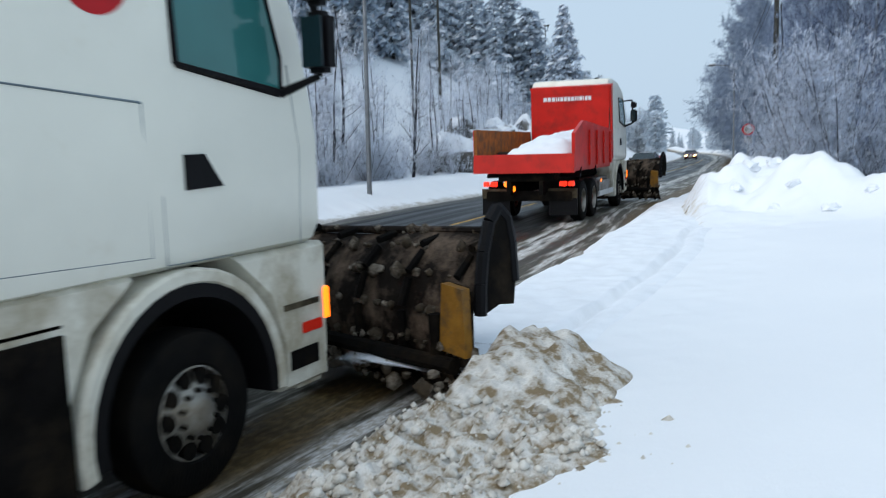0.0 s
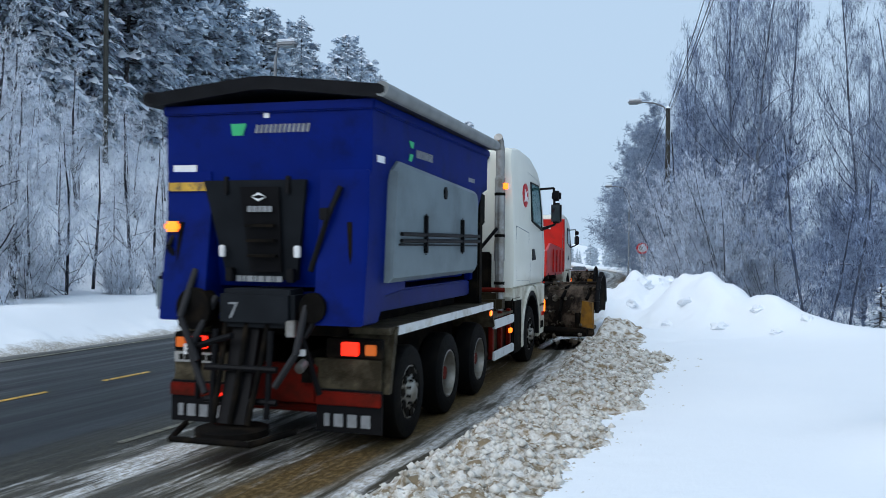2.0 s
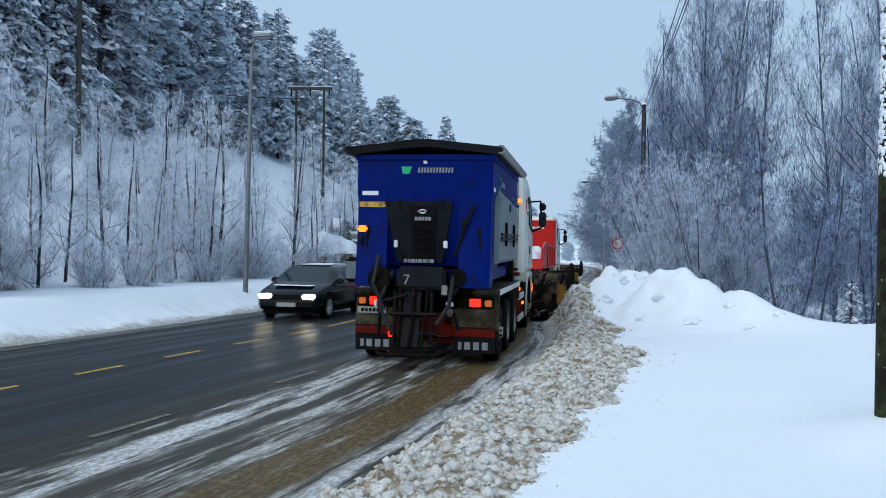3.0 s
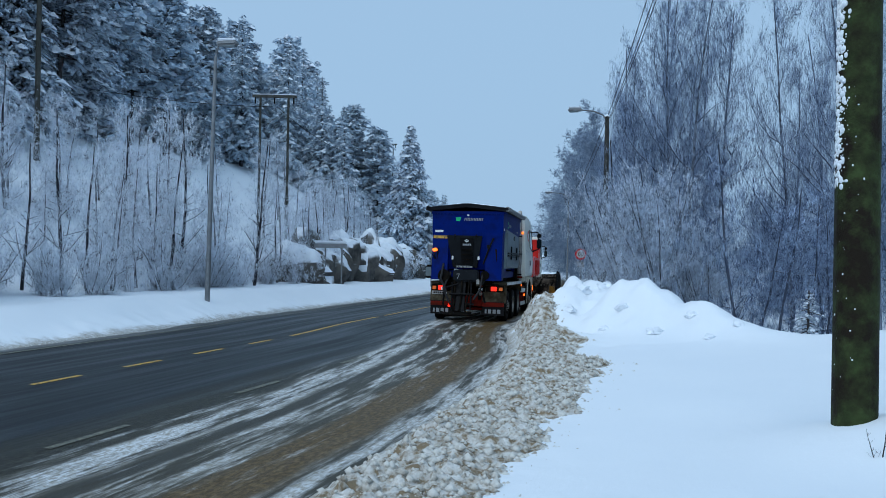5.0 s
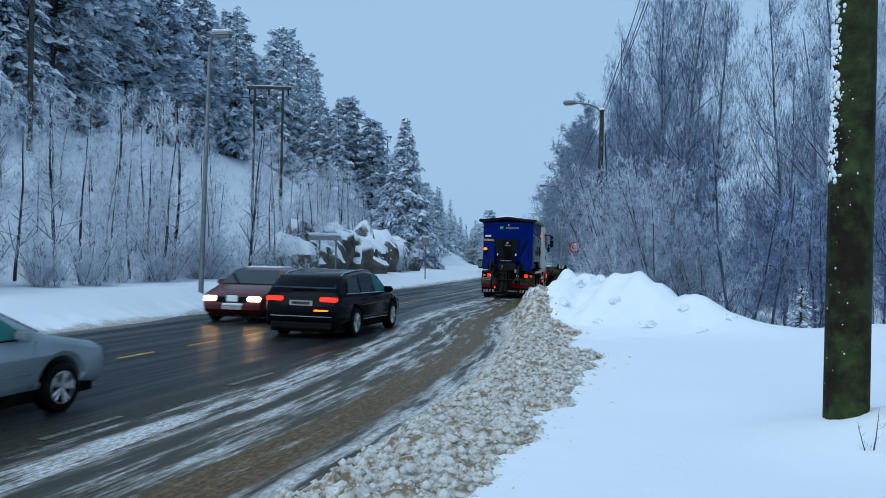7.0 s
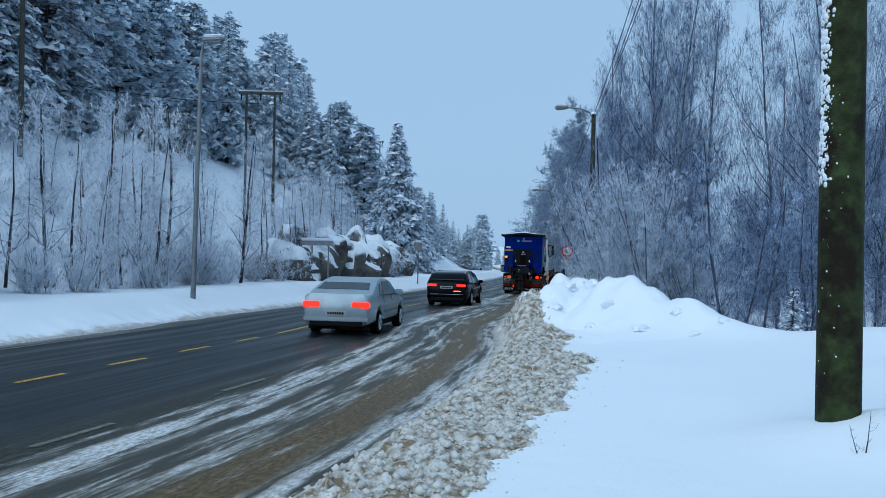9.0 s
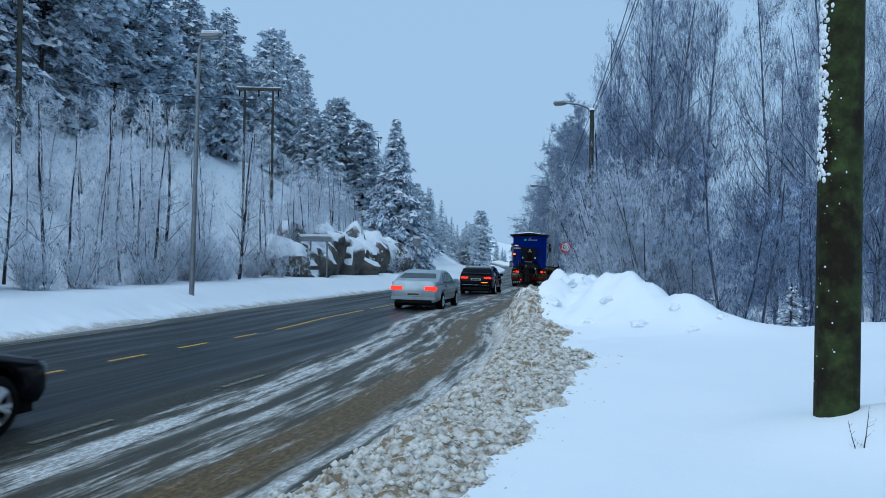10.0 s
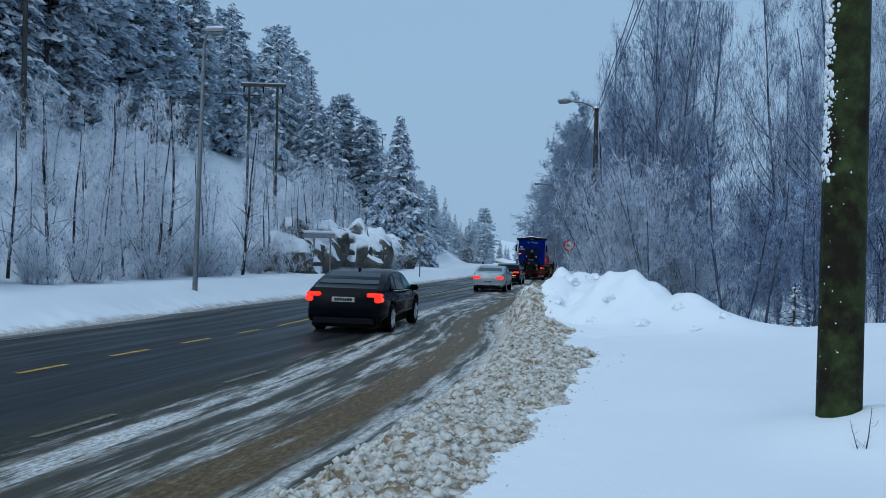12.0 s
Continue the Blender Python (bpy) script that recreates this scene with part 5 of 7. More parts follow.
    part("windscreen", panel([(-1.08, y0 + 1.435, 2.05), (1.08, y0 + 1.435, 2.05), (1.0, y0 + 1.19, 2.98), (-1.0, y0 + 1.19, 2.98)], 0.02), M_GLASS, cab)
    part("sun_visor", panel([(-1.05, y0 + 1.2, 3.0), (1.05, y0 + 1.2, 3.0), (1.05, y0 + 1.42, 2.88), (-1.05, y0 + 1.42, 2.88)], 0.03), M_PLASTIC, cab, "dark smoked sun visor")
    # stretch the upper cab to its true height and sleeper length
    lower = ("wheel_arch", "arch_liner", "step", "side_ind", "turn_lamp", "cab_skirt", "bumper")
    for ob in (cab, *cab.children_recursive):
        if ob.name.startswith(lower):
            continue
        for p in ob.data.vertices:
            p.co.z = float(np.interp(p.co.z, (0, 1.28, 1.85, 2.1, 3.0, 3.74, 4.2), (0, 1.42, 2.0, 2.50, 3.33, 3.90, 4.3)))
            if p.co.y < y0:
                p.co.y = y0 + (p.co.y - y0) * (1.36 if not ob.name.startswith("logo") else 1.0)
    return cab


def crumb(bm, at, size, rng2):
    """One irregular lump of slush."""
    made = bmesh.ops.create_icosphere(bm, subdivisions=1, radius=size, matrix=Matrix.Translation(at))["verts"]
    for p in made:
        p.co = at + (p.co - at) * (0.55 + 0.75 * rng2.random())


def plough(v, y0, high=1.32, ends=(2.15, -1.6), skew=1.25, roll=False):
    """A slanting snow plough before the lorry: curved blade, ribs, end guard and push frame."""
    xr, xl = ends
    a, b = Vector((xr, y0, 0.06)), Vector((xl, y0 + skew, 0.06))
    along = (b - a).normalized()
    ahead = Vector((-along.y, along.x, 0))
    if ahead.y < 0:
        ahead = -ahead
    prof = [(0.20, 0.0), (0.06, 0.18), (-0.02, 0.42), (-0.02, 0.70), (0.07, 0.96), (0.24, 1.16), (0.44, 1.26)]
    prof = [(f, z * high / 1.26) for f, z in prof]
    bm = bmesh.new()
    rows = []
    n = 9
    for k in range(n + 1):
        t = k / n
        base = a.lerp(b, t)
        grow_t = 1.0 - 0.14 * t
        rows.append([[bm.verts.new(base + ahead * (f + th) + Vector((0, 0, z * grow_t + 0.03 * math.sin(9 * t)))) for f, z in prof] for th in (0.0, -0.035)])
    for r0, r1 in zip(rows[:-1], rows[1:]):
        for side in (0, 1):
            for k in range(len(prof) - 1):
                bm.faces.new((r0[side][k], r1[side][k], r1[side][k + 1], r0[side][k + 1]))
        for k in (0, len(prof) - 1):
            bm.faces.new((r0[0][k], r0[1][k], r1[1][k], r1[0][k]))
    for r in (rows[0], rows[-1]):
        for k in range(len(prof) - 1):
            bm.faces.new((r[0][k], r[0][k + 1], r[1][k + 1], r[1][k]))
    bmesh.ops.recalc_face_normals(bm, faces=bm.faces)
    blade = part("plough_blade", bm, M_PLOUGH, v, "curved snow plough blade caked with brown slush", 60)
    for k in range(7):
        base = a.lerp(b, (k + 0.3) / 7)
        bm = bmesh.new()
        for (f0, z0), (f1, z1) in zip(prof[:-1], prof[1:]):
            p, q = base + ahead * (f0 - 0.09) + Vector((0, 0, z0)), base + ahead * (f1 - 0.09) + Vector((0, 0, z1 * 0.95))
            tube(bm, p, q, 0.035, n=6)
        part("blade_rib", bm, M_CHASSIS, blade)
    part("top_rail", path([a.lerp(b, t) + ahead * 0.40 + Vector((0, 0, high * (1 - 0.14 * t) + 0.02)) for t in (0, 0.3, 0.6, 1)], 0.035), M_PLOUGH, blade)
    part("beam", path([a.lerp(b, 0.02) - ahead * 0.16 + Vector((0, 0, 0.34)), a.lerp(b, 0.98) - ahead * 0.16 + Vector((0, 0, 0.34))], 0.07), M_CHASSIS, blade)
    # rounded end guard
    ring_o = [(-0.02, 0.62), (0.0, 0.86), (0.06, 1.10), (0.18, 1.32), (0.34, 1.42), (0.50, 1.34), (0.58, 1.14), (0.62, 0.84), (0.58, 0.66), (0.30, 0.68)]
    plate = [a - along * 0.05 + ahead * (0.02 + 0.6 * f) + Vector((0, 0, 0.10 + z * high / 1.3)) for f, z in ring_o]
    part("end_guard", panel(plate, 0.05), M_CHASSIS, blade, "rounded black rubber end guard")
    rim_bm = bmesh.new()
    for p, q in zip(plate[:-3], plate[1:-2]):
        tube(rim_bm, p, q, 0.05, n=8)
    part("guard_edge", rim_bm, M_PLASTIC, blade)
    c = a - ahead * 0.12 + along * 0.10
    part("end_post", panel([c + along * 0.14 + Vector((0, 0, 0.45)), c - along * 0.14 + Vector((0, 0, 0.42)), c - along * 0.12 + Vector((0, 0, 0.95)), c + along * 0.10 + Vector((0, 0, 0.98))], 0.08), M_PLOUGH_Y, blade, "yellow steel end post")
    part("cylinder", bar(c + along * 0.2 + Vector((0, 0, 0.3)), c + along * 0.22 + Vector((0, 0, 0.72)), 0.06), M_CHASSIS, blade)
    for s in (-0.45, 0.45):
        part("push_arm", path([(s, y0 - 0.75, 0.62), (s * 0.9, y0 - 0.2, 0.5), (s * 0.8, y0 + 0.55, 0.45)], 0.07), M_CHASSIS, blade)
        part("hose", path([(s, y0 - 0.7, 1.0), (s * 0.9, y0 - 0.35, 1.18), (s * 0.8, y0 + 0.0, 1.08), (s * 0.7, y0 + 0.35, 0.85)], 0.022), M_CABLE, blade)
    part("mount_plate", block(-0.6, 0.6, y0 - 0.85, y0 - 0.70, 0.45, 1.12, bevel=0.02), M_CHASSIS, blade)
    part("lift_ram", bar((0, y0 - 0.75, 1.05), (0.05, y0 + 0.35, 0.75), 0.06), M_CHASSIS, blade)
    # slush caught behind the blade
    rng2 = random.Random(3)
    bm = bmesh.new()
    for k in range(90):
        p = a.lerp(b, rng2.random() ** 1.3) - ahead * (0.05 + 0.25 * rng2.random()) + Vector((0, 0, 0.12 + 0.5 * rng2.random() ** 2))
        crumb(bm, p, 0.025 + 0.06 * rng2.random() ** 2, rng2)
    for k in range(150):
        t, j = rng2.random(), rng2.random() ** 0.7
        f, z = prof[min(6, int(7 * j))]
        crumb(bm, a.lerp(b, t) + ahead * (f - 0.05) + Vector((0, 0, z * (1 - 0.14 * t) + 0.03 * rng2.random())), 0.02 + 0.06 * rng2.random() ** 2, rng2)
    o = part("caught_slush", bm, M_SLUSH, blade, "brown slush stuck to the plough", 80)
    o["kind"] = "stuff"
    # the roll of slush that the blade pushes aside
    if roll:
        n1, n2 = 44, 56
        P = np.array([(u, w) for w in np.linspace(-1.5, 0.75, n2) for u in np.linspace(-0.02, 1.5, n1)])
        px, py = a.x + P[:, 0], y0 + P[:, 1]
        dome = fade(-0.02, 0.25, P[:, 0]) * fade(1.5, 0.4, P[:, 0]) * fade(-1.5, -0.3, P[:, 1]) * fade(0.75, 0.25, P[:, 1])
        pz = 0.26 + dome * (0.34 + 0.28 * (rough(px, py, 0.35, 3, 71) - 0.4) + 0.20 * (rough(px, py, 0.11, 2, 72) - 0.5)) - 0.22 * (1 - fade(0, 0.3, dome))
        i = (np.arange(n2 - 1)[:, None] * n1 + np.arange(n1 - 1)[None]).reshape(-1)
        me = quads_mesh("pushed_slush", np.stack([px, py, pz], -1), np.stack([i, i + 1, i + n1 + 1, i + n1], -1), M_WINDROW)
        me.polygons.foreach_set("use_smooth", np.ones(len(me.polygons), bool))
        o = new("pushed_slush", me)
        o.parent = blade
        o["label"] = "roll of dirty slush at the plough's end"
    part("edge_marker", bar(a + ahead * 0.3 + Vector((0, 0, high)), a + ahead * 0.3 + Vector((0, 0, high + 0.22)), 0.014), M_RUST, blade)
    return blade


def gritting_lorry():
    v = thing("gritting_lorry", "white cab lorry with a blue salt spreader and a snow plough", "lorry")
    F = 6.9
    for x in (1.06, -1.06):
        wheel(v, x, 0.0, 0.52, "steer")
    for y in (1.5, 3.05):
        for x in (0.93, -0.93):
            wheel(v, x, y, 0.52, "rear")
    for x in (1.06, -1.06):
        wheel(v, x, F, 0.52, "steer")
    for s in (1, -1):
        part("chassis_rail", block(*sorted((s * 0.36, s * 0.46)), -1.0, F + 1.2, 0.72, 1.02), M_CHASSIS, v)
        part("fender_deck", extrude([(-0.78, 1.22), (3.70, 1.22), (3.86, 0.90), (3.90, 0.92), (3.74, 1.29), (-0.80, 1.29)], [(s * 0.58, 0), (s * 1.24, 0)]), M_PLATE, v, "dirty tread-plate mudguard deck")
        part("deck_edge", block(*sorted((s * 1.241, s * 1.262)), -0.55, 3.70, 1.20, 1.295), M_WHITE_RAIL, v, "white edge strip along the mudguards")
        part("deck_corner", extrude([(-0.84, 0.62), (-0.76, 0.62), (-0.60, 1.18), (-0.55, 1.29), (-0.66, 1.26)], [(s * 0.56, 0), (s * 1.262, 0)]), M_PLATE, v)
        part("rear_panel", block(*sorted((s * 0.46, s * 1.20)), -0.90, -0.865, 0.66, 0.97), M_PLATE, v, "chequered steel rear mudguard plate")
        flap = part("mud_flap", block(*sorted((s * 0.5, s * 1.22)), -0.93, -0.90, 0.22, 0.66), M_PLASTIC, v, "black mud flap with white lettering")
        part("flap_bracket", block(*sorted((s * 0.5, s * 1.22)), -0.97, -0.935, 0.50, 0.64, bevel=0.01), M_REDFRAME, v, "red flap bracket")
        bars("flap_lettering", flap, M_LETTER, (s * 0.86 - 0.27, -0.938, 0.28), (1, 0, 0), (0, 0, 1), (0.06, 0.10, 0.10, 0.10), 0.13, 0.05)
        part("lamp_bar", block(*sorted((s * 0.6, s * 1.2)), -0.92, -0.80, 0.98, 1.18, bevel=0.01), M_CHASSIS, v)
        tl = part("tail_lamp", block(*sorted((s * 0.78, s * 0.97)), -0.96, -0.92, 1.01, 1.15, bevel=0.01), M_TAIL, v, "lit red tail lamp")
        part("tail_lens", block(*sorted((s * 1.04, s * 1.16)), -0.96, -0.92, 1.02, 1.13, bevel=0.01), M_AMBER_OFF, tl)
        for y in (3.45,):
            part("side_marker", block(*sorted((s * 1.262, s * 1.285)), y, y + 0.10, 1.10, 1.18, bevel=0.01), M_AMBER, v, "lit amber side marker")
        # underrun guard between the axles
        for z in (0.37, 0.86):
            part("guard_rail", block(*sorted((s * 1.19, s * 1.235)), 3.95, 5.35, z, z + 0.14, bevel=0.012), M_WHITE_RAIL, v, "white side underrun rail")
        for y in (4.02, 4.62, 5.25):
            part("guard_post", block(*sorted((s * 1.12, s * 1.188)), y - 0.05, y + 0.05, 0.38, 1.10, bevel=0.01), M_REDFRAME, v)
        part("guard_marker", block(*sorted((s * 1.19, s * 1.24)), 5.08, 5.20, 0.70, 0.78, bevel=0.01), M_AMBER, v, "lit amber side marker")
        part("tank", block(*sorted((s * 0.5, s * 1.1)), 4.0, 4.75, 0.38, 0.98, bevel=0.10), M_STAINED, v, "brown-stained steel tank")
        part("tool_box", block(*sorted((s * 0.5, s * 1.1)), 4.8, 5.3, 0.40, 0.95, bevel=0.04), M_CHASSIS, v)
        part("battery_box", block(*sorted((s * 0.6, s * 1.225)), 5.38, 6.02, 0.30, 1.24, bevel=0.03), M_CHASSIS, v, "black side panel behind the wheel")
        part("step_plate", block(*sorted((s * 0.62, s * 1.20)), 5.40, 6.0, 1.243, 1.262), M_PLATE, v, "dirty tread-plate step")
        part("catwalk", block(*sorted((s * 0.46, s * 1.2)), 4.0, 5.4, 1.02, 1.06), M_PLATE, v)
    part("cross_beam", block(-0.5, 0.5, -0.95, -0.80, 0.5, 0.9, bevel=0.02), M_REDFRAME, v)
    for y in (0.0, 1.5, 3.05, F):
        part("axle", bar((-0.9, y, 0.52), (0.9, y, 0.52), 0.11, n=12), M_CHASSIS, v)
    for s in (1, -1):
        part("suspension_beam", block(*sorted((s * 0.40, s * 0.58)), -0.5, 3.6, 0.34, 0.74, bevel=0.05), M_CHASSIS, v)
        part("inner_mudguard", block(*sorted((s * 0.50, s * 0.56)), -0.6, 3.85, 0.62, 1.21), M_CHASSIS, v)
    part("tow_frame", path([(-1.1, -0.75, 0.42), (1.1, -0.75, 0.42)], 0.05), M_REDFRAME, v)
    cab = lorry_cab(v, F)
    # roof beacon bar, stack, hook frame
    part("beacon_bar", block(-0.85, 0.85, F - 1.0, F - 0.7, 3.88, 4.0, bevel=0.04), M_AMBER_OFF, cab, "orange roof beacon bar")
    disc(cab, "beacon", M_AMBER, (1.08, F - 1.70, 3.16), (0, 0, 1), 0.06, 0.10, 14, "lit amber beacon behind the cab")
    part("work_lamp", block(0.62, 0.78, F - 1.66, F - 1.57, 3.62, 3.78, bevel=0.02), M_PLASTIC, cab)
    st = part("exhaust_pipe", path([(1.0, F - 1.70, 1.05), (1.0, F - 1.70, 3.78), (1.0, F - 1.77, 3.90), (1.0, F - 1.88, 3.97)], 0.075, 14), M_STEEL, v, "tall steel exhaust stack")
    for z in (1.5, 2.3, 3.0):
        part("stack_clamp", bar((1.0, F - 1.70, z), (1.0, F - 1.70, z + 0.05), 0.092, n=14), M_CHASSIS, st)
    part("stack_guard", bar((1.0, F - 1.70, 1.9), (1.0, F - 1.70, 3.3), 0.088, n=14), M_STEEL, st, "perforated heat shield")
    part("stack_strut", path([(1.0, F - 1.88, 2.45), (0.7, F - 1.85, 2.1), (0.55, F - 1.8, 1.85)], 0.03), M_PLASTIC, st)
    part("silencer", block(0.55, 1.1, F - 2.0, F - 1.6, 1.0, 1.36, bevel=0.1), M_STAINED, v)
    # made-up black box that fills the gap behind the cab with darkness
    part("pump_box", block(-1.15, 0.84, F - 1.68, F - 1.57, 1.06, 2.05, bevel=0.03), M_CHASSIS, v, "black filler box added to darken the gap behind the cab")
    part("red_tie_bar", bar((0.2, F - 1.95, 1.42), (1.15, F - 1.95, 1.42), 0.04), M_REDFRAME, v)
    fr = part("hook_frame", path([(0.50, 5.15, 1.1), (0.44, 5.15, 2.98), (-1.04, 5.15, 2.98), (-1.08, 5.15, 1.1)], 0.065), M_REDFRAME, v, "red hook-lift frame behind the cab")
    # added black panel that keeps the view past the frame dark
    part("hose_panel", block(-1.15, 0.44, F - 1.67, F - 1.585, 2.06, 2.5, bevel=0.02), M_CHASSIS, fr)
    part("frame_head", block(-1.10, 0.66, 5.12, 5.20, 2.98, 3.06, bevel=0.02), M_REDFRAME, fr)
    for z in (2.56, 2.72, 2.88):
        part("frame_slat", bar((-1.02, 5.16, z), (0.42, 5.16, z), 0.012), M_REDFRAME, fr)
    bars("frame_lettering", fr, M_REDFRAME, (-0.36, 5.14, 2.58), (1, 0, 0), (0, 0, 1), (0.10, 0.14, 0.14, 0.14), 0.28, 0.06)
    part("frame_plate", block(-1.02, 0.42, 5.16, 5.20, 1.25, 2.45, bevel=0.01), M_DARKRED, fr, "dark red corrugated sheet")
    for k in range(10):
        part("plate_rib", block(-0.97 + 0.142 * k, -0.90 + 0.142 * k, 5.14, 5.158, 1.28, 2.42, bevel=0.008), M_DARKRED, fr)
    for s in (0.35, -0.35):
        part("lift_arm", path([(s, 0.2, 1.18), (s, 4.9, 1.26)], 0.08), M_RUST, v, "rusty orange lifting arm")
        part("hydraulic_hose", path([(s * 0.9, 5.10, 2.5), (s + 0.26, 5.08, 2.2), (s + 0.32, 5.06, 1.6), (s + 0.2, 5.04, 1.2)], 0.032), M_CABLE, v)
    # spreader: hopper, side panels, rear chute
    hop = extrude([(-0.86, 2.35), (-0.62, 1.55), (4.50, 1.55), (4.58, 2.1), (4.66, 2.72), (5.06, 2.80), (5.08, 3.38), (-0.86, 3.38)], [(-1.17, 0.03), (-1.14, 0.0), (1.14, 0.0), (1.17, 0.03)])
    bmesh.ops.bisect_plane(hop, geom=list(hop.verts) + list(hop.edges) + list(hop.faces), plane_co=(0, 0, 2.75), plane_no=(0, 0, 1))
    for p in hop.verts:
        if p.co.z < 2.7:
            p.co.x *= 0.78 + 0.22 * (p.co.z - 1.55) / 1.15
    hopper = part("hopper", hop, M_BLUE, v, "deep blue spreader hopper", 25)
    part("control_box", block(0.3, 1.14, 4.68, 5.06, 2.30, 2.76, bevel=0.02), M_CHASSIS, hopper, "black control box under the hopper's overhang")
    for s in (1, -1):
        part("front_leg", block(*sorted((s * 0.92, s * 1.02)), 4.60, 4.74, 1.5, 2.74, bevel=0.01), M_BLUE, hopper)
    # added black block that darkens the space below the hopper's overhang
    part("front_shield", block(-1.12, 1.12, 4.76, 5.0, 1.1, 2.36, bevel=0.03), M_CHASSIS, hopper)
    part("lower_frame", block(-1.0, 1.0, -0.55, 4.6, 1.28, 1.5, bevel=0.02), M_BLUE, hopper)
    # solid black block stands in for the shade below the spreader frame
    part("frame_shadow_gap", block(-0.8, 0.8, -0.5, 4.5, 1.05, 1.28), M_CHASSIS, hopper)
    part("hopper_rim", block(-1.2, 1.2, -0.9, 5.11, 3.30, 3.40, bevel=0.015), M_BLUE, hopper)
    for s in (1, -1):
        leg = [(-0.88, 2.72), (-0.88, 2.3), (-1.0, 1.55), (-1.05, 1.2), (-0.55, 1.2), (-0.30, 1.45), (0.5, 1.5), (0.35, 2.2), (0.1, 2.72)]
        part("rear_cheek", extrude(leg, [(s * 0.62, 0), (s * 1.12, 0), (s * 1.15, 0.02)]), M_BLUE, hopper, "blue rear corner panel")
        side = [(0.28, 1.60), (4.50, 1.62), (4.66, 1.72), (4.70, 2.60), (4.58, 2.74), (0.62, 2.86), (0.40, 2.75)]
        box = part("side_box", extrude(side, [(s * 0.95, 0), (s * 1.20, 0), (s * 1.245, 0.05)]), M_GREYPL, hopper, "grey plastic brine tank panel with straps")
        part("box_step", block(*sorted((s * 1.243, s * 1.26)), 0.5, 4.6, 1.98, 2.0), M_DARKGREY, box)
        for z in (2.03, 2.10):
            part("strap_rail", bar((s * 1.265, 0.55, z), (s * 1.265, 4.64, z + 0.02), 0.022, n=8), M_PLASTIC, box)
        for y in (1.55, 3.5):
            part("strap", block(*sorted((s * 1.245, s * 1.29)), y, y + 0.09, 1.88, 2.34, bevel=0.02), M_PLASTIC, box)
        disc(box, "filler_cap", M_PLASTIC, (s * 1.25, 2.6, 2.62), (s, 0, 0), 0.075, 0.03, 16)
        lg = [part("side_emblem", panel([(s * 1.176, y, z) for y, z in pts], 0.006), M_LOGOGREEN, hopper) for pts in ([(0.52, 3.12), (0.72, 3.12), (0.70, 3.05), (0.58, 3.05)], [(0.55, 2.98), (0.70, 2.98), (0.62, 2.90), (0.50, 2.90)])]
        bars("side_lettering", hopper, M_LETTER, (s * 1.176, 0.85 if s > 0 else 1.75, 2.96), (0, s, 0), (0, 0, 1), (0.035,) * 12, 0.09, 0.03)
        bars("side_label", hopper, M_SIGNWHITE, (s * 1.176, -0.7, 2.80), (0, 1, 0), (0, 0, 1), (0.26,), 0.07, 0.0)
        bars("model_lettering", hopper, M_LETTER, (s * 1.176, 3.7, 2.86), (0, s, 0), (0, 0, 1), (0.05, 0.05, 0.05, 0.05, 0.02, 0.07), 0.055, 0.02)
        part("fender_strut", path([(s * 0.85, -0.7, 1.15), (s * 1.0, -0.95, 1.6), (s * 0.95, -0.9, 2.2)], 0.028), M_CHASSIS, hopper)
    # cover: black rim with a low ridge, snow on top
    cov = extrude([(-1.00, 3.41), (4.95, 3.41), (4.98, 3.47), (-1.08, 3.49)], [(-1.34, 0), (-1.30, -0.02), (-0.1, -0.02), (0.1, -0.02), (1.30, -0.02), (1.34, 0)])
    for p in cov.verts:
        p.co.z += 0.14 * max(0, 1 - abs(p.co.x) / 1.3)
    cover = part("hopper_cover", cov, M_TARP, hopper, "black framed tarpaulin cover", 30)
    part("tarp_roll", path([(1.31, -1.02, 3.47), (1.31, 5.0, 3.46)], 0.075, 12), M_TARP_GREY, cover, "grey rolled tarpaulin edge")
    part("tarp_roll", path([(-1.31, -1.02, 3.47), (-1.31, 5.0, 3.46)], 0.075, 12), M_TARP, cover)
    bm = bmesh.new()
    bmesh.ops.create_grid(bm, x_segments=14, y_segments=30, size=1, matrix=Matrix.Translation((0, 2.0, 3.52)) @ Matrix.Diagonal((1.1, 2.8, 1, 1)))
    for p in bm.verts:
        edge = max(0, 1 - (abs(p.co.x) / 1.1) ** 4) * max(0, 1 - (abs(p.co.y - 2.0) / 2.8) ** 10)
        p.co.z = 3.49 + 0.14 * max(0, 1 - abs(p.co.x) / 1.3) + edge * (0.05 + 0.10 * float(rough(p.co.x, p.co.y, 0.7, 2, 33)))
    part("roof_snow", bm, M_SNOWCAP, cover, "snow lying on the tarpaulin", 80)
    # rear of the spreader
    part("rear_hatch", extrude([(-0.93, 2.62), (-0.86, 2.62), (-0.62, 1.62), (-0.70, 1.62)], [(-0.40, 0), (0.40, 0)], squeeze=lambda x, y, z: (x * (1 + 0.45 * (z - 1.62)) - 0.08, y - 0.05, z)), M_DARKGREY, hopper, "dark grey tapered rear hatch")
    part("inspection_panel", extrude([(-1.02, 2.55), (-0.99, 2.55), (-0.80, 1.7), (-0.83, 1.7)], [(-0.18, 0), (0.18, 0)], squeeze=lambda x, y, z: (x * (1 + 0.25 * (z - 1.7)), y, z)), M_PLASTIC, hopper)
    for z in (1.85, 2.0, 2.15):
        part("step_rung", block(-0.16, 0.16, -0.97 - 0.22 * (z - 1.9), -0.90 - 0.22 * (z - 1.9), z, z + 0.03), M_CHASSIS, hopper)
    bm = bmesh.new()
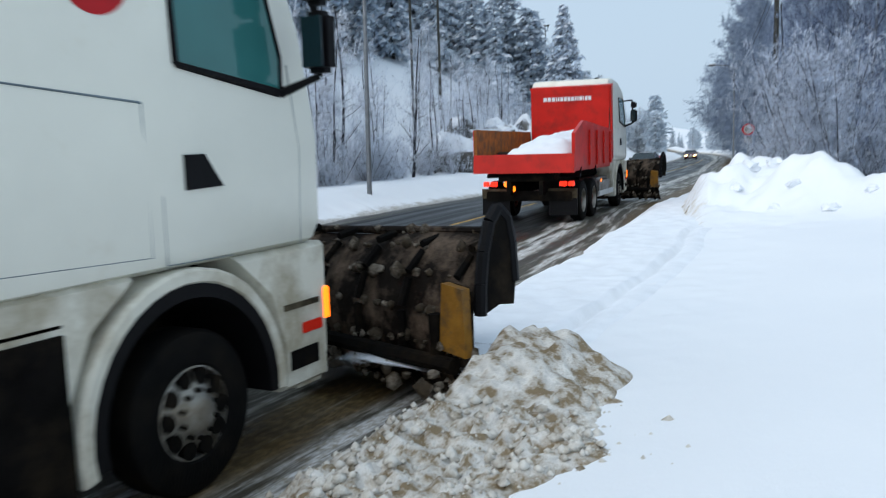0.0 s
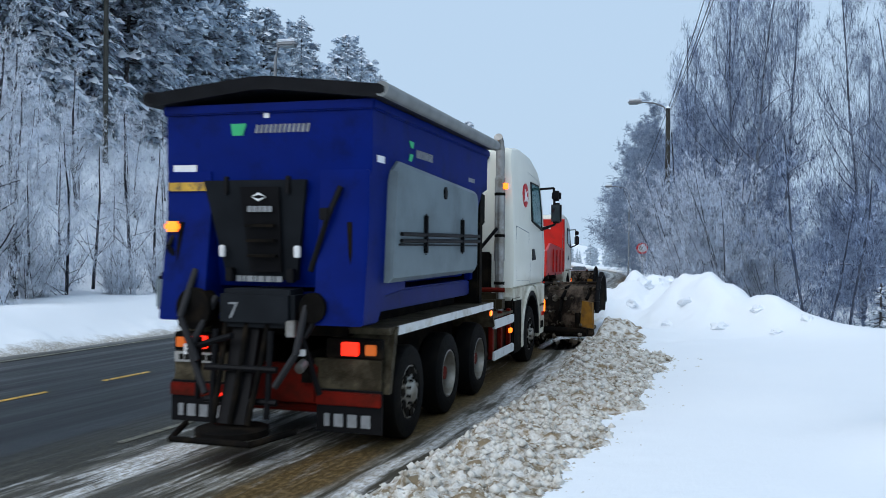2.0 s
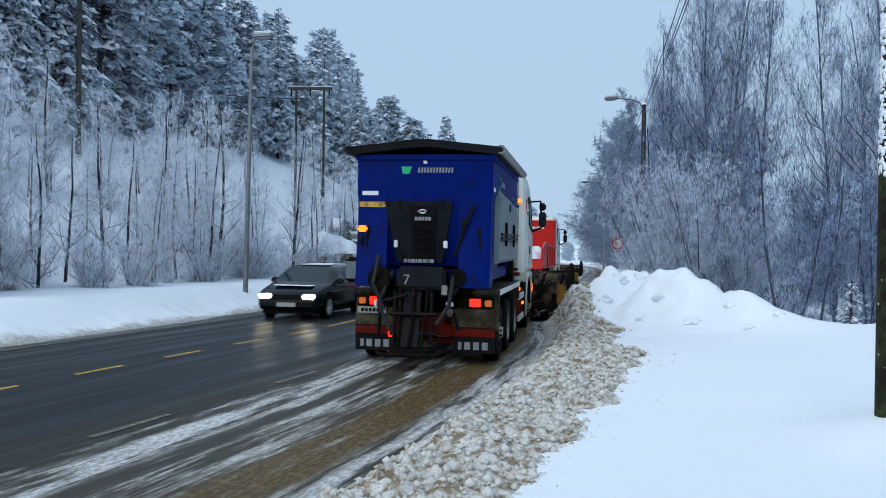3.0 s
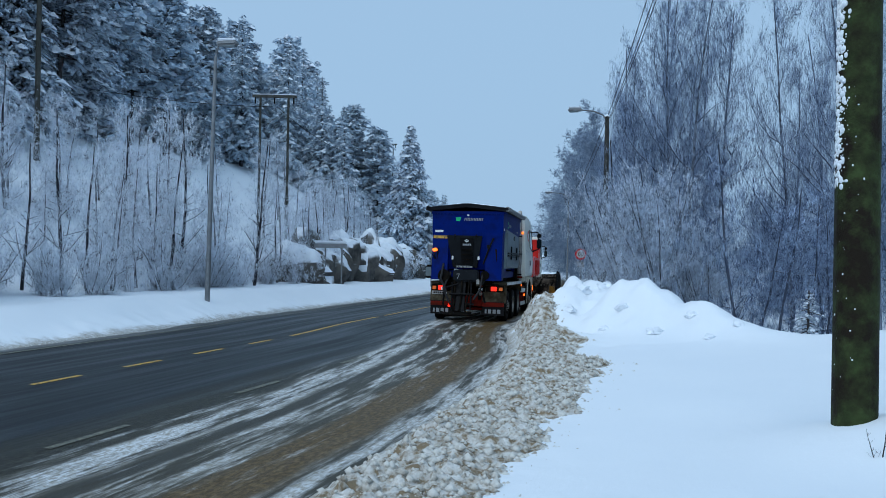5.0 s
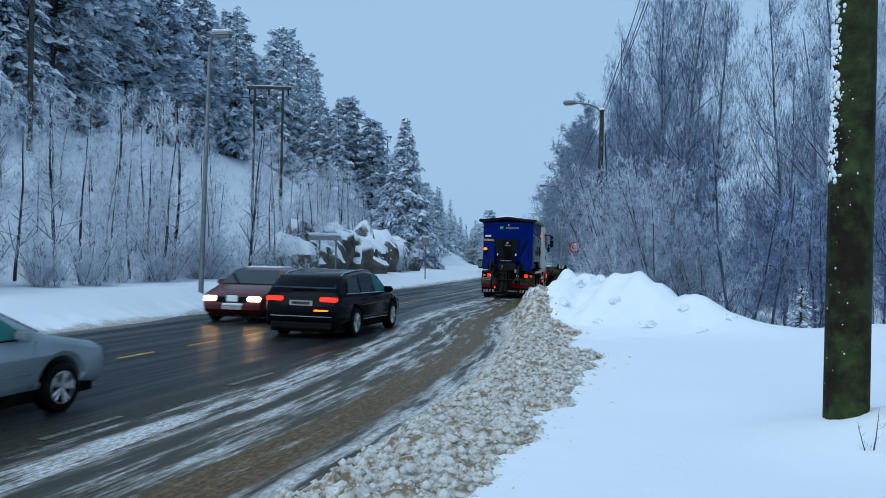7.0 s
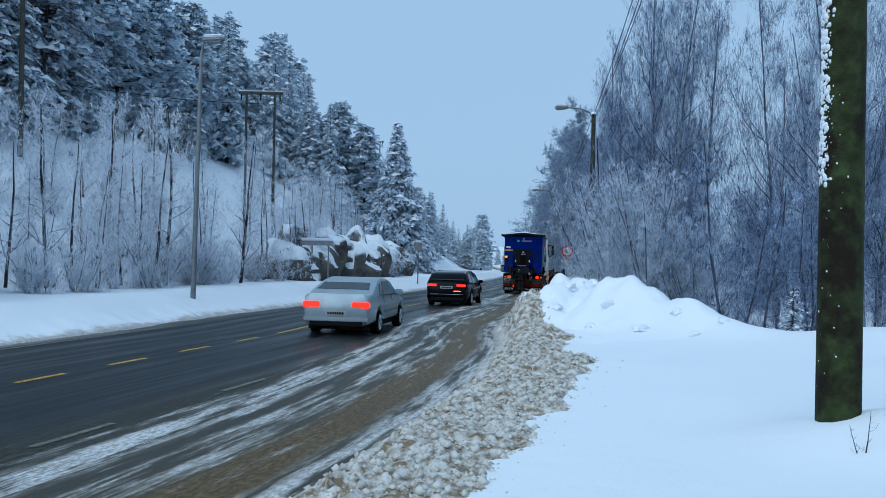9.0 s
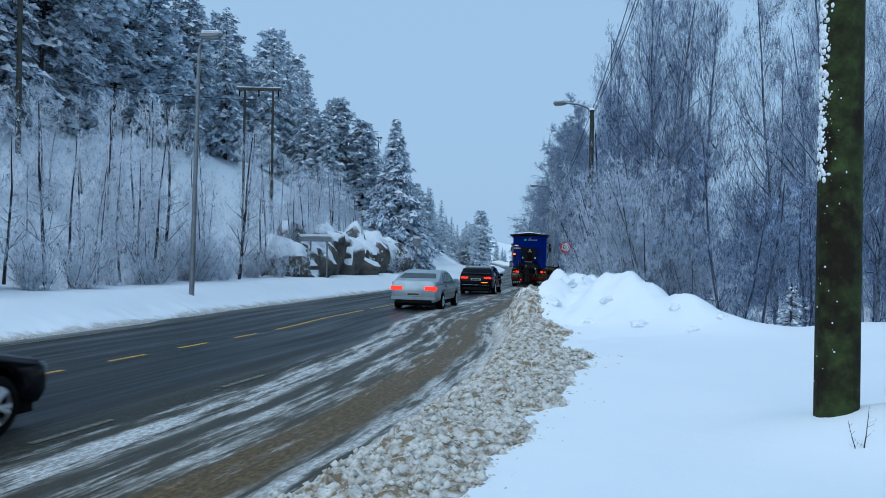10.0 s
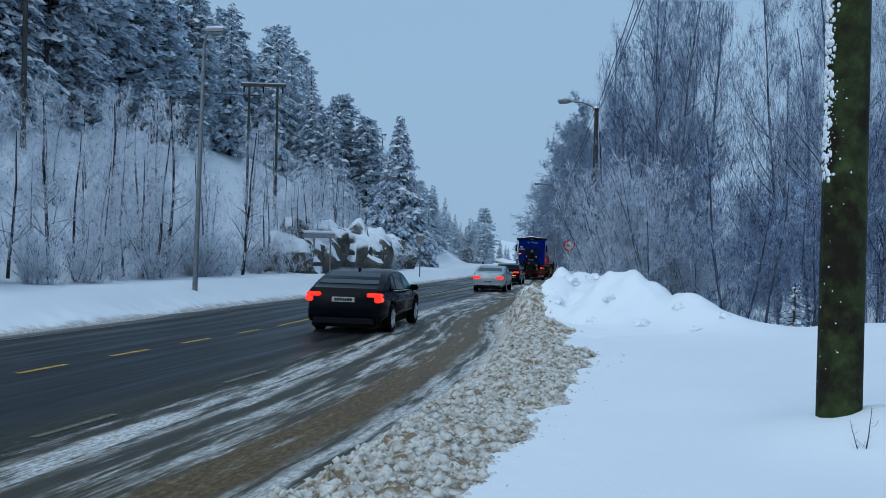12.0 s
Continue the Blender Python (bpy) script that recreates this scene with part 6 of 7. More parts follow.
    for s in (-1, 1):
        panel([(0.0, -1.035, 2.45 + s * 0.045), (0.085, -1.035, 2.45), (0.0, -1.035, 2.45 + s * 0.02), (-0.085, -1.035, 2.45)], 0.008, bm)
    part("rear_emblem", bm, M_SIGNWHITE, hopper)
    bars("maker_lettering", hopper, M_LETTER, (-0.13, -1.02, 2.30), (1, 0, 0), (0, 0, 1), (0.045,) * 5, 0.06, 0.012)
    bars("rear_lettering", hopper, M_LETTER, (-0.12, -0.868, 3.10), (1, 0, 0), (0.2, 0, 1), (0.03,) * 12, 0.085, 0.022)
    part("rear_mark", panel([(-0.40, -0.868, 3.20), (-0.22, -0.868, 3.20), (-0.26, -0.868, 3.08), (-0.38, -0.868, 3.08)], 0.008), M_LOGOGREEN, hopper, "green company mark")
    bars("rear_notice", hopper, M_SIGNWHITE, (-1.08, -0.868, 2.72), (1, 0, 0), (0, 0, 1), (0.28,), 0.07, 0)
    bars("warning_label", hopper, M_LINE_Y, (-1.12, -0.895, 2.52), (1, 0, 0), (0, 0, 1), (0.12, 0.02, 0.2, 0.02, 0.12), 0.09, 0.005)
    bars("rear_reflector", hopper, M_SIGNWHITE, (-0.02, -0.868, 3.25), (1, 0, 0), (0, 0, 1), (0.06,), 0.12, 0)
    bars("model_plate", hopper, M_LETTER, (-0.35, -0.80, 1.60), (1, 0, 0), (0, 0, 1), (0.06, 0.03, 0.07, 0.03, 0.07, 0.07, 0.02, 0.07), 0.06, 0.015)
    part("hatch_strut", path([(0.86, -0.92, 2.55), (0.74, -0.98, 2.25), (0.55, -0.95, 1.72)], 0.03), M_PLASTIC, hopper)
    part("strut_joint", block(0.66, 0.76, -1.02, -0.94, 2.22, 2.34, bevel=0.01), M_PLASTIC, hopper)
    for x in (-0.42, 0.28):
        part("hatch_hinge", block(x, x + 0.05, -1.0, -0.94, 2.48, 2.66, bevel=0.01), M_PLASTIC, hopper)
        part("hatch_latch", block(x - 0.02, x + 0.06, -0.90, -0.80, 1.60, 1.74, bevel=0.01), M_PLASTIC, hopper)
    part("lamp_stalk", path([(-1.06, -0.9, 2.05), (-1.08, -0.98, 1.95), (-1.02, -0.92, 1.85)], 0.03), M_PLASTIC, hopper)
    part("warning_lamp", block(-1.14, -0.97, -0.98, -0.88, 2.10, 2.21, bevel=0.03), M_AMBER, hopper, "flashing amber warning lamp")
    part("work_light", block(0.35, 0.42, -0.93, -0.88, 1.85, 1.97, bevel=0.01), M_SIGNWHITE, hopper)
    part("work_light", block(-0.5, -0.44, -0.93, -0.88, 1.85, 1.97, bevel=0.01), M_SIGNWHITE, hopper)
    sp = part("spreader_unit", block(-0.42, 0.42, -1.12, -0.72, 1.22, 1.58, bevel=0.05), M_DARKGREY, v, "black spreader drive at the tail")
    part("motor", bar((0.62, -1.1, 1.42), (0.62, -0.75, 1.42), 0.14, n=16), M_CHASSIS, sp)
    part("reel", bar((-0.72, -1.1, 1.38), (-0.72, -0.9, 1.38), 0.20, n=18), M_CHASSIS, sp)
    for x in (-0.36, -0.12, 0.12):
        part("chute_bar", path([(x, -1.05, 1.25), (x * 0.9, -1.20, 0.85), (x * 0.8 - 0.05, -1.32, 0.35)], 0.03), M_CHASSIS, sp)
    part("chute", extrude([(-1.00, 1.25), (-0.88, 1.25), (-1.16, 0.35), (-1.30, 0.35)], [(-0.30, 0), (0.0, 0)]), M_PLASTIC, sp, "black spreading chute")
    part("spinner", bar((-0.1, -1.35, 0.27), (-0.1, -1.35, 0.33), 0.36, n=26), M_CHASSIS, sp, "round spinner disc")
    part("spinner_guard", path([(-0.75, -1.15, 0.30), (-0.55, -1.72, 0.27), (0.3, -1.72, 0.27), (0.5, -1.2, 0.30)], 0.03), M_CHASSIS, sp)
    for k, pts in enumerate(([(-0.75, -1.0, 1.75), (-0.8, -1.2, 1.3), (-0.6, -1.2, 0.9)], [(-0.5, -1.0, 1.5), (-0.72, -1.15, 1.0), (-0.5, -1.2, 0.6)], [(0.55, -1.05, 1.5), (0.5, -1.2, 1.0), (0.3, -1.25, 0.7)])):
        part("rear_hose", path(pts, 0.035), M_CABLE, sp)
    for a, b in (((-0.42, -1.14, 1.2), (-0.42, -1.22, 0.4)), ((0.2, -1.14, 1.2), (0.2, -1.22, 0.4)), ((-0.5, -1.2, 0.85), (0.3, -1.2, 0.85)), ((-0.5, -1.2, 0.55), (0.3, -1.2, 0.55)), ((0.45, -1.0, 1.2), (0.62, -0.9, 0.6)), ((-0.7, -1.0, 1.1), (-0.75, -0.95, 0.5)), ((-0.75, -1.12, 1.0), (-0.2, -1.2, 1.15)), ((0.75, -0.95, 1.55), (0.55, -1.1, 1.15))):
        part("frame_bar", bar(a, b, 0.032, n=8), M_PLASTIC, sp)
    part("white_tag", block(-0.78, -0.70, -1.16, -1.14, 0.95, 1.05), M_SIGNWHITE, sp)
    part("white_tag", block(0.44, 0.56, -1.12, -1.10, 0.98, 1.04), M_SIGNWHITE, sp)
    part("hose_end", bar((0.5, -1.12, 0.86), (0.5, -1.02, 0.90), 0.05, n=10), M_STEEL, sp)
    part("valve", block(0.36, 0.46, -1.15, -1.05, 1.15, 1.3, bevel=0.01), M_STEEL, sp)
    part("side_unit", block(-1.42, -1.18, -0.95, -0.75, 1.38, 1.82, bevel=0.04), M_CHASSIS, v, "black camera box on the side")
    part("side_unit_lens", block(-1.40, -1.22, -0.965, -0.952, 1.45, 1.75), M_GREYPL, v)
    part("rear_red_lamp", block(-0.62, -0.55, -1.02, -0.98, 0.46, 0.56, bevel=0.01), M_TAIL, v, "small lit red lamp")
    pl = part("number_plate", block(-1.18, -0.68, -0.945, -0.93, 0.86, 0.97), M_NUMPLATE, v)
    bars("plate_bars", pl, M_CHASSIS, (-1.12, -0.948, 0.885), (1, 0, 0), (0, 0, 1), (0.05,) * 6, 0.06, 0.018)
    for ob in (hopper, *hopper.children_recursive):
        box = ob.name.startswith(("side_box", "box_step", "strap", "filler"))
        for p in ob.data.vertices:
            y = p.co.y - (0.62 if box else 0)
            p.co.y, p.co.z = -1.15 + (y + 0.88) * 0.80, 1.70 + (p.co.z - 1.55) * 1.02
    for ob in (sp, *sp.children_recursive):
        for p in ob.data.vertices:
            p.co.y, p.co.z = p.co.y - 0.22, p.co.z * 1.08 - 0.02
    txt = bpy.data.curves.new("fleet_number", "FONT")
    txt.body, txt.size, txt.align_x, txt.align_y, txt.extrude = "7", 0.24, "CENTER", "CENTER", 0.002
    txt.materials.append(M_LETTER)
    t = new("fleet_number", txt)
    t.parent = sp
    t.matrix_basis = pose(-0.24, -1.345, 1.46, 90, 0, 0)
    plough(v, F + 2.05, roll=True)
    return v


def tipper_lorry():
    v = thing("tipper_lorry", "lorry with a red tipper body loaded with snow, and a plough", "lorry")
    F = 5.5
    for y in (0.0, 1.37):
        for x in (0.93, -0.93):
            wheel(v, x, y, 0.52, "rear")
    for x in (1.06, -1.06):
        wheel(v, x, F, 0.52, "steer")
    for s in (1, -1):
        part("chassis_rail", block(*sorted((s * 0.36, s * 0.46)), -1.2, F + 1.2, 0.72, 1.05), M_CHASSIS, v)
        part("rear_panel", block(*sorted((s * 0.5, s * 1.22)), -0.82, -0.76, 0.62, 0.86), M_PLATE, v)
        part("mud_flap", block(*sorted((s * 0.5, s * 1.22)), -0.80, -0.77, 0.2, 0.62), M_PLASTIC, v)
        part("fender", extrude(arch(0.68, 0.5, 1.28, 150, 30, 8) + arch(0.68, 0.5, 1.24, 30, 150, 8), [(s * 0.62, 0), (s * 1.22, 0)]), M_PLASTIC, v)
        part("tail_lamp", block(*sorted((s * 0.80, s * 0.98)), -0.90, -0.82, 0.92, 1.04, bevel=0.01), M_TAIL, v, "lit red tail lamp")
        part("side_lamp", block(*sorted((s * 1.02, s * 1.16)), -0.90, -0.82, 0.92, 1.04, bevel=0.01), M_TAIL, v)
        part("guard_rail", block(*sorted((s * 1.17, s * 1.22)), 2.2, 4.4, 0.5, 0.64, bevel=0.01), M_WHITE_RAIL, v)
        part("fuel_tank", block(*sorted((s * 0.5, s * 1.15)), 2.4, 4.2, 0.45, 1.0, bevel=0.08), M_STEEL, v)
        part("side_marker", block(*sorted((s * 1.22, s * 1.24)), 2.3, 2.4, 0.9, 0.97), M_AMBER, v)
    disc(v, "amber_lamp", M_AMBER, (-0.55, -0.9, 0.98), (0, 1, 0), 0.07, 0.06, 14, "lit amber warning lamp")
    disc(v, "stop_lamp", M_AMBER, (-0.38, -0.95, 0.86), (0, 1, 0), 0.08, 0.06, 14)
    part("cross_beam", block(-1.1, 1.1, -0.85, -0.70, 0.55, 0.8, bevel=0.02), M_CHASSIS, v)
    part("subframe", block(-0.7, 0.7, -1.1, 3.9, 1.05, 1.28, bevel=0.02), M_CHASSIS, v)
    # open tray: floor, sides, tapered front board
    body = part("tipper_body", block(-1.20, 1.20, -1.25, 3.95, 1.28, 1.40, bevel=0.02), M_RED, v, "red steel tipper tray")
    part("tailgate", extrude([(-1.35, 1.26), (-1.24, 1.26), (-1.20, 1.72), (-1.30, 1.72)], [(-1.27, 0), (1.27, 0)]), M_RED, body, "low red tailgate")
    part("left_side", extrude([(-1.25, 1.38), (3.95, 1.38), (3.95, 2.35), (-1.25, 2.35)], [(-1.27, 0), (-1.20, 0)]), M_RUST, body, "rust-brown inner side wall")
    part("left_skin", extrude([(-1.25, 1.38), (3.95, 1.38), (3.95, 2.34), (-1.25, 2.34)], [(-1.285, 0), (-1.272, 0)]), M_RED, body)
    part("right_side", extrude([(0.0, 1.38), (3.95, 1.38), (3.95, 2.35), (0.0, 2.52)], [(1.20, 0), (1.27, 0)]), M_RED, body, "red side wall")
    part("right_wing", extrude([(-1.25, 1.38), (0.02, 1.38), (0.02, 2.52), (-0.2, 2.52), (-1.25, 2.2)], [(1.19, 0), (1.275, 0)]), M_RED, body)
    for y in (0.4, 1.4, 2.4, 3.4):
        part("side_rib", block(1.272, 1.32, y, y + 0.1, 1.4, 2.3, bevel=0.01), M_RED, body)
    part("front_board", panel([(-1.15, 3.95, 1.4), (1.15, 3.95, 1.4), (1.24, 3.70, 3.60), (-1.10, 3.70, 3.60)], 0.07), M_RED, body, "tall red headboard with white lettering")
    part("board_cap", panel([(-1.12, 3.67, 3.60), (1.28, 3.67, 3.60), (1.28, 4.0, 3.66), (-1.08, 4.0, 3.66)], 0.06), M_RED, body)
    part("board_side", panel([(1.25, 3.70, 3.60), (1.25, 3.95, 1.5), (1.25, 4.1, 1.5), (1.25, 3.98, 3.63)], 0.05), M_RED, body)
    bars("board_lettering", body, M_SIGNWHITE, (-0.72, 3.685, 3.22), (1, 0, 0), (0, -0.114, 1), (0.10, 0.10, 0.10, 0.03, 0.05, 0.09, 0.08, 0.08, 0.09, 0.04, 0.04, 0.08, 0.03, 0.08, 0.08), 0.12, 0.025)
    bm = bmesh.new()
    bmesh.ops.create_grid(bm, x_segments=22, y_segments=30, size=1, matrix=Matrix.Translation((0.15, 1.4, 1.42)) @ Matrix.Diagonal((1.04, 2.5, 1, 1)))
    for p in bm.verts:
        e = max(0, 1 - (abs(p.co.x - 0.15) / 1.04) ** 4) * max(0, 1 - (abs(p.co.y - 1.4) / 2.5) ** 4)
        p.co.z = 1.38 + e * (0.35 + 0.75 * float(rough(p.co.x, p.co.y, 0.8, 3, 40)) + 0.18 * p.co.x)
    part("snow_load", bm, M_SNOWCAP, body, "load of snow in the tray", 80)
    cab = lorry_cab(v, F, logo=False)
    part("roof_beacon", bar((0.7, F - 0.9, 3.7), (0.7, F - 0.9, 3.92), 0.07, n=12), M_PLASTIC, cab)
    plough(v, F + 2.2)
    return v


# ======== cars ========
def car(name, label, paint, spec):
    """A car from its side outline. Rear axle at y = 0, driving toward +y."""
    v = thing(name, label, "car")
    wb, W, r = spec["base"], spec["half"], spec["r"]
    low = spec["low"]
    out = [spec["tail"][0]] + arch(0, r, r + 0.055, 180, 0, 10) + arch(wb, r, r + 0.055, 180, 0, 10) + spec["nose"] + spec["roof"] + spec["tail"][:0:-1]
    belt, top = spec["belt"], spec["top"]
    bm = extrude(out, [(-W, 0.09), (-W + 0.035, 0.03), (-W + 0.14, 0.0), (W - 0.14, 0.0), (W - 0.035, 0.03), (W, 0.09)])
    for z in (0.45, 0.7, belt, belt + 0.2):
        bmesh.ops.bisect_plane(bm, geom=list(bm.verts) + list(bm.edges) + list(bm.faces), plane_co=(0, 0, z), plane_no=(0, 0, 1))

    y_min, y_max = min(p[0] for p in out), max(p[0] for p in out)

    def squeeze(x, y, z):
        k = 1 - 0.42 * max(0, z - belt) if z > belt else 1 - 0.10 * max(0, 0.5 - z)
        e = 0.0
        if y > wb + 0.1:
            e = ((y - wb - 0.1) / (y_max - wb - 0.1)) ** 2 * 0.11
        if y < -0.2:
            e = ((-0.2 - y) / (-0.2 - y_min)) ** 2 * 0.10
        return x * k * (1 - e), y, z

    for p in bm.verts:
        p.co = squeeze(*p.co)
    body = part("body", bm, paint, v, spec["paint"], 32)
    part("underbody", block(-W + 0.16, W - 0.16, y_min + 0.15, y_max - 0.2, low - 0.06, low + 0.25), M_CHASSIS, v)
    side = lambda s, y, z, o=0.004: (lambda q: (q[0] + s * o, q[1], q[2]))(squeeze(s * W, y, z))
    for s in (1, -1):
        for pts in spec["glass"]:
            part("side_window", panel([side(s, *p) for p in pts], 0.014), M_GLASS if s * spec.get("way", 1) < 0 or pts is not spec["glass"][-1] else M_GLASS_T, body)
        trim = bmesh.new()
        pts = spec["trim"]
        for a, b in zip(pts[:-1], pts[1:]):
            tube(trim, side(s, *a, 0.006), side(s, *b, 0.006), 0.011, n=5)
        part("window_trim", trim, spec.get("trim_m", M_CHROME), body)
        seam = bmesh.new()
        for pts in spec["seams"]:
            for a, b in zip(pts[:-1], pts[1:]):
                tube(seam, side(s, *a, 0.0), side(s, *b, 0.0), 0.005, n=4)
        part("door_seam", seam, M_CHASSIS, body)
        for y in spec["handles"]:
            part("door_handle", bar(side(s, y, belt - 0.12, 0.01), side(s, y + 0.17, belt - 0.115, 0.01), 0.014, n=6), paint, body)
        my = spec["mirror"]
        q = side(s, my, belt + 0.06, 0)
        part("mirror", block(*sorted((q[0] - s * 0.02, q[0] + s * 0.22)), my - 0.06, my + 0.07, belt - 0.01, belt + 0.14, bevel=0.035), paint, body)
        sill = spec.get("sill")
        if sill:
            part("sill_trim", bar(side(s, 0.5, low + 0.17, 0.005), side(s, wb - 0.5, low + 0.14, 0.005), 0.012, n=5), sill, body)
        for x0, x1, z0, z1, m in spec["tail_lamps"]:
            yy = spec["tail_y"]
            part("tail_lamp", block(*sorted((s * x0, s * x1)), yy - 0.03, yy + spec.get("wrap", 0.12), z0, z1, bevel=0.02), m, body, "red tail lamp")
        hx0, hx1, hz0, hz1 = spec["head"]
        hy = spec["head_y"]
        part("headlamp", block(*sorted((s * hx0, s * hx1)), hy - 0.12, hy, hz0, hz1, bevel=0.03), spec["head_m"], body, "headlamp")
        for y in (0, wb):
            wheel(v, s * (W - 0.10), y, r, "car")
    (ya, za), (yb, zb) = spec["rear_glass"]
    wa, wb2 = W * (1 - 0.42 * max(0, za - belt)) - 0.14, W * (1 - 0.42 * max(0, zb - belt)) - 0.16
    part("rear_window", panel([(-wa, ya - 0.008, za), (wa, ya - 0.008, za), (wb2, yb - 0.008, zb), (-wb2, yb - 0.008, zb)], 0.016), M_GLASS, body)
    (ya, za), (yb, zb) = spec["front_glass"]
    wa, wb2 = W * (1 - 0.42 * max(0, za - belt)) - 0.12, W * (1 - 0.42 * max(0, zb - belt)) - 0.14
    part("windscreen", panel([(-wa, ya + 0.010, za), (wa, ya + 0.010, za), (wb2, yb + 0.010, zb), (-wb2, yb + 0.010, zb)], 0.016), M_GLASS, body)
    pz, py = spec["plate"]
    plate = part("number_plate", block(-0.26, 0.26, py - 0.014, py, pz, pz + 0.11), M_NUMPLATE, body)
    bars("plate_bars", plate, M_CHASSIS, (-0.20, py - 0.018, pz + 0.025), (1, 0, 0), (0, 0, 1), (0.045,) * 7, 0.06, 0.014)
    fy, fz = spec["front_plate"]
    plate = part("front_number_plate", block(-0.26, 0.26, fy, fy + 0.014, fz, fz + 0.11), M_NUMPLATE, body)
    part("grille", block(-0.42, 0.42, fy - 0.06, fy - 0.002 + 0.02, fz + 0.16, fz + 0.32, bevel=0.02), M_PLASTIC, body)
    part("lower_bumper", block(-W + 0.22, W - 0.22, y_min - 0.005, y_min + 0.1, low + 0.02, low + 0.16, bevel=0.02), M_PLASTIC, body)
    for nm, a, m in spec.get("extra", ()):
        part(nm, block(*a, bevel=0.015), m, body)
    return v


def saloon_spec(base, half, high, r, rear, front, paint, **kw):
    s = dict(base=base, half=half, r=r, low=0.22, belt=0.93, top=high, paint=paint, tail_y=-rear, head_y=base + front + 0.012,
             tail=[(-rear + 0.10, 0.26), (-rear, 0.42), (-rear - 0.02, 0.62), (-rear + 0.02, 0.92), (-rear + 0.08, 1.02)],
             nose=[(base + front - 0.16, 0.24), (base + front - 0.01, 0.36), (base + front, 0.52), (base + front - 0.06, 0.68), (base + front - 0.22, 0.78)],
             roof=[(base - 0.22, 0.96), (base - 0.62, 1.15), (base - 1.0, high - 0.07), (base - 1.35, high - 0.01), (base - 1.9, high), (0.42, high - 0.05), (0.05, high - 0.15), (-0.35, 1.12), (-0.62, 1.03)],
             glass=[[(0.02, 0.99), (0.34, 0.98), (0.40, high - 0.14), (0.28, high - 0.15)], [(0.42, 0.98), (1.30, 0.965), (1.36, high - 0.09), (0.60, high - 0.10)], [(1.40, 0.965), (base - 0.56, 0.95), (base - 1.02, high - 0.14), (base - 1.2, high - 0.10), (1.46, high - 0.09)]],
             trim=[(0.0, 0.975), (1.3, 0.95), (base - 0.5, 0.94)],
             seams=[[(1.36, 0.3), (1.38, 0.93)], [(0.48, 0.72), (0.40, 0.93)], [(base - 0.52, 0.36), (base - 0.46, 0.9)]],
             handles=(0.55, 1.5), mirror=base - 0.72, tail_lamps=[(half - 0.36, half - 0.05, 0.72, 0.88, M_TAIL)], head=(half - 0.45, half - 0.12, 0.56, 0.70), head_m=M_HEADW,
             rear_glass=((-0.36, 1.115), (0.07, high - 0.13)), front_glass=((base - 0.26, 0.985), (base - 0.98, high - 0.06)), plate=(0.74, -rear - 0.02), front_plate=(base + front - 0.005, 0.36))
    s.update(kw)
    return s


def estate_spec(base, half, high, r, rear, front, paint, **kw):
    s = saloon_spec(base, half, high, r, rear, front, paint)
    s.update(tail=[(-rear + 0.10, 0.26), (-rear, 0.42), (-rear - 0.02, 0.62), (-rear + 0.02, 0.92), (-rear + 0.10, 1.04)],
             roof=[(base - 0.22, 0.98), (base - 0.62, 1.165), (base - 1.0, high - 0.10), (base - 1.35, high - 0.03), (base - 1.8, high), (0.7, high - 0.015), (0.1, high - 0.05), (-rear + 0.56, high - 0.11), (-rear + 0.44, high - 0.17), (-rear + 0.20, 1.14)],
             glass=[[(-rear + 0.50, 1.02), (0.22, 1.0), (0.30, high - 0.12), (-rear + 0.72, high - 0.15)], [(0.32, 1.0), (1.25, 0.985), (1.30, high - 0.10), (0.40, high - 0.11)], [(1.34, 0.985), (base - 0.56, 0.97), (base - 1.0, high - 0.16), (base - 1.2, high - 0.11), (1.40, high - 0.10)]],
             trim=[(-rear + 0.42, 1.0), (0.4, 0.985), (base - 0.5, 0.955)],
             seams=[[(1.30, 0.3), (1.32, 0.95)], [(0.46, 0.72), (0.36, 0.95)], [(base - 0.52, 0.36), (base - 0.46, 0.92)]],
             belt=0.95, rear_glass=((-rear + 0.17, 1.10), (-rear + 0.44, high - 0.19)))
    s.update(kw)
    return s


blue_lorry = gritting_lorry()
red_lorry = tipper_lorry()
es = estate_spec(2.84, 0.92, 1.50, 0.335, 1.03, 0.96, "glossy black car paint", sill=M_CHROME)
es["tail_lamps"] = [(0.42, 0.81, 0.83, 0.93, M_TAIL)]
es["wrap"], es["head_m"] = 0.2, M_GREYPL
es["extra"] = [("bumper_trim", (-0.7, 0.7, -1.062, -1.04, 0.50, 0.515), M_CHROME), ("bumper_lamp", (0.30, 0.62, -1.066, -1.045, 0.62, 0.66), M_AMBER), ("wiper", (-0.3, 0.3, -0.93, -0.90, 1.06, 1.09), M_PLASTIC)]
estate = car("black_estate_car", "glossy black estate car with roof rails and lit tail lamps", M_BLACKCAR, es)
for s in (0.66, -0.66):
    part("roof_rail", path([(s, -0.42, 1.37), (s, -0.20, 1.435), (s, 0.4, 1.475), (s, 1.0, 1.495), (s, 1.5, 1.47), (s, 1.72, 1.41)], 0.018), M_CHROME, estate, "bright roof rail")
ss = saloon_spec(2.70, 0.87, 1.40, 0.30, 1.02, 0.92, "dull silver grey car paint", trim_m=M_PLASTIC)
ss["tail_lamps"] = [(0.40, 0.82, 0.68, 0.83, M_TAIL)]
ss["plate"], ss["head_m"] = (0.50, -1.035), M_GREYPL
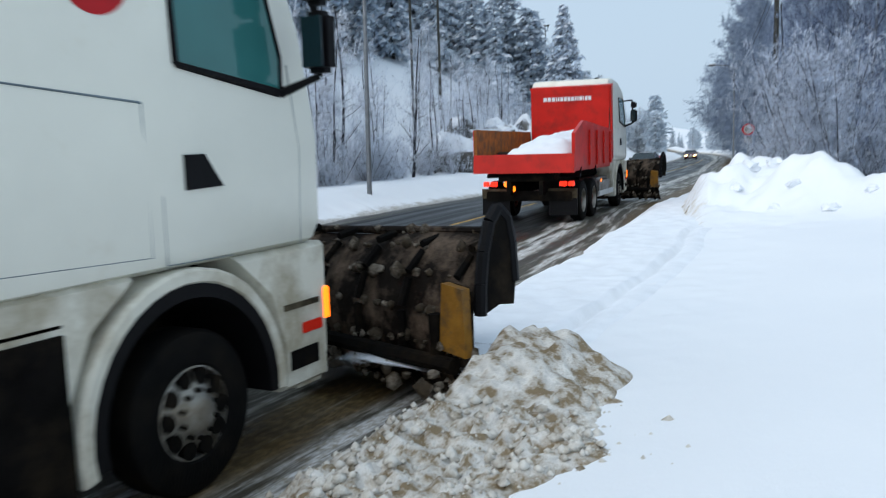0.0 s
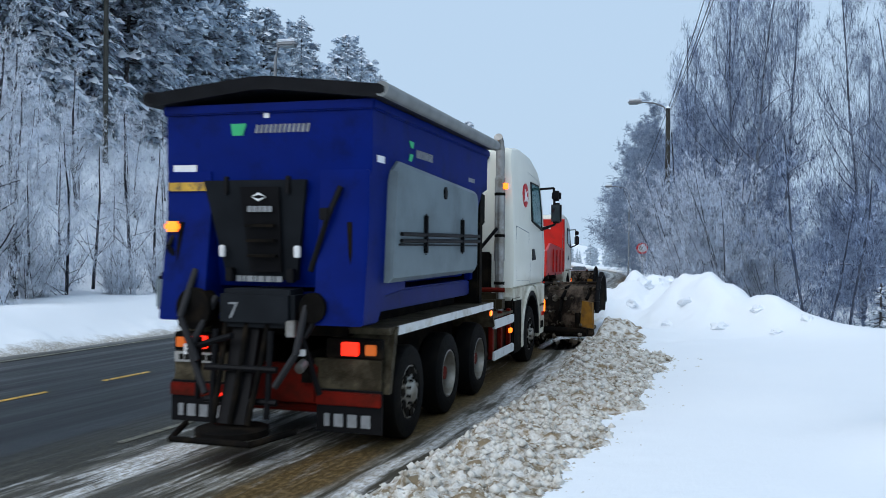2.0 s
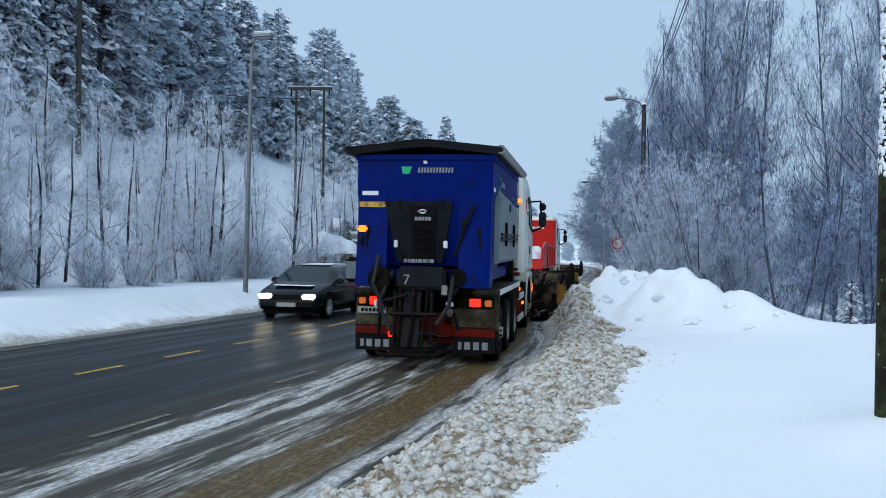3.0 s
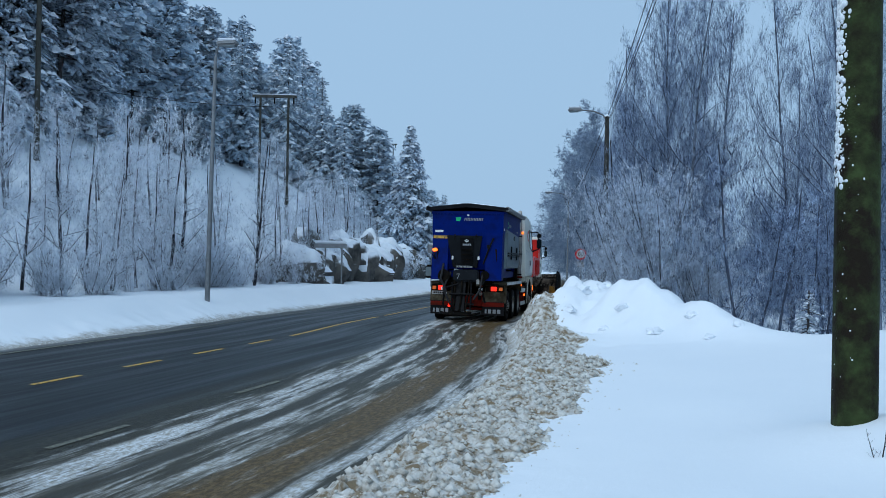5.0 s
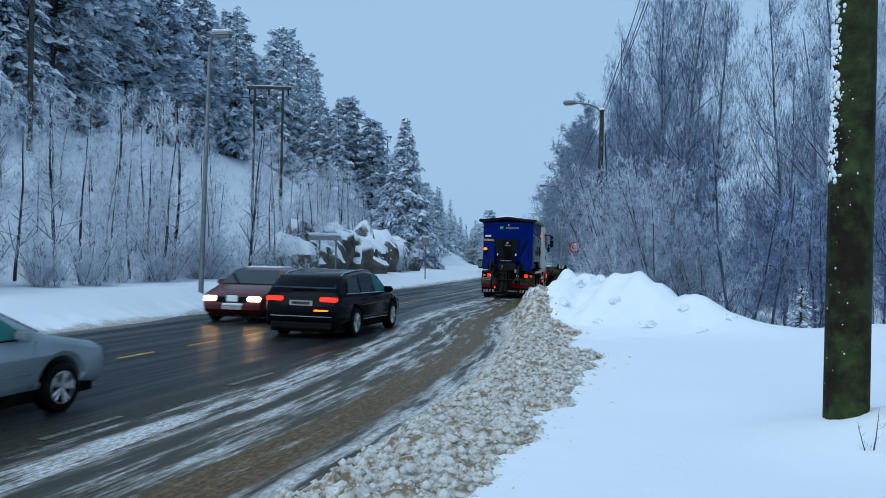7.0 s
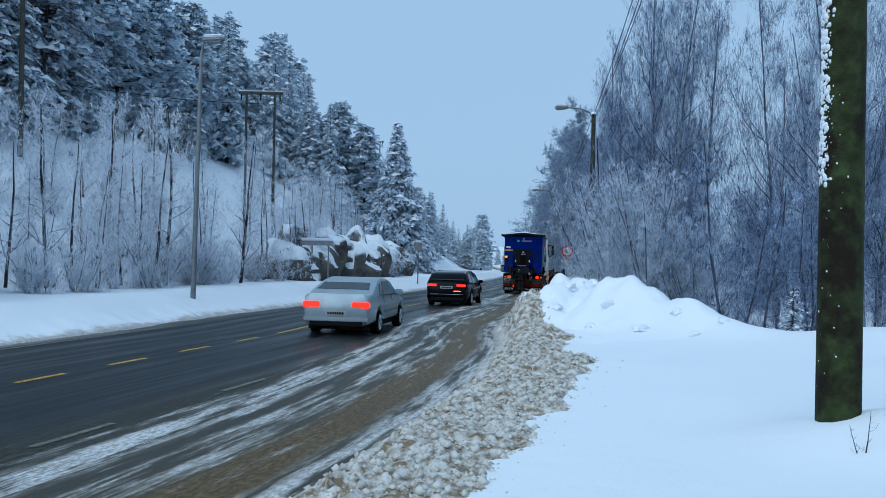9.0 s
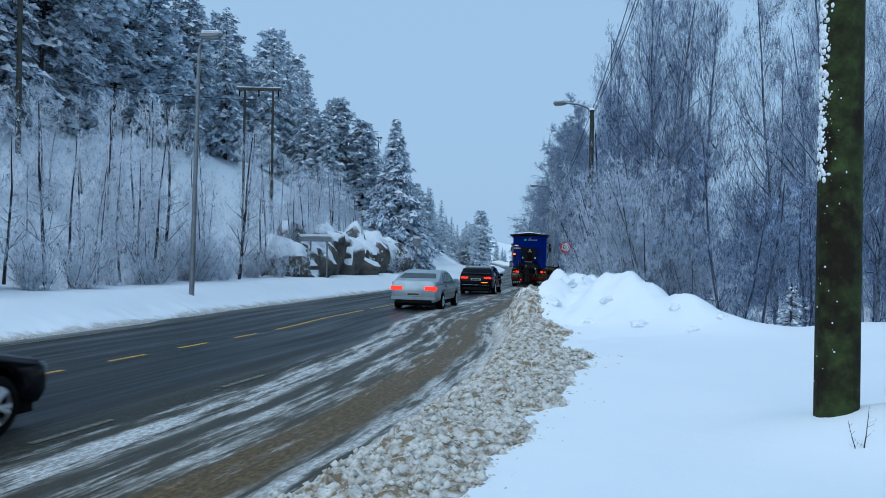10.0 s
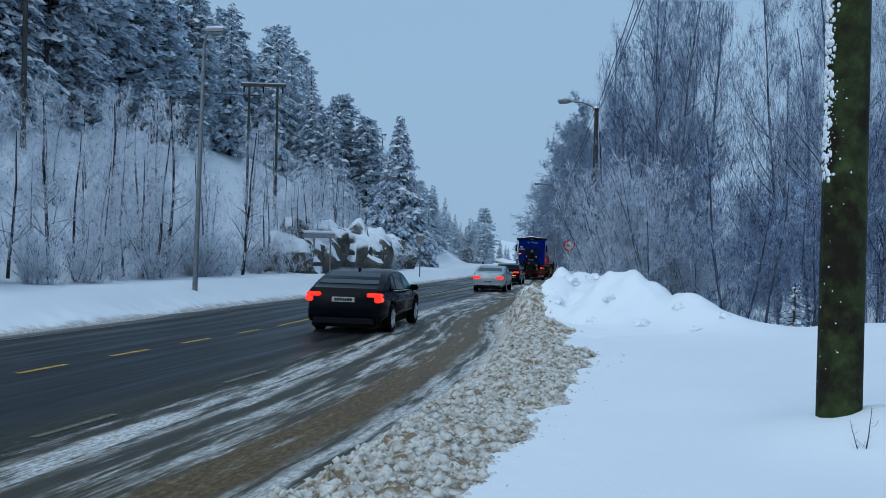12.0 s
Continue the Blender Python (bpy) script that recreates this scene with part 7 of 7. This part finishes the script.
ss["extra"] = [("bumper_strip", (-0.80, 0.80, -1.055, -1.02, 0.36, 0.47), M_SILVERCAR), ("side_strip", (0.868, 0.884, 0.45, 2.2, 0.52, 0.57), M_GREYPL), ("side_strip", (-0.884, -0.868, 0.45, 2.2, 0.52, 0.57), M_GREYPL)]
silver = car("silver_saloon_car", "silver grey saloon car with lit tail lamps", M_SILVERCAR, ss)
vs = saloon_spec(2.78, 0.93, 1.48, 0.335, 1.0, 0.92, "glossy black car paint")
vs["tail_lamps"] = [(0.54, 0.87, 0.86, 0.95, M_TAIL), (0.72, 0.885, 0.74, 0.87, M_TAIL)]
vs["roof"] = [(2.50, 0.97), (2.05, 1.20), (1.66, 1.40), (1.30, 1.465), (0.85, 1.48), (0.40, 1.45), (0.0, 1.36), (-0.35, 1.24), (-0.70, 1.10)]
vs["tail"] = [(-0.90, 0.26), (-1.0, 0.42), (-1.02, 0.62), (-0.98, 0.92), (-0.94, 1.05)]
vs["rear_glass"] = ((-0.60, 1.14), (0.10, 1.385))
vs["front_glass"] = ((2.46, 1.0), (1.72, 1.385))
vs["glass"] = [[(-0.12, 1.03), (0.30, 1.0), (0.36, 1.33), (0.16, 1.30)], [(0.36, 1.0), (1.28, 0.975), (1.32, 1.39), (0.60, 1.37)], [(1.36, 0.975), (2.22, 0.96), (1.80, 1.27), (1.55, 1.37), (1.40, 1.385)]]
vs["wrap"], vs["head_m"] = 0.22, M_GREYPL
vs["plate"] = (0.74, -1.03)
vs["extra"] = [("roof_fin", (-0.02, 0.02, 0.30, 0.48, 1.42, 1.50), M_BLACKCAR), ("boot_lettering", (-0.24, 0.24, -0.975, -0.955, 0.90, 0.925), M_CHROME)]
saloon = car("black_saloon_car", "glossy black saloon car with glowing tail lamps", M_BLACKCAR, vs)
rs = saloon_spec(2.68, 0.87, 1.40, 0.31, 1.0, 0.90, "dark maroon car paint", head_m=M_HEAD)
rs["extra"] = [("roof_snow", (-0.5, 0.5, 0.4, 1.3, 1.395, 1.43), M_SNOWCAP), ("grille_snow", (-0.17, 0.13, 3.56, 3.61, 0.56, 0.72), M_SNOWCAP), ("bumper_snow", (-0.30, 0.24, 3.57, 3.615, 0.46, 0.52), M_SNOWCAP)]
rs["tail_lamps"] = [(0.45, 0.80, 0.70, 0.85, M_TAIL_DIM)]
red_car = car("maroon_saloon_car", "maroon saloon car with lit headlamps and snow on its front", M_REDCAR, rs)
ws = estate_spec(2.76, 0.90, 1.46, 0.32, 1.05, 0.90, "very dark green car paint")
ws["tail_lamps"] = [(0.60, 0.85, 0.75, 1.2, M_TAIL_DIM)]
ws["extra"] = [("roof_snow", (-0.45, 0.45, -0.3, 1.5, 1.445, 1.475), M_SNOWCAP), ("bonnet_snow", (-0.55, 0.55, 2.85, 3.25, 0.90, 0.915), M_SNOWCAP)]
oncoming_estate = car("dark_estate_car", "dark estate car with lit headlamps and snow on its roof", M_NAVYCAR, ws)


# ======== what moves ========
def smooth_run(table):
    """Place along the road for every thirtieth of a second, gliding through the table's (seconds, metres)."""
    t, y = np.array(table).T
    h, s = np.diff(t), np.diff(y) / np.diff(t)
    g = np.concatenate([[s[0]], (s[:-1] * h[1:] + s[1:] * h[:-1]) / (h[:-1] + h[1:]), [s[-1]]])
    T = np.arange(0, 361) / 30
    k = np.clip(np.searchsorted(t, T, "right") - 1, 0, len(h) - 1)
    f = (T - t[k]) / h[k]
    return T, (1 + 2 * f) * (1 - f) ** 2 * y[k] + f * (1 - f) ** 2 * h[k] * g[k] + f * f * (3 - 2 * f) * y[k + 1] + f * f * (f - 1) * h[k] * g[k + 1]


def drive(vehicle, table, line, base, forward=1, every=3):
    """Moves a vehicle along the line x = line(y), its rear axle at the table's y, and turns its wheels."""
    T, Y = smooth_run(table)
    rows = []
    for k in sorted({*range(0, 361, every), 360}):
        y = float(Y[k])
        a = Vector((float(line(y)), y, float(fall(y))))
        y2 = y + base * forward
        b = Vector((float(line(y2)), y2, float(fall(y2))))
        v = (b - a).normalized()
        rows.append((T[k], pose(*a, math.degrees(math.asin(v.z)), 0, math.degrees(math.atan2(-v.x, v.y)))))
    walk(vehicle, rows)
    for wheel, x, wy, r in WHEELS.get(vehicle.name, ()):
        gap = 2 if r > 0.45 else 1
        walk(wheel, [(T[k], pose(x, wy, r, -math.degrees(abs(Y[k] - Y[0]) / r))) for k in range(0, 361, gap)])


def motions():
    front = [(0, 3.88), (0.3, 5.50), (0.6, 7.14), (0.9, 9.0), (1.2, 10.8), (1.5, 12.6), (2.0, 15.7), (2.5, 18.7), (3.0, 21.8), (5.0, 35.2), (6.0, 41.6), (7.0, 48.0), (9.0, 61.2), (10.5, 72.5), (12.0, 85.0)]
    drive(blue_lorry, [(t, y - 6.9) for t, y in front], lambda y: wheel_line(y) - 1.22 - 0.9 * fade(58, 88, y), 6.9)
    # sunk slush lengths rise out of the bank as the plough's end goes by
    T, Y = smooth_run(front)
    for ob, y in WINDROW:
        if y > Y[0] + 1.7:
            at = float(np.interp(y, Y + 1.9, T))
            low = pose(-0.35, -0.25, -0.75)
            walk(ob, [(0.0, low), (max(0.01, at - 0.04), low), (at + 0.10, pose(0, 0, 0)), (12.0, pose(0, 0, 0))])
    # and the clean snow before it slides under that roll, out of sight
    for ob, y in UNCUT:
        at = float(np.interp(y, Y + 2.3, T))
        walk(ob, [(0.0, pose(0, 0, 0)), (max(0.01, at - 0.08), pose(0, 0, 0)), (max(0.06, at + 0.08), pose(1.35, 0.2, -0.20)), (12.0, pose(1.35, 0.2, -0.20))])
    drive(red_lorry, [(t, y + 17.2) for t, y in front], lambda y: bend(y) - 7.85, 5.5)
    drive(estate, [(0, -38), (3, -13.6), (5.5, 6.6), (6.0, 10.1), (6.5, 13.9), (7.0, 18.1), (7.2, 19.8), (9.0, 36), (9.5, 40.8), (10, 45.2), (10.5, 49.3), (12, 60.5)], lambda y: bend(y) - 8.2 - 0.2 * fade(22, 14, y), 2.84)
    drive(silver, [(0, -46), (4, -16), (7, 6.0), (7.2, 7.4), (9, 20.4), (9.5, 25.0), (10, 29.9), (10.5, 34.4), (11, 38.8), (11.5, 42.8), (12, 46.0)], lambda y: bend(y) - 8.2 + 0.4 * fade(30, 46, y), 2.7)
    drive(saloon, [(0, -64), (5, -29), (10, 4.7), (10.5, 8.1), (11, 11.7), (11.5, 15.4), (12, 19.2)], lambda y: bend(y) - 7.95 + 0.3 * fade(10, 19, y), 2.78)
    drive(red_car, [(0, 130), (3, 87), (5.5, 49), (6, 41), (6.5, 33), (7, 23.2), (7.2, 20.3), (9, -4), (12, -44)], lambda y: bend(y) - 11.35, 2.7, -1)
    drive(oncoming_estate, [(0, 66), (1.5, 45.4), (3.0, 24.0), (3.2, 21.2), (5, -4), (12, -100)], lambda y: bend(y) - 11.35, 2.8, -1)


motions()
